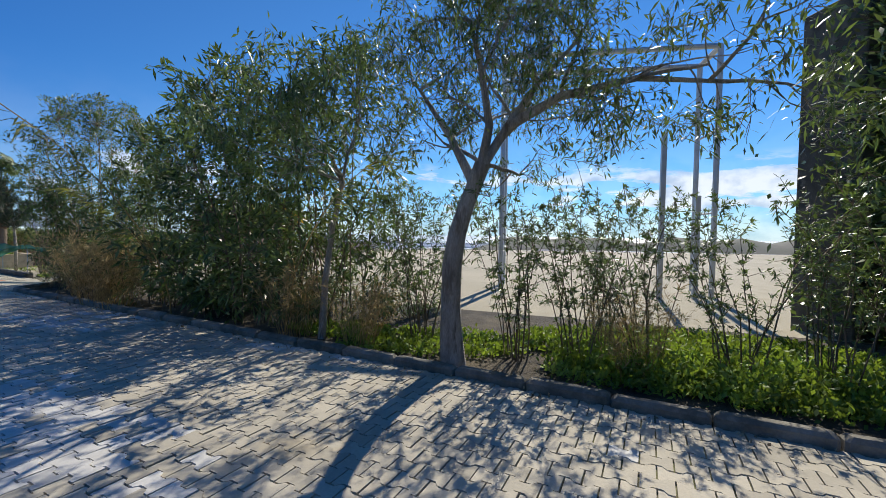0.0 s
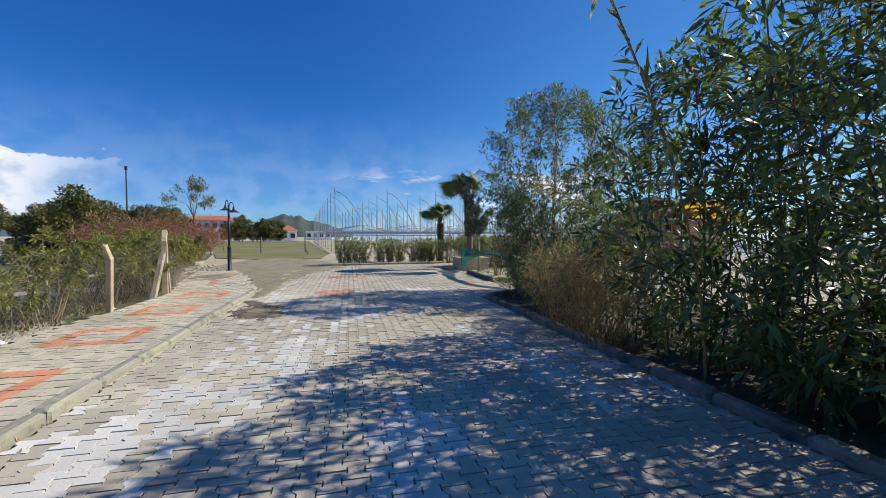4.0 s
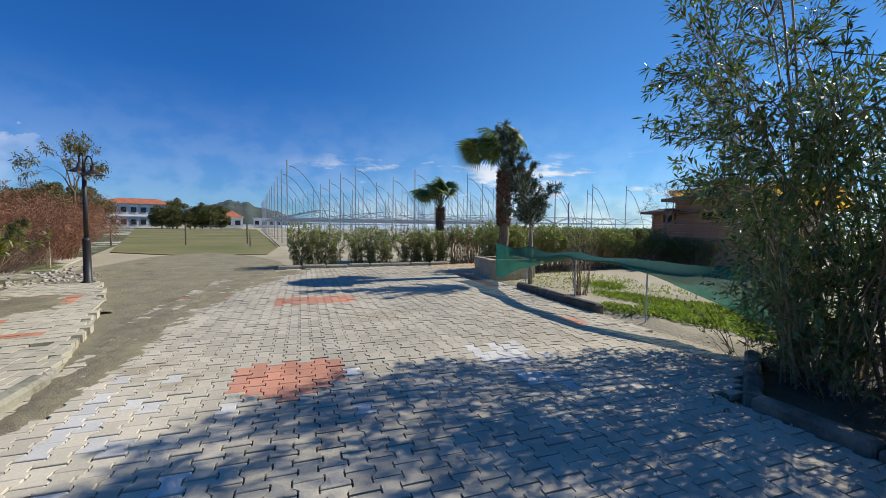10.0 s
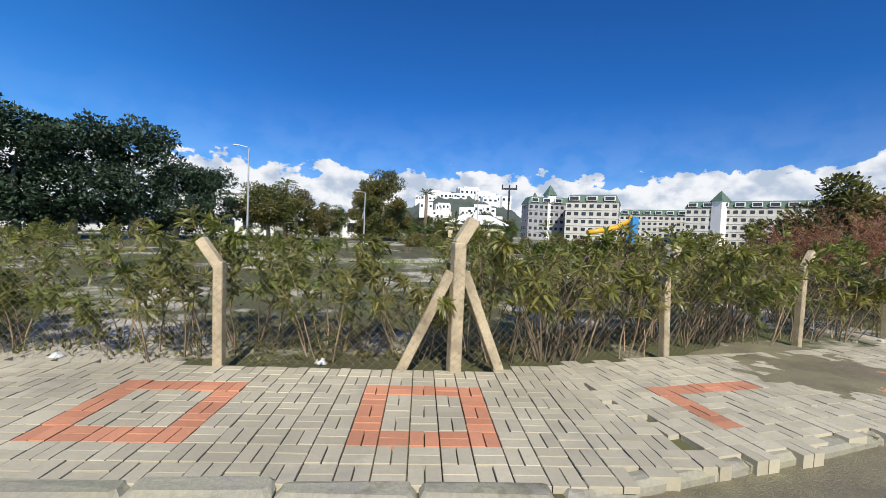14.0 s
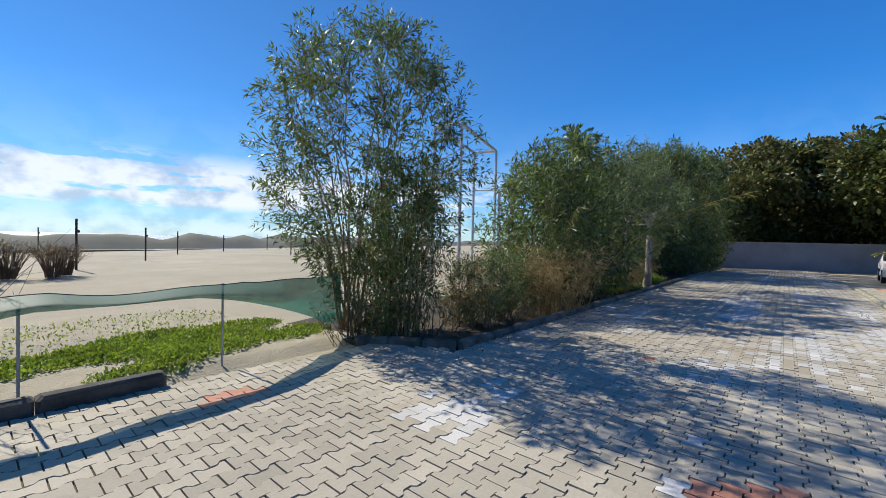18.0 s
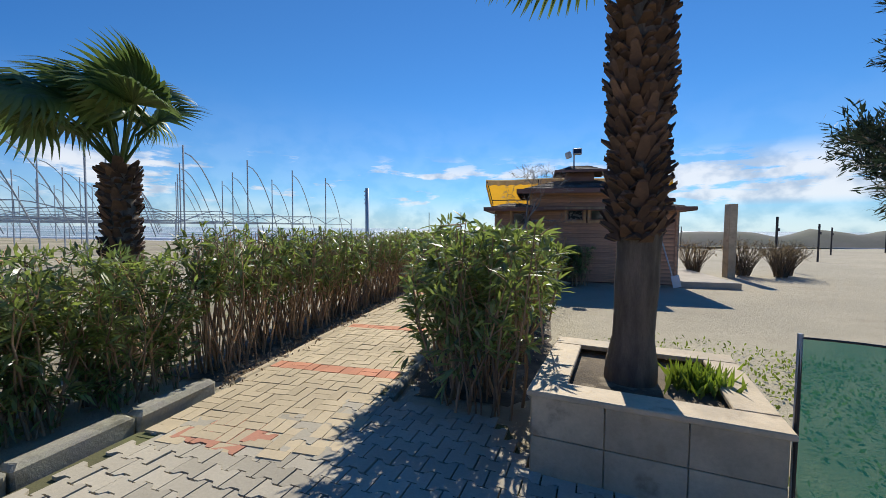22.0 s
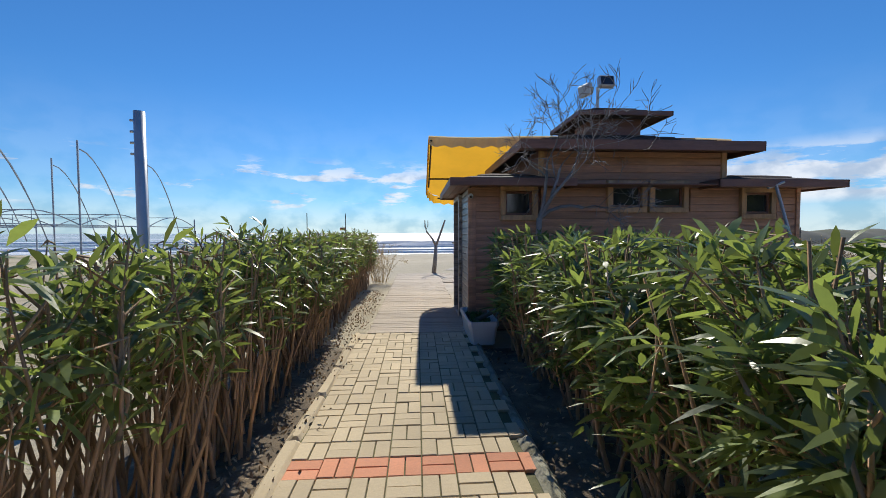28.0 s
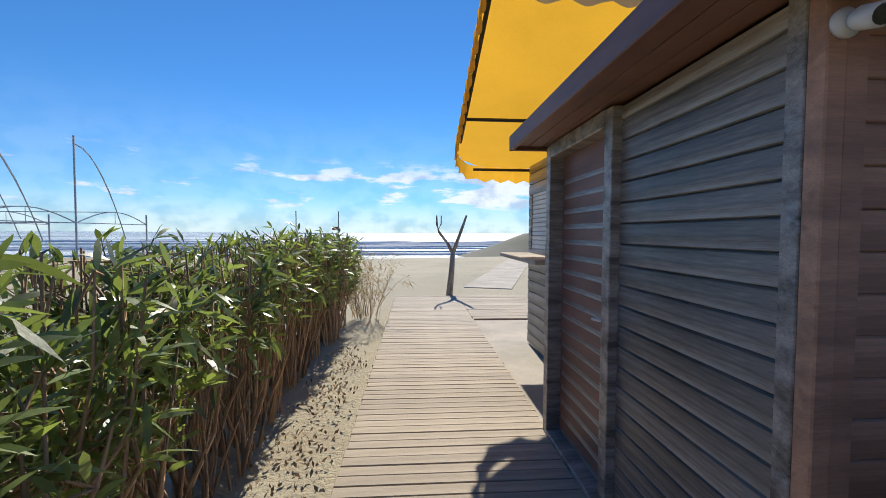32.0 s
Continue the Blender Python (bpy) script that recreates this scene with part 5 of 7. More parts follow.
def fan_leaf(rng, wind, size, dry=False):
    """A windblown palm fan: a stalk, then pleated blades radiating from its end."""
    vs, ts = [], []
    n = 30
    spread = radians(rng.uniform(200, 250))
    for i in range(n):
        a = -spread / 2 + spread * i / (n - 1)
        L = size * (0.75 + 0.25 * math.cos(a * 0.6)) * rng.uniform(0.92, 1.05)
        dirv = np.array([math.cos(a), math.sin(a), 0.12 * math.cos(a * 3)])
        side = np.array([-math.sin(a), math.cos(a), 0.0])
        w = 0.019 * size / 0.7
        prev = None
        for k, u in enumerate((0.0, 0.3, 0.6, 0.85, 1.0)):
            c = dirv * L * u + np.array([0, 0, -0.42 * L * max(u - 0.45, 0) ** 2 / 0.3])
            ww = w * (0.5 + 2.6 * u if u < 0.6 else (1 - u) / 0.4 * 2.0 + 0.06)
            fold = 0.5 * ww
            row = [c - side * ww, c + np.array([0, 0, fold]), c + side * ww]
            if prev is not None:
                b = len(vs) - 3
                for q in range(2):
                    ts += [[b + q, b + q + 1, b + 3 + q + 1], [b + q, b + 3 + q + 1, b + 3 + q]]
            vs += row
            prev = row
    return np.array(vs), np.array(ts)


def palm(name, label, at, trunk_h, r0, r1, leaves, size, skirt, wind, seed, boots=140, boot_from=0.45, stalk=1.0):
    rng = np.random.default_rng(seed)
    t = thing(name, label, "palm tree", at)
    s = Shape()
    hs = np.linspace(-0.05, trunk_h, 15)
    s.tube([(0.03 * math.sin(h * 1.3), 0.02 * math.cos(h), h) for h in hs], [(r0 * (1.25 if h < 0.15 else 1.0) + (r1 - r0) * h / trunk_h) * rng.uniform(0.96, 1.04) for h in hs], 16)
    part("trunk", s, M_PALMT, t, smooth=True)
    bt = Shape()
    for i in range(boots):
        h = trunk_h * (boot_from + (1 - boot_from) * (i + rng.uniform(0, 1)) / boots)
        a = i * 2.399 + rng.normal() * 0.15
        rr = r0 + (r1 - r0) * h / trunk_h
        o = Vector((math.cos(a), math.sin(a), 0))
        sd = Vector((-math.sin(a), math.cos(a), 0))
        p = o * rr * 0.93 + Vector((0, 0, h - 0.05))
        ln, w = rng.uniform(0.10, 0.2), rng.uniform(0.035, 0.065)
        q = p + o * ln * 0.55 + Vector((0, 0, ln * rng.uniform(0.1, 0.9)))
        bt.add([p - sd * w, p + sd * w, p + Vector((0, 0, 0.06)) + sd * w * 0.5, p + Vector((0, 0, 0.06)) - sd * w * 0.5, q - sd * w * 0.45, q + sd * w * 0.45, q + Vector((0, 0, 0.02))], [(0, 1, 5, 4), (1, 2, 6, 5), (2, 3, 6), (3, 0, 4, 6), (4, 5, 6)])
    part("leaf_base_sheath", bt, M_PALMB, t, "rough brown cut leaf bases", kind="stuff")
    for i in range(leaves):
        dry = i < skirt
        a = i * 2.399 + rng.normal() * 0.3
        el = radians(rng.uniform(-30, 0) if dry else rng.uniform(40, 88))
        o = np.array([math.cos(a) * math.cos(el), math.sin(a) * math.cos(el), math.sin(el)]) + np.array(wind) * (0.32 if not dry else 0.3)
        o /= np.linalg.norm(o)
        st = size * rng.uniform(0.75, 1.1) * stalk
        p0 = np.array([0, 0, trunk_h - 0.05])
        mid = p0 + o * st * 0.5 + np.array([0, 0, 0.04])
        end = p0 + o * st + np.array(wind) * 0.12 * size - np.array([0, 0, 0.05])
        ln = part("frond", Shape().tube([p0, mid, end], [0.022, 0.014, 0.008], 5), M_PALMD if dry else M_PALML, t)
        d = Vector(end - mid).normalized() + Vector(wind) * 1.1 + Vector((0, 0, -0.25))
        v, tr = fan_leaf(rng, wind, size * rng.uniform(0.75, 1.0), dry)
        q = d.to_track_quat("X", "Z").to_matrix() @ Matrix.Rotation(rng.normal() * 0.5, 3, "X")
        v = v @ np.array(q).T + end
        part("fan", tri_mesh("fan", v, tr, M_PALMD if dry else M_PALML), None, ln)
    return t


WIND = (-0.85, -0.15, -0.05)
palm("fan_palm", "fan palm with shaggy leaf-base trunk and windblown fronds", (-19.47, 13.42, 0.44), 2.55, 0.135, 0.15, 17, 0.68, 0, WIND, 51, 460, 0.4, 1.5)
palm("fan_palm", "small windblown fan palm behind the hedge", (-24.4, 14.6, 0), 2.15, 0.12, 0.135, 20, 0.68, 0, (-0.45, -0.08, -0.02), 52, 260, 0.35, 1.35)


# feather palm over the shrubs
def feather_palm(at, h, size, n, seed, label):
    rng = np.random.default_rng(seed)
    t = thing("date_palm", label, "palm tree", at)
    part("trunk", Shape().tube([(0, 0, -0.1), (0, 0, h)], [0.25, 0.2], 10), M_PALMT, t, smooth=True)
    for i in range(n):
        a, el = i * 2.399, radians(rng.uniform(0, 80))
        o = np.array([math.cos(a) * math.cos(el), math.sin(a) * math.cos(el), math.sin(el)])
        pts = [np.array([0, 0, h]) + o * size * u + np.array([0, 0, -0.5 * size * u * u]) for u in np.linspace(0, 1, 9)]
        fr = part("frond", Shape().tube(pts, [0.025 * (1 - 0.8 * k / 8) for k in range(9)], 4), M_PALML, t)
        us = rng.uniform(0.15, 1, 90)
        bs = np.array([0, 0, h]) + o * size * us[:, None] + np.array([0, 0, -0.5 * size]) * (us ** 2)[:, None]
        sd = np.cross(o, [0, 0, 1.0])
        wy = o * 0.8 + sd * np.where(np.arange(90) % 2, 1, -1)[:, None] * 0.9 + [0, 0, 0.1]
        part("plume", tri_mesh("plume", *leaf_arrays(bs, wy, 0.4 * size * 0.4 * np.ones(90), 0.03, rng, 0.1, False), M_PALML), None, fr, kind="stuff")


feather_palm((6.5, 10.2, 0), 7.0, 2.0, 30, 61, "date palm rising behind the roadside shrubs")
for x, y, h in ((24.5, -10.5, 11.0), (-30, -48, 6.5), (-12, -44, 6.0)):
    feather_palm((x, y, 0), h, 1.6, 18, int(h * 10), "tall palm among far trees")
for x, y, h in ((-24.5, -30, 1.2), (-31.5, -31, 1.6), (-35, -33, 1.4)):
    feather_palm((x, y, 0), h, 2.2, 22, int(h * 77), "short bushy palm on the waste ground")


# ---------- windbreak net, posts and sand-patch plants ----------
def net():
    path = [Vector((-18.93, 12.7, 0)), Vector((-17.4, 12.22, 0)), Vector((-15.8, 11.85, 0)), Vector((-14.2, 11.47, 0)), Vector((-12.25, 11.35, 0))]
    t = thing("windbreak_net", "torn green windbreak netting billowing on thin posts", "netting", path[0])
    n, m = 60, 10
    vs, fs = [], []
    total = 4 * n
    lens = [(b - a).length for a, b in zip(path, path[1:])]
    L = sum(lens)
    for i in range(n + 1):
        s = L * i / n
        k = 0
        while k < 3 and s > lens[k]:
            s -= lens[k]
            k += 1
        p = path[k].lerp(path[k + 1], min(s / lens[k], 1))
        u = i / n
        top = 0.97 - 0.05 * math.sin(math.pi * ((u * 4) % 1)) + 0.02 * math.sin(u * 31)
        lift = 0.74 * min(max((u - 0.06) / 0.42, 0), 1) ** 0.8 - 0.62 * min(max((u - 0.66) / 0.3, 0), 1) ** 1.4
        bot = 0.1 + lift
        for j in range(m + 1):
            v = j / m
            z = top + (bot - top) * v
            bulge = 0.36 * math.sin(math.pi * v * 0.85) * min(max((u - 0.04) / 0.22, 0.12), 1) * min(max((1 - u) / 0.2, 0.1), 1) + 0.02 * math.sin(u * 40 + v * 6) * v
            q = p + Vector((0.2, 1.0, 0)) * -bulge * (1 if u > 0.05 else 0.2)
            vs.append((q.x - path[0].x, q.y - path[0].y, z))
    for i in range(n):
        for j in range(m):
            a = i * (m + 1) + j
            fs.append((a, a + 1, a + m + 2, a + m + 1))
    part("netting", Shape().add(vs, fs), M_NET, t, smooth=True)
    part("top_rope", Shape().tube([Vector(vs[i * (m + 1)]) for i in range(n + 1)], 0.006, 5), M_IRON, t)
    part("end_hem", Shape().tube([vs[0], (vs[m // 2]), vs[m]], 0.01, 5), M_IRON, t)
    for p, h in ((path[0], 0.99), (path[1], 0.98), (path[2] + Vector((0, 0.02, 0)), 0.95), (path[3], 0.96), (path[4], 0.99)):
        s = Shape().tube([(p.x - path[0].x, p.y - path[0].y, -0.05), (p.x - path[0].x, p.y - path[0].y, h)], 0.012, 6)
        part("post", s, M_IRONG, t)


net()


def conifer():
    """A young conifer: rising limbs with side sprays, each spray set with fine needles."""
    rng = np.random.default_rng(71)
    t = thing("young_cypress", "young dark conifer bent by the wind", "conifer", (-17.86, 12.85, 0))
    spine = [(0, 0, -0.05), (0.02, 0, 0.8), (-0.03, -0.02, 1.6), (-0.16, -0.16, 2.3), (-0.38, -0.33, 3.1), (-0.62, -0.5, 3.9)]
    part("trunk", Shape().tube(spine, [0.055, 0.047, 0.04, 0.03, 0.018, 0.006], 8), M_BARK, t, smooth=True)
    sp = np.array(spine)

    def at(h):
        k = int(np.clip(np.searchsorted(sp[:, 2], h) - 1, 0, len(sp) - 2))
        return sp[k] + (sp[k + 1] - sp[k]) * (h - sp[k, 2]) / (sp[k + 1, 2] - sp[k, 2])

    B, W, S0, S1 = [], [], [], []
    limbs = [(1.45, np.array([0.40, -0.62, 0.75]), 1.5), (1.5, np.array([-0.9, -0.15, 0.5]), 0.95), (1.75, np.array([0.75, 0.2, 0.65]), 1.0), (1.5, np.array([-0.3, 0.7, 0.7]), 0.9)]
    for i in range(48):
        h = 1.3 + 2.45 * (i + rng.uniform(0, 1)) / 48
        a = i * 2.399
        k = 1 - (h - 1.35) / 2.7
        limbs.append((h, np.array([math.cos(a) * 0.72 - 0.1, math.sin(a) * 0.72, 0.8]), (0.22 + 0.62 * k) * rng.uniform(0.6, 1.1)))
    for h, d, L in limbs:
        p, d = at(h), d / np.linalg.norm(d)
        S0.append(p), S1.append(p + d * L)
        for q in range(max(6, int(L * 30))):
            u = rng.uniform(0.15, 1)
            b = p + d * L * u
            e = unit((d * 0.9 + rng.normal(size=3) * 0.55)[None])[0]
            l2 = (0.08 + 0.2 * L) * rng.uniform(0.6, 1.1) * (1.15 - 0.5 * u)
            S0.append(b), S1.append(b + e * l2)
            m = int(24 + 150 * l2)
            w = rng.uniform(0, 1, m)
            B.append(b + e * l2 * w[:, None] + rng.normal(size=(m, 3)) * 0.02)
            W.append(e + rng.normal(size=(m, 3)) * 0.55)
    B, W = np.concatenate(B), np.concatenate(W)
    part("branch_spray", tri_mesh("branch_spray", *stick_arrays(np.array(S0), np.array(S1), np.full(len(S0), 0.008), np.full(len(S0), 0.002)), M_BARK), None, t, kind="stuff")
    part("foliage", tri_mesh("foliage", *leaf_arrays(B, W, rng.uniform(0.035, 0.075, len(B)), 0.011, rng, 0.0, False), M_PINE), None, t, kind="stuff")


conifer()
bush("bare_shrub", "small leafless twiggy shrub in the sand", "shrub", WISP, (-16.15, 12.55, 0), 0.5, 1.0)


def mat_plants(name, label, blobs, count, seed, mat, h=0.12):
    rng = np.random.default_rng(seed)
    bs = []
    for x, y, rx, ry in blobs:
        n = int(count * rx * ry)
        a, r = rng.uniform(0, 6.283, n), np.sqrt(rng.uniform(0, 1, n))
        bs.append(np.stack([x + rx * r * np.cos(a) + rng.normal(0, 0.05, n), y + ry * r * np.sin(a) + rng.normal(0, 0.05, n), rng.uniform(0, max(h - 0.07, h * 0.5), n) * rng.uniform(0.4, 1, n)], 1))
    b = np.concatenate(bs)
    b[:, 2] += [max(-0.07 + 1.25 * garden_z(x, y), 0) for x, y in b[:, :2]]
    w = rng.normal(size=b.shape) * 0.7 + [0, 0, 0.9]
    ob = part(name, tri_mesh(name, *leaf_arrays(b, w, rng.uniform(0.5, 1.0, len(b)) * min(h, 0.1), min(h, 0.1) * 0.36, rng, 0.1, False), mat), None, None)
    return tagged(ob, label, "ground plants", kind="stuff")


mat_plants("ground_cover", "bright green creeping plants on the sand", [(-13.7, 12.2, 0.9, 0.45), (-12.6, 11.9, 0.6, 0.35), (-15.3, 13.1, 0.9, 0.4), (-14.2, 13.3, 0.8, 0.4), (-14.6, 11.9, 0.7, 0.25), (-16.6, 14.0, 0.5, 0.3), (-14.0, 12.7, 1.0, 0.35), (-13.0, 12.9, 0.9, 0.4)], 7000, 81, M_GREEN, 0.08)
mat_plants("sparse_cover", "scattered small weeds in the sand", [(-15.0, 14.5, 3.0, 1.2), (-16.5, 13.3, 1.8, 0.7), (-18.0, 15.0, 1.5, 1.4), (-17.9, 12.9, 0.8, 0.25)], 420, 82, M_GREEN, 0.07)
mat_plants("verge_plants", "yellow-green weeds under roadside shrubs", [(-1.6, 7.4, 1.2, 0.6), (0.6, 6.7, 0.9, 0.5), (2.0, 6.7, 1.3, 0.8), (-3.2, 7.7, 0.8, 0.4), (1.6, 7.9, 2.2, 1.0), (3.0, 6.2, 1.0, 0.5), (-2.4, 6.95, 0.5, 0.2)], 4200, 83, M_GREEN, 0.2)
mat_plants("verge_weeds", "knee-high yellow-green weeds in the sun", [(0.9, 6.5, 0.5, 0.4), (1.7, 6.3, 0.5, 0.35), (0.2, 6.9, 0.4, 0.3), (2.4, 6.7, 0.6, 0.4), (1.3, 7.1, 0.5, 0.3)], 5200, 89, M_GREEN, 0.42)
mat_plants("lot_weeds", "rank weeds and grass inside the fence", [(*xy(rd(s, -5.0)), 0.9, 0.4) for s in range(-14, 4)] + [(-19, 1.8, 2.6, 0.4), (-24, 1.5, 2.0, 0.5)], 420, 84, M_OLIVE, 0.22)
mat_plants("lot_grass", "tufts of grass on the waste ground", [(rnd.uniform(-40, 2), rnd.uniform(-16, -2), 1.6, 0.9) for _ in range(40)], 160, 85, M_GREEN, 0.16)
mat_plants("fallen_leaves", "dry fallen leaves along the paving", [(*xy(rd(s, 3.0)), 0.5, 0.16) for s in range(-14, 2)] + [(-22.93 + 0.137 * k, 14.5 + k, 0.2, 0.5) for k in range(13)] * 3 + [(-21.05 + 0.137 * k, 14.5 + k, 0.16, 0.5) for k in range(8)] + [(-12.9, 4.45, 0.8, 0.4), (-13.3, 4.7, 0.5, 0.3), (-12.6, 4.4, 0.6, 0.4), *[(*xy(rd(k * 0.9 - 9, -2.2)), 0.45, 0.07) for k in range(13)], (-19.6, 3.6, 0.9, 0.5), (*xy(rd(-6, -2.15)), 2.0, 0.2), (-20.1, 17.0, 0.5, 3.0), (-13.5, 12.6, 1.0, 0.3)], 420, 86, M_LITTER, 0.06)
# hedge shade is put into the dark colour of these soil sheets
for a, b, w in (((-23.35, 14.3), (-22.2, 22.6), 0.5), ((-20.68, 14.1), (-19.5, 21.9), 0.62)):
    drift("soil under the hedge darkened as its shade, with dead leaves", [(a[0] + (b[0] - a[0]) * i / 40, a[1] + (b[1] - a[1]) * i / 40, w) for i in range(41)], M_SOIL, -0.022, a[0], 10, 1.0)
stones = Shape()
for i in range(245):
    x, y = rnd.gauss(-23.6, 1.8), rnd.gauss(3.2, 0.35)
    if i > 200:
        x, y = rnd.gauss(-17.8, 0.7), rnd.gauss(12.75, 0.2)
    r = rnd.uniform(0.015, 0.06) if i <= 200 else rnd.uniform(0.01, 0.026)
    stones.box((x, y, r * 0.4), (r * 2, r * 1.5, r * 1.2), rnd.uniform(0, 3), r * 0.3)
tagged(part("rubble", stones, M_RUBBLE), "loose pale stones and rubble", "stones", kind="stuff")
man = thing("manhole_cover", "sunken round concrete manhole cover", "manhole cover", (-12.75, 4.45, 0.032))
part("lid", Shape().lathe([(0.215, -0.03), (0.22, 0.012), (0.205, 0.018), (0.05, 0.021)], n=22), M_EARTH, man)


# ---------- big leaning roadside tree ----------
def limb_tree(name, label, at, start, levels, seed, mat, r, leafy, twig_leaf, mat_leaf, spread=0.6, kids=3, limbs=()):
    rng = np.random.default_rng(seed)
    t = thing(name, label, "tree", at)
    s = Shape()
    tips = []
    twigs = [[], [], [], []]

    def grow(p, d, L, rad, lv):
        rad = max(rad, 0.004)
        pts, rr = [p], [rad]
        k = 4
        for i in range(k):
            d = d + rng.normal(size=3) * 0.13
            d = d / np.linalg.norm(d)
            p = p + d * L / k
            pts.append(p)
            rr.append(rad * (1 - 0.45 * (i + 1) / k))
        if lv >= levels - 1:
            for a, b, x, y in zip(pts, pts[1:], rr, rr[1:]):
                twigs[0].append(a), twigs[1].append(b), twigs[2].append(x), twigs[3].append(y)
        else:
            s.tube(pts, rr, 7 if lv < 2 else 5, False)
        if lv >= levels - 2:
            tips.extend(pts[1:])
        if lv + 1 < levels:
            for c in range(kids if lv else 2):
                e = d + rng.normal(size=3) * spread
                grow(pts[-1 - (c % 2)], e / np.linalg.norm(e), L * rng.uniform(0.55, 0.85), rr[-1] * 0.75, lv + 1)

    pts = [np.array(p) for p in start]
    s.tube(pts, [r * (1.3 if i == 0 else 1.06 - 0.45 * i / len(pts) + 0.05 * math.sin(i * 2.3)) for i in range(len(pts))], 10, False)
    d0 = pts[-1] - pts[-2]
    d0 = d0 / np.linalg.norm(d0)
    for c in range(4):
        e = d0 + rng.normal(size=3) * spread
        grow(pts[-1], e / np.linalg.norm(e), leafy[0], r * (0.22 if limbs else 0.55), 0)
    for line in limbs:
        q = [np.array(p) for p in line]
        s.tube(q, [r * 0.48 * (1 - 0.68 * i / (len(q) - 1)) for i in range(len(q))], 8, False)
        for i in range(1, len(q)):
            for c in range(2):
                e = (q[i] - q[i - 1]) / np.linalg.norm(q[i] - q[i - 1]) + rng.normal(size=3) * spread
                grow(q[i], e / np.linalg.norm(e), leafy[0] * 0.8, r * 0.17, 1)
    part("trunk", s, mat, t, smooth=True)
    part("twig_spray", tri_mesh("twig_spray", *stick_arrays(*(np.array(x) for x in twigs)), mat), None, t, kind="stuff")
    if leafy[1]:
        tips = np.array(tips)
        b = tips[rng.integers(0, len(tips), leafy[1])] + rng.normal(size=(leafy[1], 3)) * 0.06
        part("crown", tri_mesh("crown", *leaf_arrays(b, rng.normal(size=b.shape) + [0, 0, -0.3], rng.uniform(0.6, 1.2, len(b)) * twig_leaf, twig_leaf * 0.2, rng, 0.3, False), mat_leaf), None, t, kind="stuff")
    return t


limb_tree("leaning_tree", "gnarled grey tree leaning over the kerb with fine twigs", (-1.28, 6.6, 0), [(0, 0, -0.1), (-0.03, -0.04, 0.35), (-0.04, -0.05, 0.7), (-0.03, -0.05, 1.15), (0.02, -0.05, 1.5), (0.13, -0.05, 1.85), (0.29, -0.05, 2.27)], 6, 91, M_BARK, 0.125, (0.75, 12500), 0.11, M_OLE, 0.7, 3, [[(0.27, -0.05, 2.22), (0.6, 0.1, 2.79), (0.87, 0.2, 3.2), (1.3, 0.3, 3.7)], [(0.27, -0.05, 2.2), (0.35, 0.0, 2.7), (0.25, 0.05, 3.3), (0.1, 0.1, 3.9)], [(0.55, 0.08, 2.7), (1.1, 0.0, 2.98), (1.8, -0.2, 3.05), (2.4, -0.3, 2.95)], [(0.2, -0.05, 2.05), (-0.1, 0.1, 2.6), (-0.5, 0.2, 3.2)]])
limb_tree("slender_tree", "thin dark tree among roadside shrubs", (-3.3, 7.3, 0), [(0, 0, -0.1), (0.05, 0, 0.8), (0.16, 0, 1.6), (0.3, 0, 2.2)], 5, 92, M_BARK, 0.045, (0.8, 4200), 0.12, M_OLE, 0.5, 3)
limb_tree("bare_tree", "leafless grey tree against the hut wall", tuple(hut(0.85, -0.45)), [(0, 0, -0.1), (0.02, 0, 0.6), (-0.02, 0, 1.2), (0.0, 0, 1.6)], 6, 93, M_TWIGG, 0.05, (0.72, 0), 0.1, M_OLE, 0.6, 3)
dead = thing("dead_tree", "bare forked dead trunk standing in the sand", "dead tree", (-19.05, 31.3, 0))
part("trunk", Shape().tube([(0, 0, -0.1), (0.06, 0, 0.5), (0.09, 0, 1.0)], [0.085, 0.07, 0.055], 8), M_BARK, dead, smooth=True)
part("fork", Shape().tube([(0.09, 0, 0.95), (-0.05, 0, 1.2), (-0.25, 0, 1.45), (-0.3, 0, 1.62), (-0.31, 0, 1.85)], [0.05, 0.035, 0.03, 0.025, 0.015], 7), M_BARK, dead, smooth=True)
part("fork", Shape().tube([(0.09, 0, 0.95), (0.2, 0, 1.25), (0.33, 0, 1.6), (0.42, 0, 1.86)], [0.05, 0.04, 0.035, 0.025], 7), M_BARK, dead, smooth=True)
part("twig", Shape().tube([(-0.28, 0, 1.5), (-0.2, 0, 1.65), (-0.2, 0, 1.85)], [0.02, 0.016, 0.012], 6), M_BARK, dead)

# ivy column and shed beyond the shrubs
col = thing("ivy_pillar", "square concrete pillar overgrown with ivy", "pillar", (4.7, 9.9, 0))
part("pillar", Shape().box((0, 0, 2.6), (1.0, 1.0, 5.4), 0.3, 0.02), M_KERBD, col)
rngi = np.random.default_rng(95)
bi = np.stack([rngi.normal(0.2, 0.5, 4200), rngi.normal(-0.65, 0.25, 4200), rngi.uniform(0, 5.0, 4200)], 1)
part("ivy", tri_mesh("ivy", *leaf_arrays(bi, rngi.normal(size=bi.shape) + [0, -0.6, -0.3], rngi.uniform(0.08, 0.16, 4200), 0.07, rngi, 0.2, False), M_OLE), None, col, kind="stuff")

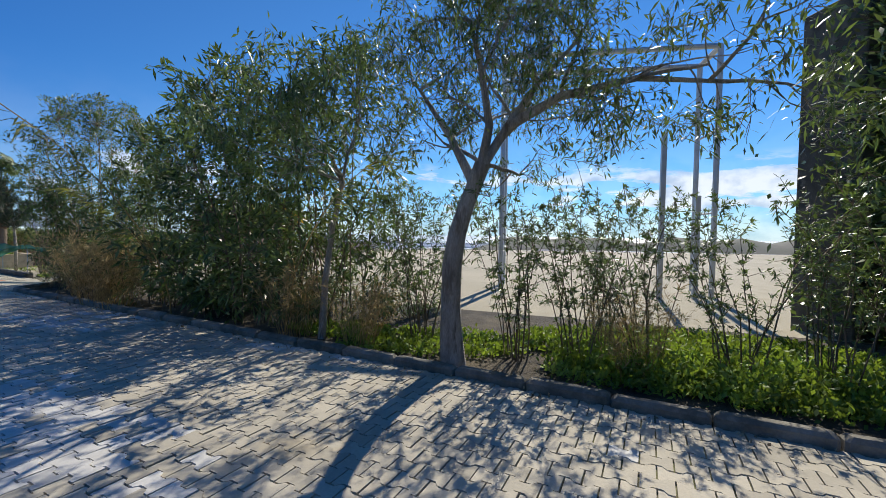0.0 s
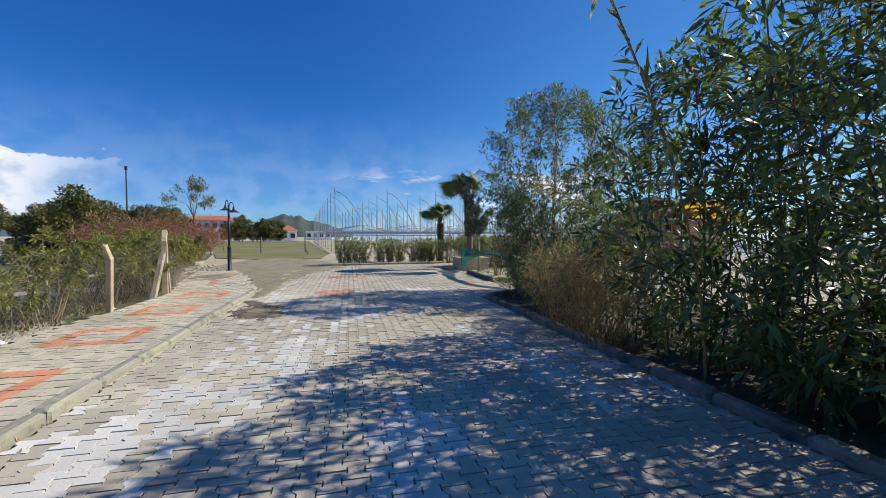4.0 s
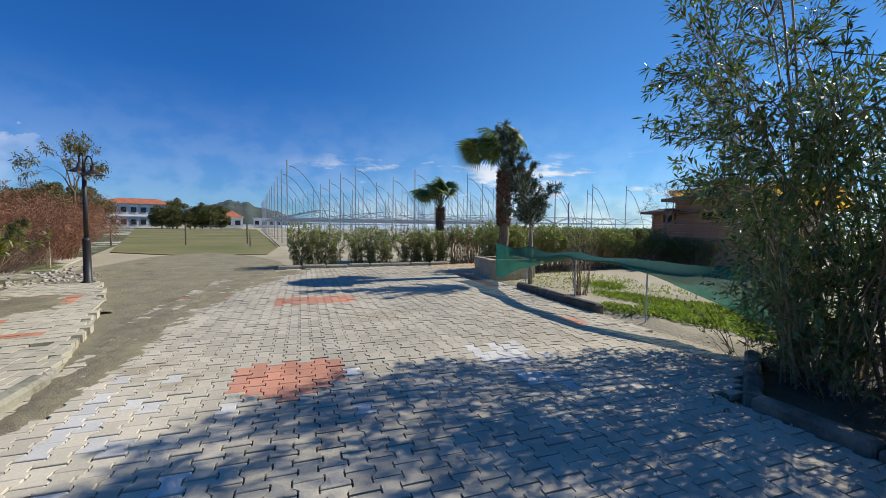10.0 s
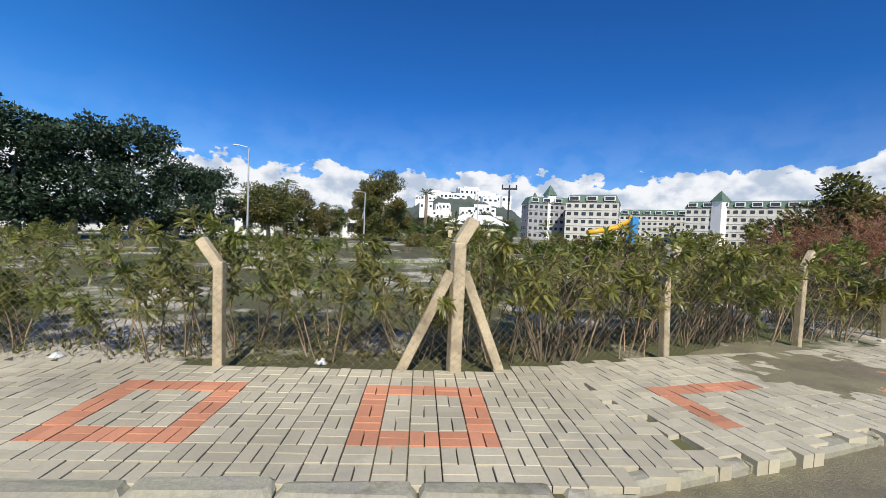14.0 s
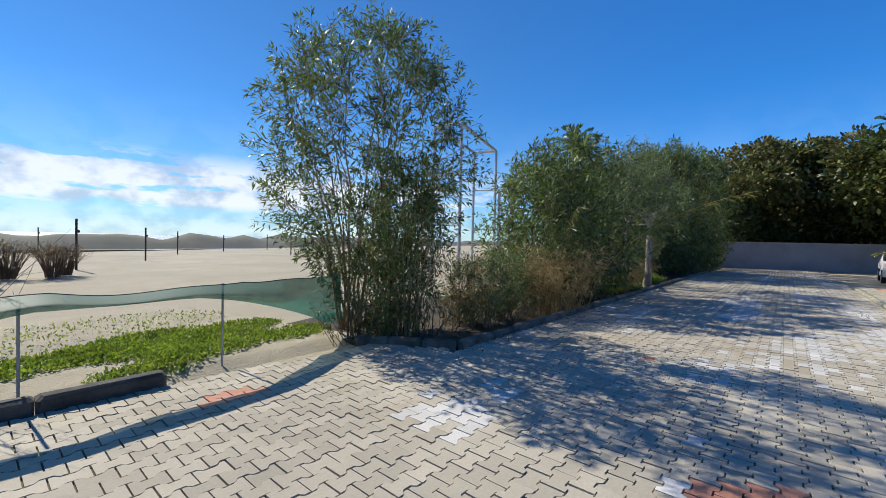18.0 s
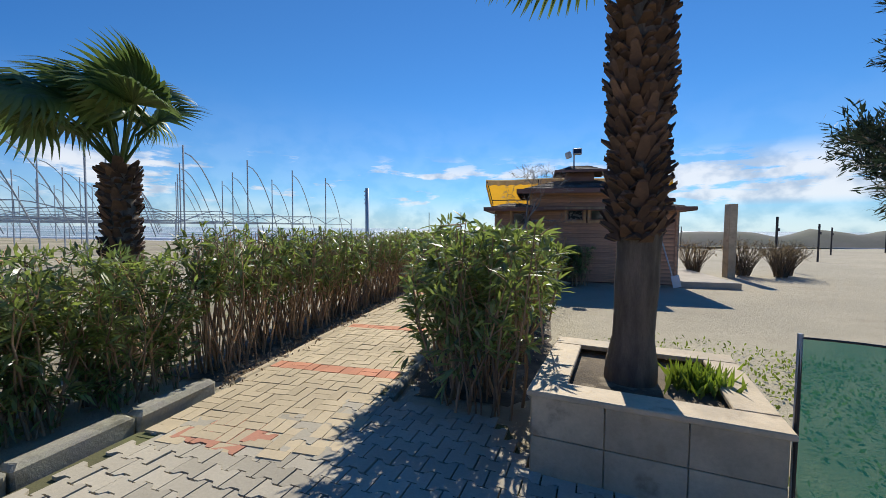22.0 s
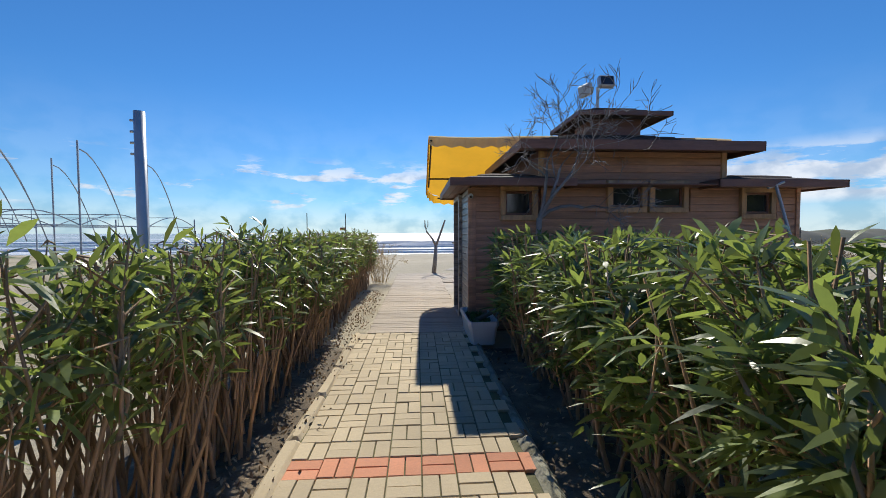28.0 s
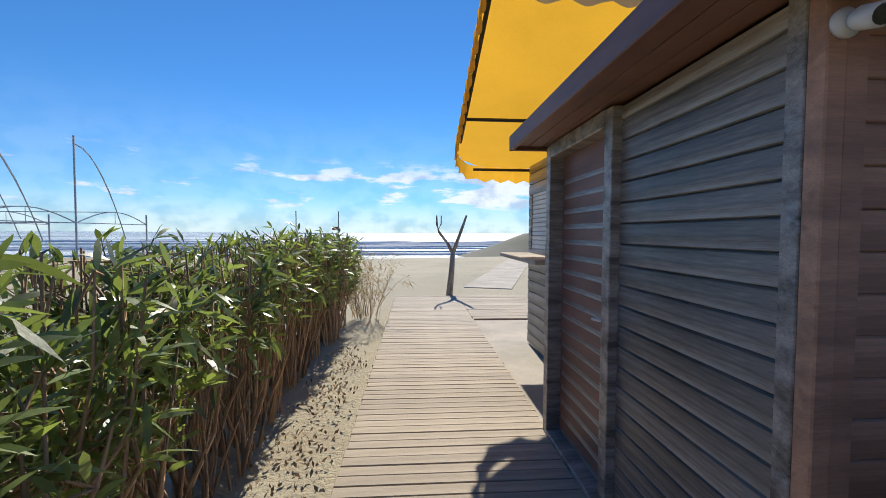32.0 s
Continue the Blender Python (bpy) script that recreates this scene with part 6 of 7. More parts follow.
# ---------- beach things ----------
wp = thing("white_pole", "tall pale painted steel pole behind the hedge", "pole", (-23.72, 21.75, 0))
part("pole", Shape().tube([(0, 0, -0.1), (0, 0, 2.62)], 0.05, 12), M_STEEL, wp, smooth=True)
for k in range(4):
    part("bolt", Shape().tube([(-0.05, 0, 2.2 + 0.11 * k), (-0.085, 0, 2.2 + 0.11 * k)], 0.012, 6), M_STEEL, wp)
VASE = [bush_meshes(295 + k, 1.35, 0.7, 120, 900, 0.06, 0.016, 0.6, 0.3, M_DRY, M_STEMG, False, stem_r=0.014) for k in range(2)]
cp = thing("concrete_pillar", "square weathered concrete pillar in the sand", "pillar", (-12.2, 24.9, 0))
part("pillar", Shape().box((0, 0, 1.15), (0.27, 0.27, 2.5), 0.1, 0.015), M_STONE, cp)
for x, y, sc in ((-13.0, 25.6, 0.95), (-11.5, 25.3, 1.0), (-10.5, 25.0, 0.95), (-9.9, 25.6, 0.9)):
    bush("bare_shrub", "clipped leafless shrub on the beach", "shrub", VASE[int(x) % 2], (x, y, 0), x, (sc, sc, sc * 0.95), "clipped shrubs by the hut")
for x, y, h in ((-8.5, 28.2, 2.1), (3, 40, 1.8), (10, 44, 1.6), (-1, 52, 1.9), (18, 47, 1.8), (-3.2, 33, 1.9), (9, 34, 2.0)):
    t = thing("beach_post", "weathered metal post standing in the sand", "post", (x, y, 0), group="posts on the beach")
    part("post", Shape().tube([(0, 0, -0.1), (0, 0, h)], 0.045, 8), M_IRON, t)
    part("bracket", Shape().box((0.04, 0, h * 0.75), (0.14, 0.04, 0.12), 0, 0.005), M_IRON, t)


def gantry():
    """Tall training frame of square steel posts with rungs."""
    t = thing("exercise_frame", "tall galvanised steel climbing frame on the sand", "climbing frame", (0, 0, 0))
    A, Bv, Cc, D = Vector((-1.2, 15.2, 0)), Vector((4.4, 15.4, 0)), Vector((4.4, 14.1, 0)), Vector((-1.2, 13.9, 0))
    for p in (A, Bv, Cc, D):
        part("post", Shape().tube([(p.x, p.y, -0.1), (p.x, p.y, 6.6)], 0.075, 8), M_STEEL, t)
    for p, q in ((A, Bv), (Bv, Cc), (Cc, D), (D, A)):
        part("beam", Shape().tube([(p.x, p.y, 6.58), (q.x, q.y, 6.58)], 0.075, 8), M_STEEL, t)
    for z in (2.2, 4.4):
        for p, q in ((Bv, Cc), (D, A)):
            part("rung", Shape().tube([(p.x, p.y, z), (q.x, q.y, z)], 0.03, 6), M_STEEL, t)
    for x in np.linspace(0.15, 0.85, 5):
        p = A.lerp(Bv, x)
        part("hook", Shape().tube([(p.x, p.y, 6.55), (p.x, p.y, 6.4)], 0.02, 6), M_IRON, t)
    for x, y, h in ((2.9, 13.4, 4.2), (3.8, 13.6, 2.6)):
        s = thing("steel_post", "square steel post beside the climbing frame", "post", (x, y, 0))
        part("post", Shape().box((0, 0, h / 2 - 0.1), (0.12, 0.12, h + 0.2), 0, 0.01), M_STEEL, s)


gantry()
dn = Shape()
NX, NY = 90, 8
for j in range(NY + 1):
    for i in range(NX + 1):
        x, v = -16 + i * 2.2, j / NY
        y = 58 + v * 11
        h = max(0, math.sin(math.pi * v)) * (1.7 + 1.1 * noise.noise((x * 0.09, 0.3, 1.0)) + 0.9 * noise.noise((x * 0.23, v * 2, 2.0))) * min(max((x + 12) / 10, 0.0), 1)
        dn.v.append((x, y, -1.3 + 1.1 * min(max((x + 14) / 16, 0), 1) + h))
dn.f = [(j * (NX + 1) + i, j * (NX + 1) + i + 1, (j + 1) * (NX + 1) + i + 1, (j + 1) * (NX + 1) + i) for j in range(NY) for i in range(NX)]
structure("ground_dunes", dn, M_DUNE, "low dark sand dunes along the shore", "dunes", True)
pier = thing("jetty", "small white wooden jetty platform at the sea edge", "jetty", (-26.1, 75, -0.35))
part("deck", Shape().box((0, 0, 0.55), (5.4, 3, 0.25), 0, 0.02), M_WHITE, pier)
for x in (-2.4, -0.8, 0.8, 2.4):
    part("pile", Shape().tube([(x, -1.2, -0.5), (x, -1.2, 1.7)], 0.12, 6), M_WHITE, pier)
for z in (1.2, 1.65):
    part("rail", Shape().tube([(-2.5, -1.2, z), (2.5, -1.2, z)], 0.07, 6), M_WHITE, pier)
part("mast", Shape().tube([(-2.5, -1.2, 0.5), (-2.5, -1.2, 4.4)], 0.06, 6), M_IRON, pier)
part("mast", Shape().tube([(2.5, -1.2, 0.5), (2.5, -1.2, 4.4)], 0.06, 6), M_IRON, pier)
part("flag", Shape().box((2.1, -1.2, 2.3), (0.7, 0.03, 0.4), 0, 0.005), M_REDROOF, pier, "faded red flag")


def reed_plume(at, a, length, reach, seed):
    """A single arching reed stalk with blades along one side."""
    rng = np.random.default_rng(seed)
    t = thing("reed_stalk", "arching pale reed stalk with feathery blades", "reed", at)
    d = np.array([math.cos(a), math.sin(a), 0])
    pts = [np.array([0, 0, 0]) + d * reach * u ** 1.7 + np.array([0, 0, length * (0.95 * u - 0.2 * u ** 3)]) for u in np.linspace(0, 1, 12)]
    part("stalk", Shape().tube(pts, [0.012 * (1 - 0.8 * k / 11) + 0.002 for k in range(12)], 5), M_DRY, t)
    u = rng.uniform(0.5, 1, 110)
    b = np.outer(u ** 1.7, d) * reach + np.outer(0.95 * u - 0.2 * u ** 3, [0, 0, length])
    w = d * 1.0 + np.array([0, 0, -0.1]) + rng.normal(size=(110, 3)) * 0.3
    part("blade_tuft", tri_mesh("blade_tuft", *leaf_arrays(b, w, rng.uniform(0.16, 0.36, 110), 0.024, rng, 0.2, False), M_OLEY), None, t, kind="stuff")


for k, (x, y, turn, ln, reach) in enumerate(((-6.6, 8.07, -70, 3.8, 3.8), (-7.4, 8.7, 200, 3.0, 1.65), (-4.0, 7.5, -20, 3.2, 1.76))):
    reed_plume((x, y, 0), radians(turn), ln, reach, 5 + k)


# ---------- beach hut ----------
def board_wall(parent, a, b, z0, z1, openings, mat, pitch=0.135, name="board", out=1):
    """Overlapping boards from a to b (outside on the right hand), cut round openings (u0, u1, z0, z1)."""
    d = b - a
    L = d.length
    rz = math.atan2(d.y, d.x)
    z = z0
    while z < z1 - 0.01:
        h = min(pitch, z1 - z)
        cuts = [(0.0, L)]
        for u0, u1, w0, w1 in openings:
            if z + h * 0.5 > w0 and z + h * 0.5 < w1:
                cuts = [c for s0, s1 in cuts for c in ((s0, min(s1, u0)), (max(s0, u1), s1)) if c[1] - c[0] > 0.02]
        for s0, s1 in cuts:
            s = Shape()
            w = s1 - s0
            prof = [(-0.02, 0), (-0.0265, 0.004), (-0.0275, h * 0.5), (-0.0265, h - 0.006), (-0.02, h - 0.001), (0.0, h), (0.0, 0)] if mat is M_WOOD else [(-0.014, 0), (-0.028, 0.005), (-0.03, h * 0.4), (-0.027, h - 0.008), (-0.015, h - 0.001), (0.0, h + 0.003), (0.0, 0)]
            n = len(prof)
            s.add([(x, y, q) for x in (-w / 2, w / 2) for y, q in prof], [tuple(range(n - 1, -1, -1)), tuple(range(n, 2 * n))] + [(i, (i + 1) % n, n + (i + 1) % n, n + i) for i in range(n)])
            ob = part(name, s, mat, parent)
            c = a + d * ((s0 + s1) / 2 / L)
            ob.location, ob.rotation_euler = (c.x, c.y, z), (0, 0, rz)
        z += pitch


def window(parent, at, rz, w, h):
    """A small square window: broad frame, sash, dark pane."""
    wd = part("window", Shape().box((0, 0.02, 0), (w, 0.03, h), 0, 0.003), M_TRIM, parent, "small square wooden window")
    wd.location, wd.rotation_euler = at, (0, 0, rz)
    f = 0.075
    for x, z, lx, lz in ((0, h / 2 - f / 2, w, f), (0, -h / 2 + f / 2, w, f), (-w / 2 + f / 2, 0, f, h - 2 * f), (w / 2 - f / 2, 0, f, h - 2 * f)):
        part("frame", Shape().box((x, -0.035, z), (lx, 0.08, lz), 0, 0.006), M_TRIM, wd)
    for x, z, lx, lz in ((0, h / 2 - f - 0.02, w - 2 * f, 0.03), (0, -h / 2 + f + 0.02, w - 2 * f, 0.03), (-w / 2 + f + 0.015, 0, 0.03, h - 2 * f - 0.06), (w / 2 - f - 0.015, 0, 0.03, h - 2 * f - 0.06)):
        part("sash", Shape().box((x, -0.012, z), (lx, 0.03, lz), 0, 0.004), M_FASCIA, wd)
    part("pane", Shape().box((0, -0.003, 0), (w - 2 * f - 0.06, 0.008, h - 2 * f - 0.06)), M_GLASS, wd)
    return wd


def hip_roof(parent, x0, x1, y0, y1, z, rise, inset, fascia=0.13, rows=5):
    """Hipped roof in hut coordinates with fascia boards and rows of shingles."""
    t = 0.0
    top = [(x0 + inset, y0 + inset), (x1 - inset, y0 + inset), (x1 - inset, y1 - inset), (x0 + inset, y1 - inset)]
    low = [(x0, y0), (x1, y0), (x1, y1), (x0, y1)]
    s = Shape()
    s.add([hut(*p, z + 0.02) for p in low] + [hut(*p, z + rise) for p in top], [(3, 2, 1, 0), (4, 5, 6, 7), (0, 1, 5, 4), (1, 2, 6, 5), (2, 3, 7, 6), (3, 0, 4, 7)])
    rf = part("roof", s, M_SHINGLE, parent, "dark brown shingle roof")
    for i in range(4):
        p, q = hut(*low[i], z + 0.02), hut(*low[(i + 1) % 4], z + 0.02)
        d = q - p
        part("fascia", Shape().box((p + q) / 2 + Vector((0, 0, -fascia / 2 + 0.045)), (d.length + 0.03, 0.03, fascia), math.atan2(d.y, d.x), 0.004), M_FASCIA, rf)
    # shingle courses
    for i in range(4):
        for r in range(rows):
            u0, u1 = r / rows, (r + 1) / rows
            la, lb = Vector(hut(*low[i], z + 0.02)), Vector(hut(*low[(i + 1) % 4], z + 0.02))
            ta, tb = Vector(hut(*top[i], z + rise)), Vector(hut(*top[(i + 1) % 4], z + rise))
            a0, b0, a1, b1 = la.lerp(ta, u0), lb.lerp(tb, u0), la.lerp(ta, u1), lb.lerp(tb, u1)
            up = Vector((0, 0, 0.022))
            sh = Shape()
            n = max(2, int((b0 - a0).length / 0.24))
            for k in range(n):
                f0, f1 = k / n + 0.004, (k + 1) / n - 0.004
                v = [a0.lerp(b0, f0) + up, a0.lerp(b0, f1) + up, a1.lerp(b1, f1) + up * 0.3, a1.lerp(b1, f0) + up * 0.3]
                lo = [p - up * 0.9 for p in v]
                sh.add(v + lo, [(0, 1, 2, 3), (0, 4, 5, 1), (1, 5, 6, 2), (3, 2, 6, 7), (0, 3, 7, 4)])
            part("shingle_course", sh, M_SHINGLE, rf)
    return rf


def soffit(parent, x0, x1, y0, y1, z, along_x):
    k = int(((y1 - y0) if along_x else (x1 - x0)) / 0.09)
    for i in range(max(k, 1)):
        f0, f1 = i / max(k, 1), (i + 0.94) / max(k, 1)
        if along_x:
            c, sz = hut((x0 + x1) / 2, y0 + (y1 - y0) * (f0 + f1) / 2, z), (x1 - x0, (y1 - y0) * (f1 - f0), 0.015)
        else:
            c, sz = hut(x0 + (x1 - x0) * (f0 + f1) / 2, (y0 + y1) / 2, z), ((x1 - x0) * (f1 - f0), y1 - y0, 0.015)
        part("soffit_board", Shape().box(c, sz, HUT_A, 0.002), M_FASCIA, parent)


def build_hut():
    t = thing("beach_hut", "dark-stained wooden beach kiosk with stepped shingle roofs", "beach hut", (0, 0, 0))
    # solid cores behind the boards
    for x0, x1, y0, y1, h in ((0.02, 4.88, 0.02, 1.83, 2.06), (0.97, 3.70, 0.02, 2.2, 2.58), (0.52, 4.1, 1.6, 4.18, 2.3)):
        core = Shape().box(hut((x0 + x1) / 2, (y0 + y1) / 2, h / 2), (x1 - x0, y1 - y0, h), HUT_A, 0.002)
        part("wall_core", core, M_FASCIA, t)
    # near wall
    wins = [(0.41, 0.94, 1.58, 2.07), (1.95, 2.53, 1.69, 2.15), (2.57, 3.15, 1.69, 2.15), (3.95, 4.48, 1.6, 2.06)]
    board_wall(t, hut(0.06, 0), hut(4.84, 0), 0.03, 2.05, wins, M_WOOD, 0.105)
    board_wall(t, hut(1.0, 0), hut(3.68, 0), 2.06, 2.56, [], M_WOOD, 0.105)
    for u0, u1, z0, z1 in wins:
        c = hut((u0 + u1) / 2, -0.012, (z0 + z1) / 2)
        window(t, c, HUT_A, u1 - u0, z1 - z0)
    # side wall by the walkway, with its door
    board_wall(t, hut(0, 1.85), hut(0, 0.06), 0.03, 2.04, [(0.02, 0.93, -1, 1.99)], M_WOODG, 0.097)
    door = part("door", Shape().box((0, 0, 0.96), (0.80, 0.04, 1.86), 0, 0.004), M_WOODG, t, "plank door with horizontal boards")
    door.location, door.rotation_euler = hut(0.05, 1.39), (0, 0, HUT_A - math.pi / 2)
    for k in range(18):
        pl = Shape()
        pl.add([(x, y, z) for x in (-0.36, 0.36) for y, z in ((-0.02, 0), (-0.034, 0.008), (-0.022, 0.097), (-0.02, 0.097))], [(0, 1, 2, 3), (7, 6, 5, 4), (0, 4, 5, 1), (1, 5, 6, 2), (2, 6, 7, 3), (3, 7, 4, 0)])
        pb = part("panel", pl, M_WOODG, door)
        pb.location = (0, 0, 0.06 + k * 0.1)
    hd = part("handle", Shape().tube([(0.3, -0.03, 0.98), (0.3, -0.07, 0.98), (0.2, -0.075, 0.97)], 0.009, 6), M_STEEL, door, "small metal lever")
    for y, lx in ((0.95, 0.08), (1.82, 0.08)):
        part("door_frame", Shape().box(hut(-0.025, y, 1.02), (0.1, lx, 2.04), HUT_A, 0.006), M_WOODG, t)
    part("door_frame", Shape().box(hut(-0.025, 1.385, 2.0), (0.1, 0.79, 0.09), HUT_A, 0.006), M_WOODG, t)
    part("threshold", Shape().box(hut(-0.02, 1.385, 0.035), (0.12, 0.79, 0.05), HUT_A, 0.006), M_WOODG, t)
    for x, y in ((0.0, 0.0), (4.9, 0.0)):
        part("corner_board", Shape().box(hut(x + (0.04 if x < 1 else -0.04), -0.03, 1.05), (0.06, 0.035, 2.02), HUT_A, 0.005), M_WOOD, t)
        part("corner_board", Shape().box(hut(x + (-0.022 if x < 1 else 0.022), 0.034, 1.05), (0.03, 0.055, 2.02), HUT_A, 0.005), M_WOODG, t)
    board_wall(t, hut(4.9, 0.06), hut(4.9, 1.85), 0.03, 2.04, [], M_WOOD)
    part("corner_post", Shape().box(hut(-0.014, -0.024, 1.04), (0.052, 0.052, 2.0), HUT_A, 0.006), M_WOOD, t)
    part("corner_board", Shape().box(hut(1.0, -0.03, 2.31), (0.08, 0.035, 0.5), HUT_A, 0.005), M_TRIM, t)
    part("corner_board", Shape().box(hut(3.7, -0.03, 2.31), (0.08, 0.035, 0.5), HUT_A, 0.005), M_TRIM, t)
    # sea-side counter room
    board_wall(t, hut(0.5, 4.2), hut(0.5, 1.9), 0.03, 2.3, [(0.12, 1.5, 1.2, 1.95)], M_WOODG)
    sh = Shape()
    for k in range(14):
        sh.box(hut(0.49, 3.39, 1.225 + k * 0.053), (0.02, 1.36, 0.05), HUT_A, 0.006)
    part("shutter", sh, M_STEEL, t, "closed grey roller shutter")
    part("counter", Shape().box(hut(0.3, 3.4, 1.17), (0.42, 1.5, 0.045), HUT_A, 0.006), M_CONC, t, "pale wooden counter shelf")
    # roofs
    hip_roof(t, -0.31, 1.35, -0.42, 1.92, 2.065, 0.2, 0.62, 0.105, 3)
    hip_roof(t, 3.35, 5.2, -0.42, 2.05, 2.065, 0.2, 0.62, 0.105, 3)
    hip_roof(t, 0.62, 3.97, -0.42, 2.4, 2.575, 0.4, 1.15, 0.13, 6)
    soffit(t, -0.29, 0.0, -0.4, 1.9, 2.06, False)
    soffit(t, 0.0, 4.9, -0.4, 0.0, 2.06, True)
    soffit(t, 4.9, 5.18, -0.4, 2.0, 2.06, False)
    soffit(t, 0.64, 3.95, -0.4, 0.0, 2.575, True)
    part("cupola", Shape().box(hut(2.4, 0.95, 3.04), (0.8, 0.7, 0.38), HUT_A, 0.01), M_FASCIA, t)
    hip_roof(t, 1.68, 3.12, 0.3, 1.6, 3.18, 0.24, 0.48, 0.07, 4)
    # flood lamps
    mast = part("mast", Shape().tube([hut(2.25, 0.95, 3.35), hut(2.25, 0.95, 3.82)], 0.025, 8), M_STEEL, t)
    for dx, dy, rz in ((0.08, -0.12, HUT_A), (-0.16, 0.12, HUT_A + 1.9)):
        fl = part("floodlight", Shape().box((0, 0, 0), (0.26, 0.1, 0.2), 0, 0.02), M_STEEL, t, "weathered square floodlight")
        fl.location, fl.rotation_euler = hut(2.25 + dx, 0.95 + dy, 3.86 if dx > 0 else 3.8), (radians(-14), 0, rz)
        part("glass", Shape().box((0, -0.052, 0), (0.21, 0.01, 0.15), 0, 0.003), M_DGLASS, fl)
    # security camera on the corner
    cm = part("security_camera", Shape().lathe([(0.0, 0.0), (0.045, 0.0), (0.045, 0.015), (0.018, 0.03)], n=16), M_PLASTIC, t, "white bullet security camera", smooth=True)
    cm.location, cm.rotation_euler, cm.scale = hut(-0.005, -0.05, 1.925), (radians(90), 0, HUT_A), (0.78, 0.78, 0.78)
    c0, c1 = Vector((0, 0.0, 0.03)), Vector((-0.012, -0.03, 0.115))
    part("barrel", Shape().tube([c0, c0.lerp(c1, 0.3), c1], [0.022, 0.034, 0.034], 14), M_PLASTIC, cm, smooth=True)
    part("lens", Shape().tube([c1, c1 + (c1 - c0).normalized() * 0.004], [0.027, 0.027], 14), M_BLACK, cm)


build_hut()


def awning():
    """A sloping canvas with rounded front corners and scalloped edges on a tube frame."""
    t = thing("awning", "faded yellow canvas awning over the kiosk counter", "awning", (0, 0, 0))
    x0, x1, y0, z0, y1, z1 = -0.54, 5.25, 1.75, 3.16, 4.25, 2.3
    n, m = 24, 16

    def inset(v):
        return 0.34 * (1 - math.sqrt(max(1 - (max(v - 0.72, 0) / 0.28) ** 2, 0)))

    def place(u, v, sag=1.0):
        a, b = x0 + inset(v), x1 - inset(v)
        drop = sag * (-0.05 * math.sin(math.pi * v) - 0.02 * math.sin(u * math.pi * 4))
        return hut(a + (b - a) * u, y0 + (y1 - y0) * v, z0 + (z1 - z0) * v + drop)

    vs = [place(i / n, j / m) for j in range(m + 1) for i in range(n + 1)]
    fs = [(j * (n + 1) + i, j * (n + 1) + i + 1, (j + 1) * (n + 1) + i + 1, (j + 1) * (n + 1) + i) for j in range(m) for i in range(n)]
    part("canvas", Shape().add(vs, fs), M_AWN, t, smooth=True)

    def frill(name, line, drop, mat):
        vs, k = [], len(line) - 1
        for i, p in enumerate(line):
            w = 0.02 * math.sin(i * 1.05)
            e = drop * (0.8 + 0.2 * abs(math.sin(math.pi * i / 6)))
            out = HX * w + HY * w
            vs += [p + out * 0.4, p + out + Vector((0, 0, -e))]
        part(name, Shape().add(vs, [(2 * i, 2 * i + 1, 2 * i + 3, 2 * i + 2) for i in range(k)]), mat, t, smooth=True)

    for u in (0.0, 1.0):
        frill("side_valance", [place(u, i / 90) for i in range(91)], 0.2, M_AWN)
    frill("front_valance", [place(i / 150, 1.0) for i in range(151)], 0.2, M_AWN)
    frill("back_valance", [place(i / 120, 0.0) + Vector((0, 0, 0.02)) for i in range(121)], 0.2, M_AWNW)
    for x in (x0 + 0.05, x1 - 0.05):
        part("arm", Shape().tube([hut(x, y0, z0 - 0.07), hut(x, y0 + (y1 - y0) * 0.74, z0 + (z1 - z0) * 0.74 - 0.07)], 0.018, 8), M_IRON, t)
    for v in (0.55, 0.985):
        p, q = place(0.01, v), place(0.99, v)
        part("bar", Shape().tube([p + Vector((0, 0, -0.06)), q + Vector((0, 0, -0.06))], 0.018, 8), M_IRON, t)
    part("support", Shape().tube([hut(1.2, 1.8, 2.75), hut(1.2, 1.75, 3.14)], 0.02, 6), M_IRON, t)
    part("support", Shape().tube([hut(3.4, 1.8, 2.75), hut(3.4, 1.75, 3.14)], 0.02, 6), M_IRON, t)


awning()


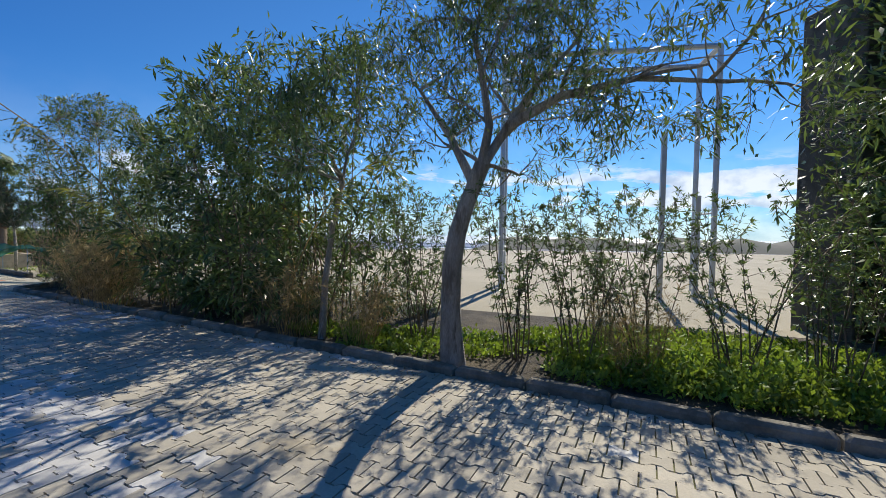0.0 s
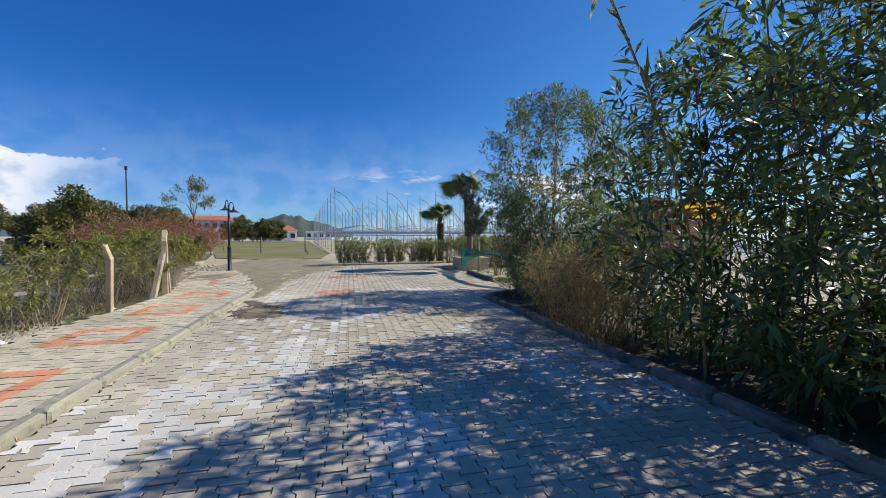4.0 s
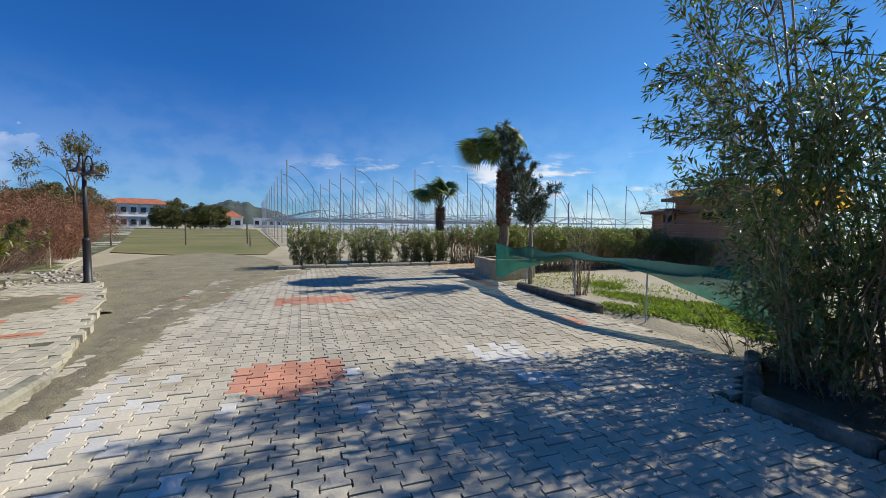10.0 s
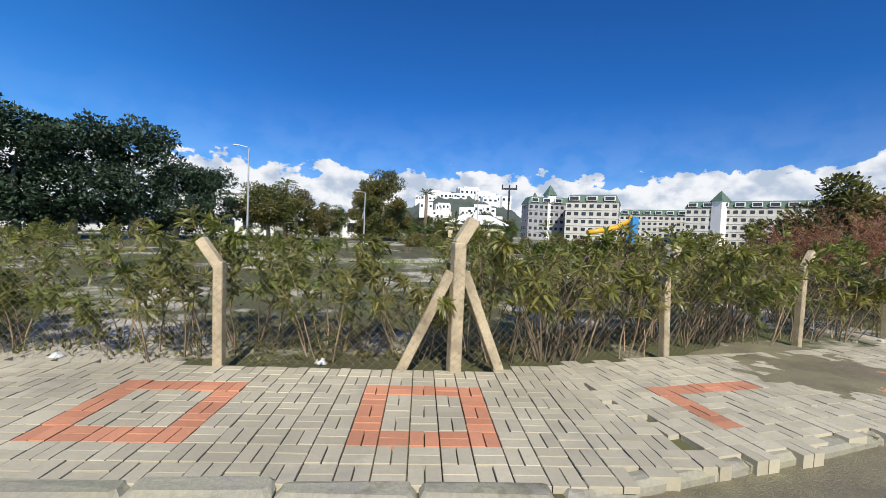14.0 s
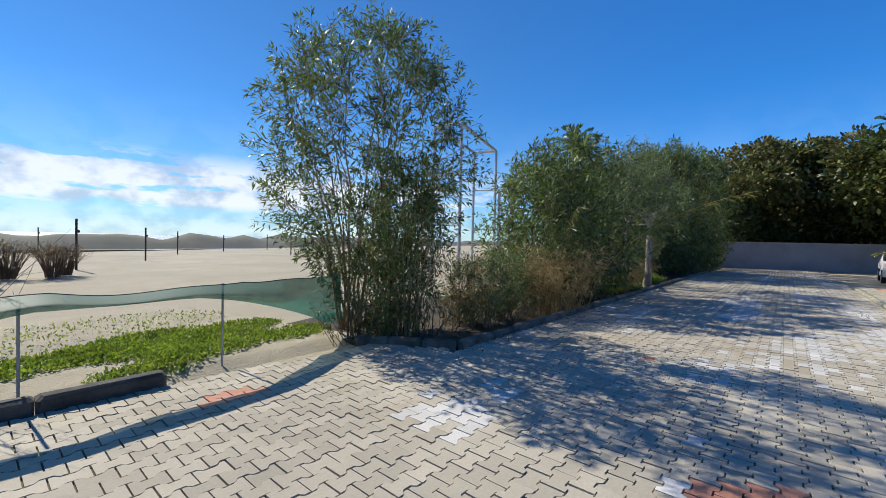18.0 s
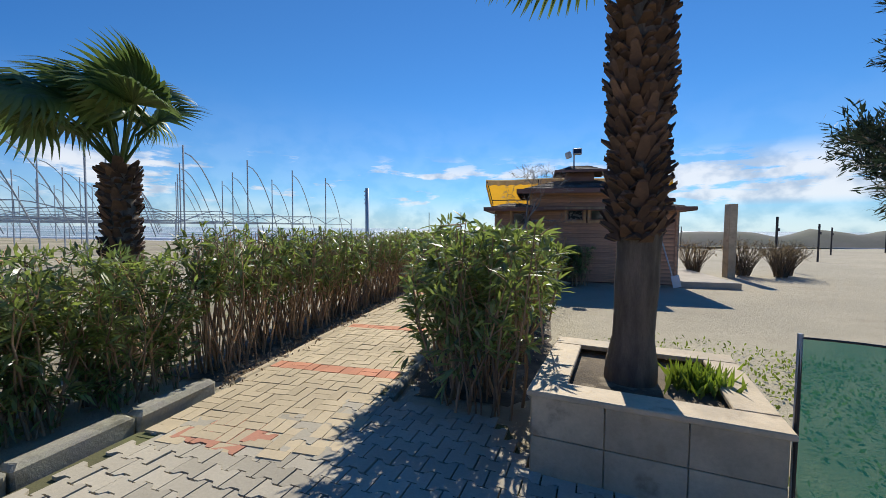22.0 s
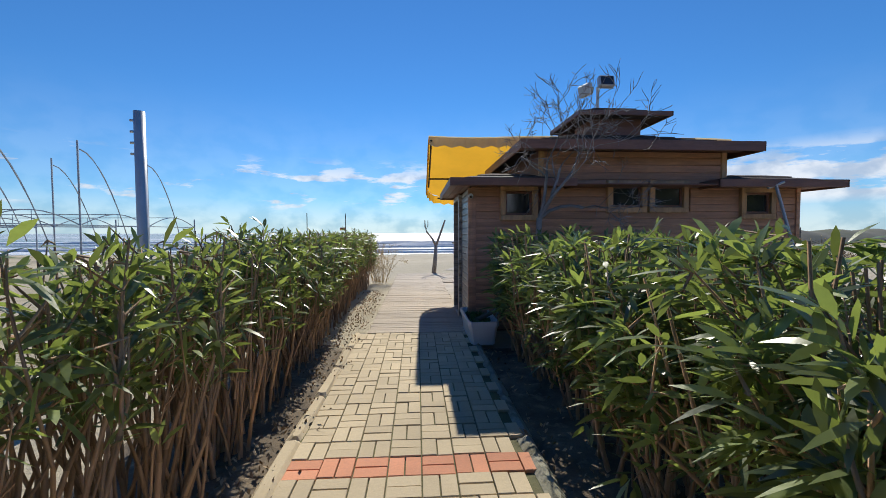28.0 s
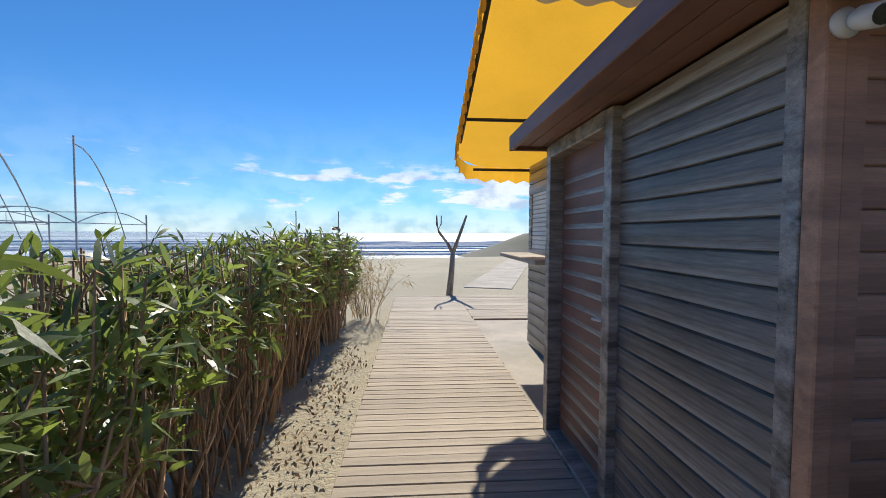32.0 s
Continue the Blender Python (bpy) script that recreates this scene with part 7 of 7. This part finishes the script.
def trough():
    c = hut(0.06, -0.3)
    t = thing("plant_trough", "long white plastic plant trough", "planter", (c.x, c.y, 0.0), HUT_A + radians(90))
    s = Shape()
    L, W, h = 1.02, 0.36, 0.29
    for lz, k in ((0.0, 0.82), (0.05, 0.84), (h - 0.06, 1.0), (h - 0.06, 1.06), (h, 1.06), (h, 0.94), (h - 0.1, 0.9)):
        for sx, sy in ((-1, -0.8), (-0.9, -1), (0.9, -1), (1, -0.8), (1, 0.8), (0.9, 1), (-0.9, 1), (-1, 0.8)):
            s.v.append((sx * (L / 2 - (1 - k) * 0.2), sy * W / 2 * k, lz + 0.025))
    s.f = [(r * 8 + i, r * 8 + (i + 1) % 8, r * 8 + 8 + (i + 1) % 8, r * 8 + 8 + i) for r in range(6) for i in range(8)] + [tuple(range(7, -1, -1)), tuple(range(48, 56))]
    part("trough", s, M_PLASTIC, t)
    part("soil", Shape().box((0, 0, h - 0.06), (L * 0.86, W * 0.76, 0.05), 0, 0.01), M_MULCH, t)
    rng = np.random.default_rng(99)
    b = np.stack([rng.uniform(-0.4, 0.3, 700), rng.uniform(-0.1, 0.1, 700), np.full(700, h - 0.03)], 1)
    pl = thing("trough_plant", "low dark green plant in the trough", "plant", (c.x, c.y, 0.0), HUT_A + radians(90))
    part("leaves", tri_mesh("leaves", *leaf_arrays(b, rng.normal(size=b.shape) * 0.8 + [0, 0, 0.6], rng.uniform(0.04, 0.09, 700), 0.02, rng, 0.1, False), M_OLE), None, pl, kind="stuff")
    br = thing("fallen_branch", "bare grey branch lying across the trough", "branch", (c.x, c.y, 0.0), HUT_A)
    part("branch", Shape().tube([(-0.06, -0.3, 0.30), (0.14, -0.18, 0.36), (0.42, -0.05, 0.5)], [0.035, 0.028, 0.015], 7), M_STEMG, br)


trough()
# oar leaning on the hut
oar = thing("paddle", "white paddle leaning against the hut wall", "paddle", (0, 0, 0))
pa, pb = hut(4.75, -0.5, 0.0), hut(4.15, -0.42, 2.05)
part("shaft", Shape().tube([pa + (pb - pa) * 0.1, pb], 0.02, 8), M_STEEL, oar)
part("blade", Shape().box((0, 0, 0), (0.2, 0.03, 0.32), 0, 0.01, Matrix.Translation(pa + Vector((0, 0, 0.17))) @ Matrix.Rotation(HUT_A, 4, "Z") @ Matrix.Rotation(-0.25, 4, "Y")), M_PLASTIC, oar)
part("grip", Shape().tube([pb + Vector((-0.1, 0.03, -0.04)), pb + Vector((0.1, -0.03, 0.04))], 0.02, 6), M_STEEL, oar)
# slabs and decks round the hut
slab = Shape().box(hut(2.45, 3.0, -0.045), (5.1, 5.9, 0.1), HUT_A, 0.01)
slab.box(hut(5.75, 2.2, 0.02), (1.45, 4.4, 0.2), HUT_A, 0.01)
structure("floor_slab", slab, M_CONC, "pale concrete slab around the hut", "slab")


def deck(name, label, a, u, v, length, width, step=0.098):
    t = thing(name, label, "deck", (0, 0, 0), kind="structure")
    n = int(length / step)
    rz = math.atan2(u.y, u.x)
    for i in range(n):
        c = a + u * (width / 2) + v * (step * (i + 0.5))
        s = Shape().box((0, 0, 0), (width + rnd.uniform(-0.015, 0.015), step - 0.007, 0.026), 0, 0.003)
        ob = part("plank", s, M_DECK, t)
        ob.location, ob.rotation_euler = (c.x, c.y, 0.016 + rnd.uniform(-0.002, 0.002)), (rnd.uniform(-0.01, 0.01), 0, rz)
    for x in (0.05, width - 0.05):
        c = a + u * x + v * (length / 2)
        part("joist", Shape().box((c.x, c.y, -0.025), (0.06, length, 0.06), rz, 0.004), M_WOODG, t)


deck("deck_walk", "sun-bleached plank boardwalk beside the hut", hut(-1.44, -0.1), HX, HY, 8.2, 1.4)
deck("deck_front", "sun-bleached plank deck seaward of the hut", hut(-0.04, 5.6), HX, HY, 2.5, 4.6)
path = Shape()
for i in range(26):
    a0 = Vector((-17.6 + i * 0.36, 32.6 + i * 0.72, 0.0))
    path.box(a0 + Vector((0, 0, -0.05)), (1.3, 0.82, 0.04), -0.46, 0.008)
structure("path_slabs", path, M_CONC, "half-buried pale path slabs across the sand", "path")
bush("yellow_shrub", "yellow-green shrub at the end of the hedge", "shrub", REED[0], (-21.05, 28.9, 0), 0.0, 0.62)


# ---------- greenhouse frames ----------
GROW = Vector((-0.987, 0.159, 0)) * 4.9


def greenhouse():
    """Bare frames, one behind another; each carries a mast and a half arch for every bay."""
    bay, nb, h = 4.3, 8, 5.4
    rz = radians(-9.1)
    step = Matrix.Rotation(-rz, 3, "Z") @ GROW
    purlin = Shape().tube([(0, 0, 0), step], 0.025, 4).mesh("purlin", M_IRONG)
    post = Shape().tube([(0, 0, -0.1), (0, 0, h)], 0.04, 5).mesh("post", M_IRONG)
    half = Shape().tube([(0, 0.1 + 2.7 * u, h - 0.35 - 4.0 * u ** 1.8) for u in np.linspace(0, 1, 9)], 0.028, 4).mesh("half_arch", M_IRONG)
    low = Shape().tube([(0, bay * u, 1.78 + 0.55 * math.sin(math.pi * u)) for u in np.linspace(0, 1, 11)], 0.026, 4).mesh("arch", M_IRONG)
    strut = Shape().tube([(0, bay * 0.5, 1.78), (0, bay * 0.5, 2.33)], 0.015, 4).mesh("strut", M_IRONG)
    chord = Shape().tube([(0, 0, 1.78), (0, nb * bay, 1.78)], 0.026, 4).mesh("chord", M_IRONG)
    for f in range(13):
        c = Vector((-37.5, 11.9, 0)) + GROW * f
        t = thing("greenhouse_frame", "bare steel greenhouse frame with curved half arches", "greenhouse frame", c, rz, group="skeleton greenhouse")
        for k in range(nb):
            for name, me in (("post", post), ("half_arch", half), ("arch", low), ("strut", strut)):
                part(name, me, None, t).location = (0, k * bay, 0)
        part("post", post, None, t).location = (0, nb * bay, -3.1)
        part("chord", chord, None, t)
        if f < 12:
            for k in range(nb):
                part("purlin", purlin, None, t).location = (0, k * bay, 1.78)
                part("purlin", purlin, None, t).location = (0, (k + 0.5) * bay, 2.33)


greenhouse()
# ---------- poles ----------
lp = thing("floodlight_mast", "tall slender steel light mast", "light mast", (6.9, -4.95, 0))
part("mast", Shape().tube([(0, 0, -0.1), (0, 0, 9.4)], [0.09, 0.05], 8), M_STEEL, lp)
part("lamp", Shape().box((0.1, 0, 9.4), (0.3, 0.12, 0.1), 0, 0.01), M_STEEL, lp)
for x, y, h, rz in ((-11.35, -17.6, 5.5, 0.1), (-33.5, -38, 5.2, 2.6), (-18.4, -24.0, 4.1, 0.1)):
    t = thing("street_light", "slim grey street light with arm", "street light", (x, y, 0), rz)
    part("pole", Shape().tube([(0, 0, -0.1), (0, 0, h)], [0.055, 0.035], 8), M_STEEL, t)
    part("arm", Shape().tube([(0, 0, h), (0.5, 0, h + 0.06)], 0.022, 6), M_STEEL, t)
    part("lamp", Shape().box((0.6, 0, h + 0.055), (0.34, 0.12, 0.06), 0, 0.02), M_PLASTIC, t)
tm = thing("floodlight_mast", "thin dark mast with a lamp beyond the thicket", "light mast", (-51, -3.9, 0))
part("mast", Shape().tube([(0, 0, -0.1), (0, 0, 7.7)], [0.08, 0.05], 6), M_IRON, tm)
part("lamp", Shape().box((0, 0, 7.7), (0.25, 0.2, 0.3), 0, 0.02), M_IRON, tm)
limb_tree("thin_tree", "sparse tall tree rising from red-brown bushes", (-35.5, 2.2, 0), [(0, 0, -0.1), (0, 0, 1.6), (0.1, 0, 2.7)], 5, 97, M_STEMG, 0.07, (1.0, 1500), 0.22, M_OLIVE, 0.33, 3)


# ---------- parked car ----------
def car():
    t = thing("parked_car", "white hatchback parked by the fence", "car", (8.3, -4.4, 0), radians(160))
    prof = [(-1.9, 0.32), (-1.95, 0.62), (-1.85, 0.85), (-1.1, 0.95), (-0.45, 1.42), (0.9, 1.46), (1.6, 1.05), (1.9, 0.95), (1.95, 0.6), (1.9, 0.32)]
    s = Shape()
    n = len(prof)
    for y, k in ((-0.85, 0), (-0.8, 1), (0.8, 1), (0.85, 0)):
        for x, z in prof:
            zz = z if z < 1.0 or k else z - 0.02
            yy = y * (0.86 if z > 1.0 else 1.0)
            s.v.append((x, yy, zz))
    s.f = [tuple(range(n - 1, -1, -1)), tuple(range(3 * n, 4 * n))] + [(r * n + i, r * n + (i + 1) % n, (r + 1) * n + (i + 1) % n, (r + 1) * n + i) for r in range(3) for i in range(n)]
    body = part("body", s, M_CARP, t)
    for sg in (-1, 1):
        part("side_window", Shape().add([(-0.85, sg * 0.79, 1.0), (1.35, sg * 0.79, 1.05), (0.85, sg * 0.745, 1.38), (-0.4, sg * 0.745, 1.36)], [(0, 1, 2, 3) if sg < 0 else (3, 2, 1, 0)]), M_DGLASS, body)
        for x in (-1.2, 1.2):
            w = part("wheel", Shape().tube([(x, sg * 0.72, 0.31), (x, sg * 0.87, 0.31)], 0.31, 18), M_TYRE, t)
            part("rim", Shape().tube([(x, sg * 0.86, 0.31), (x, sg * 0.885, 0.31)], 0.2, 12), M_STEEL, w)
    part("rear_window", Shape().add([(1.02, -0.6, 1.4), (1.02, 0.6, 1.4), (1.56, 0.66, 1.09), (1.56, -0.66, 1.09)], [(3, 2, 1, 0)]), M_DGLASS, body)
    part("windscreen", Shape().add([(-1.02, -0.66, 1.0), (-1.02, 0.66, 1.0), (-0.5, 0.6, 1.395), (-0.5, -0.6, 1.395)], [(3, 2, 1, 0)]), M_DGLASS, body)
    for sg in (-1, 1):
        part("tail_lamp", Shape().box((1.93, sg * 0.66, 0.85), (0.06, 0.25, 0.16), 0, 0.01), M_REDROOF, body, "red tail lamp")


car()


# ---------- buildings far off ----------
def block(name, label, at, rz, w, d, floors, fh=3.2, bays=10, roof="flat", mat=None, cat="building", top=None):
    t = thing(name, label, cat, at, rz)
    h = floors * fh
    part("wall", Shape().box((0, 0, h / 2), (w, d, h), 0, 0.02), mat or M_WHITE, t)
    for face, L in ((0, w), (1, d), (2, d)):
        nb = max(2, int(bays * L / w))
        for f in range(floors):
            for b in range(nb):
                u, z = -L / 2 + (b + 0.5) * L / nb, (f + 0.5) * fh
                ww, wh = L / nb * 0.55, fh * 0.42
                if face == 0:
                    s = Shape().box((u, -d / 2 - 0.02, z), (ww, 0.16, wh))
                else:
                    s = Shape().box(((-1 if face == 1 else 1) * (w / 2 + 0.02), u, z), (0.16, ww, wh))
                part("window", s, M_DGLASS, t)
    for f in range(1, floors + 1):
        part("ledge", Shape().box((0, 0, f * fh - 0.1), (w + 0.5, d + 0.5, 0.18), 0, 0.02), mat or M_WHITE, t)
    if roof == "mansard":
        s = Shape()
        a, b = (w / 2 + 0.4, d / 2 + 0.4), (w / 2 - 1.3, d / 2 - 1.3)
        s.add([(sx * a[0], sy * a[1], h) for sx, sy in ((-1, -1), (1, -1), (1, 1), (-1, 1))] + [(sx * b[0], sy * b[1], h + 3.2) for sx, sy in ((-1, -1), (1, -1), (1, 1), (-1, 1))], [(0, 1, 5, 4), (1, 2, 6, 5), (2, 3, 7, 6), (3, 0, 4, 7), (4, 5, 6, 7)])
        rf = part("roof", s, M_ROOFG, t, "green mansard roof")
        nb = max(3, bays // 2)
        for i in range(nb):
            u = -w / 2 + (i + 0.5) * w / nb
            part("dormer", Shape().box((u, -d / 2 - 0.1, h + 1.5), (w / nb * 0.62, 1.6, 1.9), 0, 0.05), M_WHITE, rf)
            part("dormer_pane", Shape().box((u, -d / 2 - 0.93, h + 1.5), (w / nb * 0.5, 0.1, 1.4)), M_DGLASS, rf)
    elif roof == "hip":
        s = Shape()
        s.add([(sx * (w / 2 + 0.5), sy * (d / 2 + 0.5), h) for sx, sy in ((-1, -1), (1, -1), (1, 1), (-1, 1))] + [(-w * 0.25, 0, h + d * 0.22), (w * 0.25, 0, h + d * 0.22)], [(0, 1, 5, 4), (1, 2, 5), (2, 3, 4, 5), (3, 0, 4), (3, 2, 1, 0)])
        part("roof", s, top or M_REDROOF, t, "tiled roof")
    return t


def polar(yaw, dist, z=0.0):
    a = radians(yaw)
    return (-15 - math.sin(a) * dist, 6 + math.cos(a) * dist, z)


def face_rz(yaw):
    return radians(yaw)


block("hotel", "white six-storey hotel wing with green mansard roof", polar(141.3, 190), face_rz(137), 21, 20, 5, 3.3, 7, "mansard", M_HOTEL)
# this wing's shade is put into its wall colour: grey, not hotel white
block("hotel", "hotel wing coloured grey as its shaded side, with many windows", polar(147.2, 200), face_rz(165), 22, 12, 5, 3.3, 9, "mansard", M_WALLG)
block("hotel", "long white hotel wing with green mansard roof", polar(123.7, 230), face_rz(122), 54, 18, 5, 3.5, 18, "mansard", M_HOTEL)
block("hotel", "far hotel wing with arched balconies", polar(134.2, 262), face_rz(134), 34, 16, 5, 3.1, 12, "mansard", M_HOTEL)
for yw, ds, h, b in ((147.0, 196, 25.5, 5), (127.2, 222, 25.5, 6), (149.0, 206, 23, 4)):
    t = thing("roof_turret", "green pyramid roof turret of the hotel", "turret", polar(yw, ds))
    s = Shape()
    s.add([(-b / 2, -b / 2, h - 5), (b / 2, -b / 2, h - 5), (b / 2, b / 2, h - 5), (-b / 2, b / 2, h - 5), (0, 0, h)], [(0, 1, 4), (1, 2, 4), (2, 3, 4), (3, 0, 4), (3, 2, 1, 0)])
    part("roof", s, M_ROOFG, t)
    part("drum", Shape().box((0, 0, (h - 5) / 2), (b * 0.8, b * 0.8, h - 5)), M_WHITE, t)
block("villa", "long white two-storey house with a red tiled roof", polar(92.6, 112), face_rz(92), 14, 6, 2, 2.7, 8, "hip")
block("villa", "white house with red tiled roof and dark windows", polar(83.9, 118), face_rz(84), 9, 8, 1, 2.9, 4, "hip")
block("white_house", "low pale flat-roofed shed beyond the field", polar(78.6, 150), face_rz(78), 9, 6, 1, 3.2, 4)
for k in range(8):
    far_tree(polar(84.2 + 6.2 * k / 7 + rnd.uniform(-0.3, 0.3), 104 + rnd.uniform(-5, 5)), (1, 0, 1)[k % 3], rnd.uniform(0.55, 0.95), "tall airy tree beyond the grass field", "trees by the villas")
block("kiosk_house", "cream bungalow with a white roof", polar(157.3, 52), face_rz(160), 7, 6, 1, 2.5, 3, "hip", M_CREAM, "house", M_WHITE)
block("white_house", "white flat-roofed building behind trees", polar(178, 62), face_rz(178), 9, 6, 1, 3.0, 4)
block("white_house", "white flat-roofed building behind trees", polar(190, 58), face_rz(190), 10, 6, 2, 2.6, 5)
block("white_house", "white building seen through the tree row", polar(212, 60), face_rz(212), 26, 6, 1, 2.6, 9)
for i in range(46):
    u = rnd.random()
    yw, lv = 152.5 + 12.5 * u, rnd.random()
    ds = 297 + 64 * lv
    hill = (29 + 8 * math.sin(math.pi * u)) * (0.52 + 0.42 * lv)
    if lv < 0.45:
        ds, hill = 284, 34 * lv
    p = polar(yw, ds)
    t = thing("hillside_house", "small white terraced house on the hillside", "house", (p[0], p[1], hill), face_rz(yw) + rnd.uniform(-0.3, 0.3), "white houses on the hill")
    w, d, h = rnd.uniform(8, 13), rnd.uniform(6, 9), rnd.uniform(5, 8)
    part("wall", Shape().box((0, 0, h / 2 - 2), (w, d, h + 4)), M_WHITE, t)
    for k in range(3):
        part("window", Shape().box((-w / 3 + k * w / 3, -d / 2, h * 0.6), (w * 0.16, 0.3, h * 0.25)), M_DGLASS, t)


def ridge(name, label, yaw0, yaw1, dist, heights, mat, seed):
    s = Shape()
    n = 60
    for i in range(n + 1):
        u = i / n
        k = u * (len(heights) - 1)
        j = min(int(k), len(heights) - 2)
        h = heights[j] + (heights[j + 1] - heights[j]) * (k - j)
        h *= 1 + 0.18 * noise.noise((u * 14, seed, 0.0)) + 0.08 * noise.noise((u * 50, seed, 1.0))
        p = polar(yaw0 + (yaw1 - yaw0) * u, dist)
        q = polar(yaw0 + (yaw1 - yaw0) * u, dist * 1.25)
        s.v += [(p[0], p[1], -2), (p[0] * 0.93 + q[0] * 0.07, p[1] * 0.93 + q[1] * 0.07, h * 0.55), (q[0], q[1], h)]
    s.f = [(3 * i + j, 3 * (i + 1) + j, 3 * (i + 1) + j + 1, 3 * i + j + 1) for i in range(n) for j in range(2)]
    structure(name, s, mat, label, "hills", True)


ridge("backdrop_hill", "green hillside with white houses", 148, 172, 290, [6, 26, 38, 36, 20, 4], M_HILL, 3)
ridge("backdrop_mountains", "far mountains coloured blue for haze, under the clouds", 60, 200, 2200, [4, 6, 20, 90, 100, 130, 120, 90, 110, 60, 30], M_MOUNT, 5)
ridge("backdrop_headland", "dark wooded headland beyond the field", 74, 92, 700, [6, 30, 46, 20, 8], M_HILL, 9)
# water slide
sl = thing("water_slide", "yellow tube water slide on blue steelwork", "water slide", polar(139.2, 150))
part("flume", Shape().tube([(9, 0, 3.2), (4, 1, 4.2), (-2, 0, 5.2), (-7, 1, 7.5), (-9, 0, 9.5)], 0.9, 8), M_YELLOW, sl, smooth=True)
part("tower", Shape().box((-10, 0, 4.8), (2.6, 2.6, 9.6), 0, 0.1), M_BLUE, sl)
pv = thing("power_pylon", "dark wooden power pole with crossarm", "power pole", polar(152.6, 120))
part("pole", Shape().tube([(0, 0, 0), (0, 0, 15.5)], 0.25, 6), M_IRON, pv)
part("crossarm", Shape().box((0, 0, 14.8), (4.5, 0.4, 0.5), radians(-28), 0.02), M_IRON, pv)
for k in (-1.8, 0, 1.8):
    part("insulator", Shape().tube([(k, k * -0.5, 15), (k, k * -0.5, 16)], 0.2, 6), M_IRON, pv)
tw = thing("lighthouse_tower", "slim dark radio tower beside the hotel", "tower", polar(117.6, 200))
part("tower", Shape().tube([(0, 0, 0), (0, 0, 20)], [1.1, 0.8], 8), M_IRON, tw)
part("gallery", Shape().lathe([(0.8, 18), (2.0, 18.5), (2.0, 19.5), (0.8, 20.5), (0.3, 22)], n=10), M_IRON, tw)
part("aerial", Shape().tube([(0, 0, 21), (0, 0, 27)], 0.12, 5), M_IRON, tw)
# litter on the waste ground
for x, y, m, lab in ((-19.0, -4.5, M_BLUE, "crumpled blue plastic sheet"), (-17.2, -1.0, M_PLASTIC, "white plastic bag lying in weeds"), (-12.0, 1.2, M_PLASTIC, "scrap of white litter under the fence"), (-14.6, 1.9, M_PLASTIC, "scrap of white litter by the kerb")):
    sh = Shape().lathe([(0.02, 0), (0.14, 0.01), (0.11, 0.06), (0.05, 0.1), (0.01, 0.11)], n=9)
    sh.v = [(a * rnd.uniform(0.3, 0.7), b * rnd.uniform(0.3, 0.7), c * rnd.uniform(0.4, 0.6)) for a, b, c in sh.v]
    tagged(part("litter_scrap", sh, m, smooth=True), lab, "litter").location = (x, y, 0.0)

# ---------- paving laid piece by piece ----------
dirt_patches()
road_pavers()
pavement()
walkway()
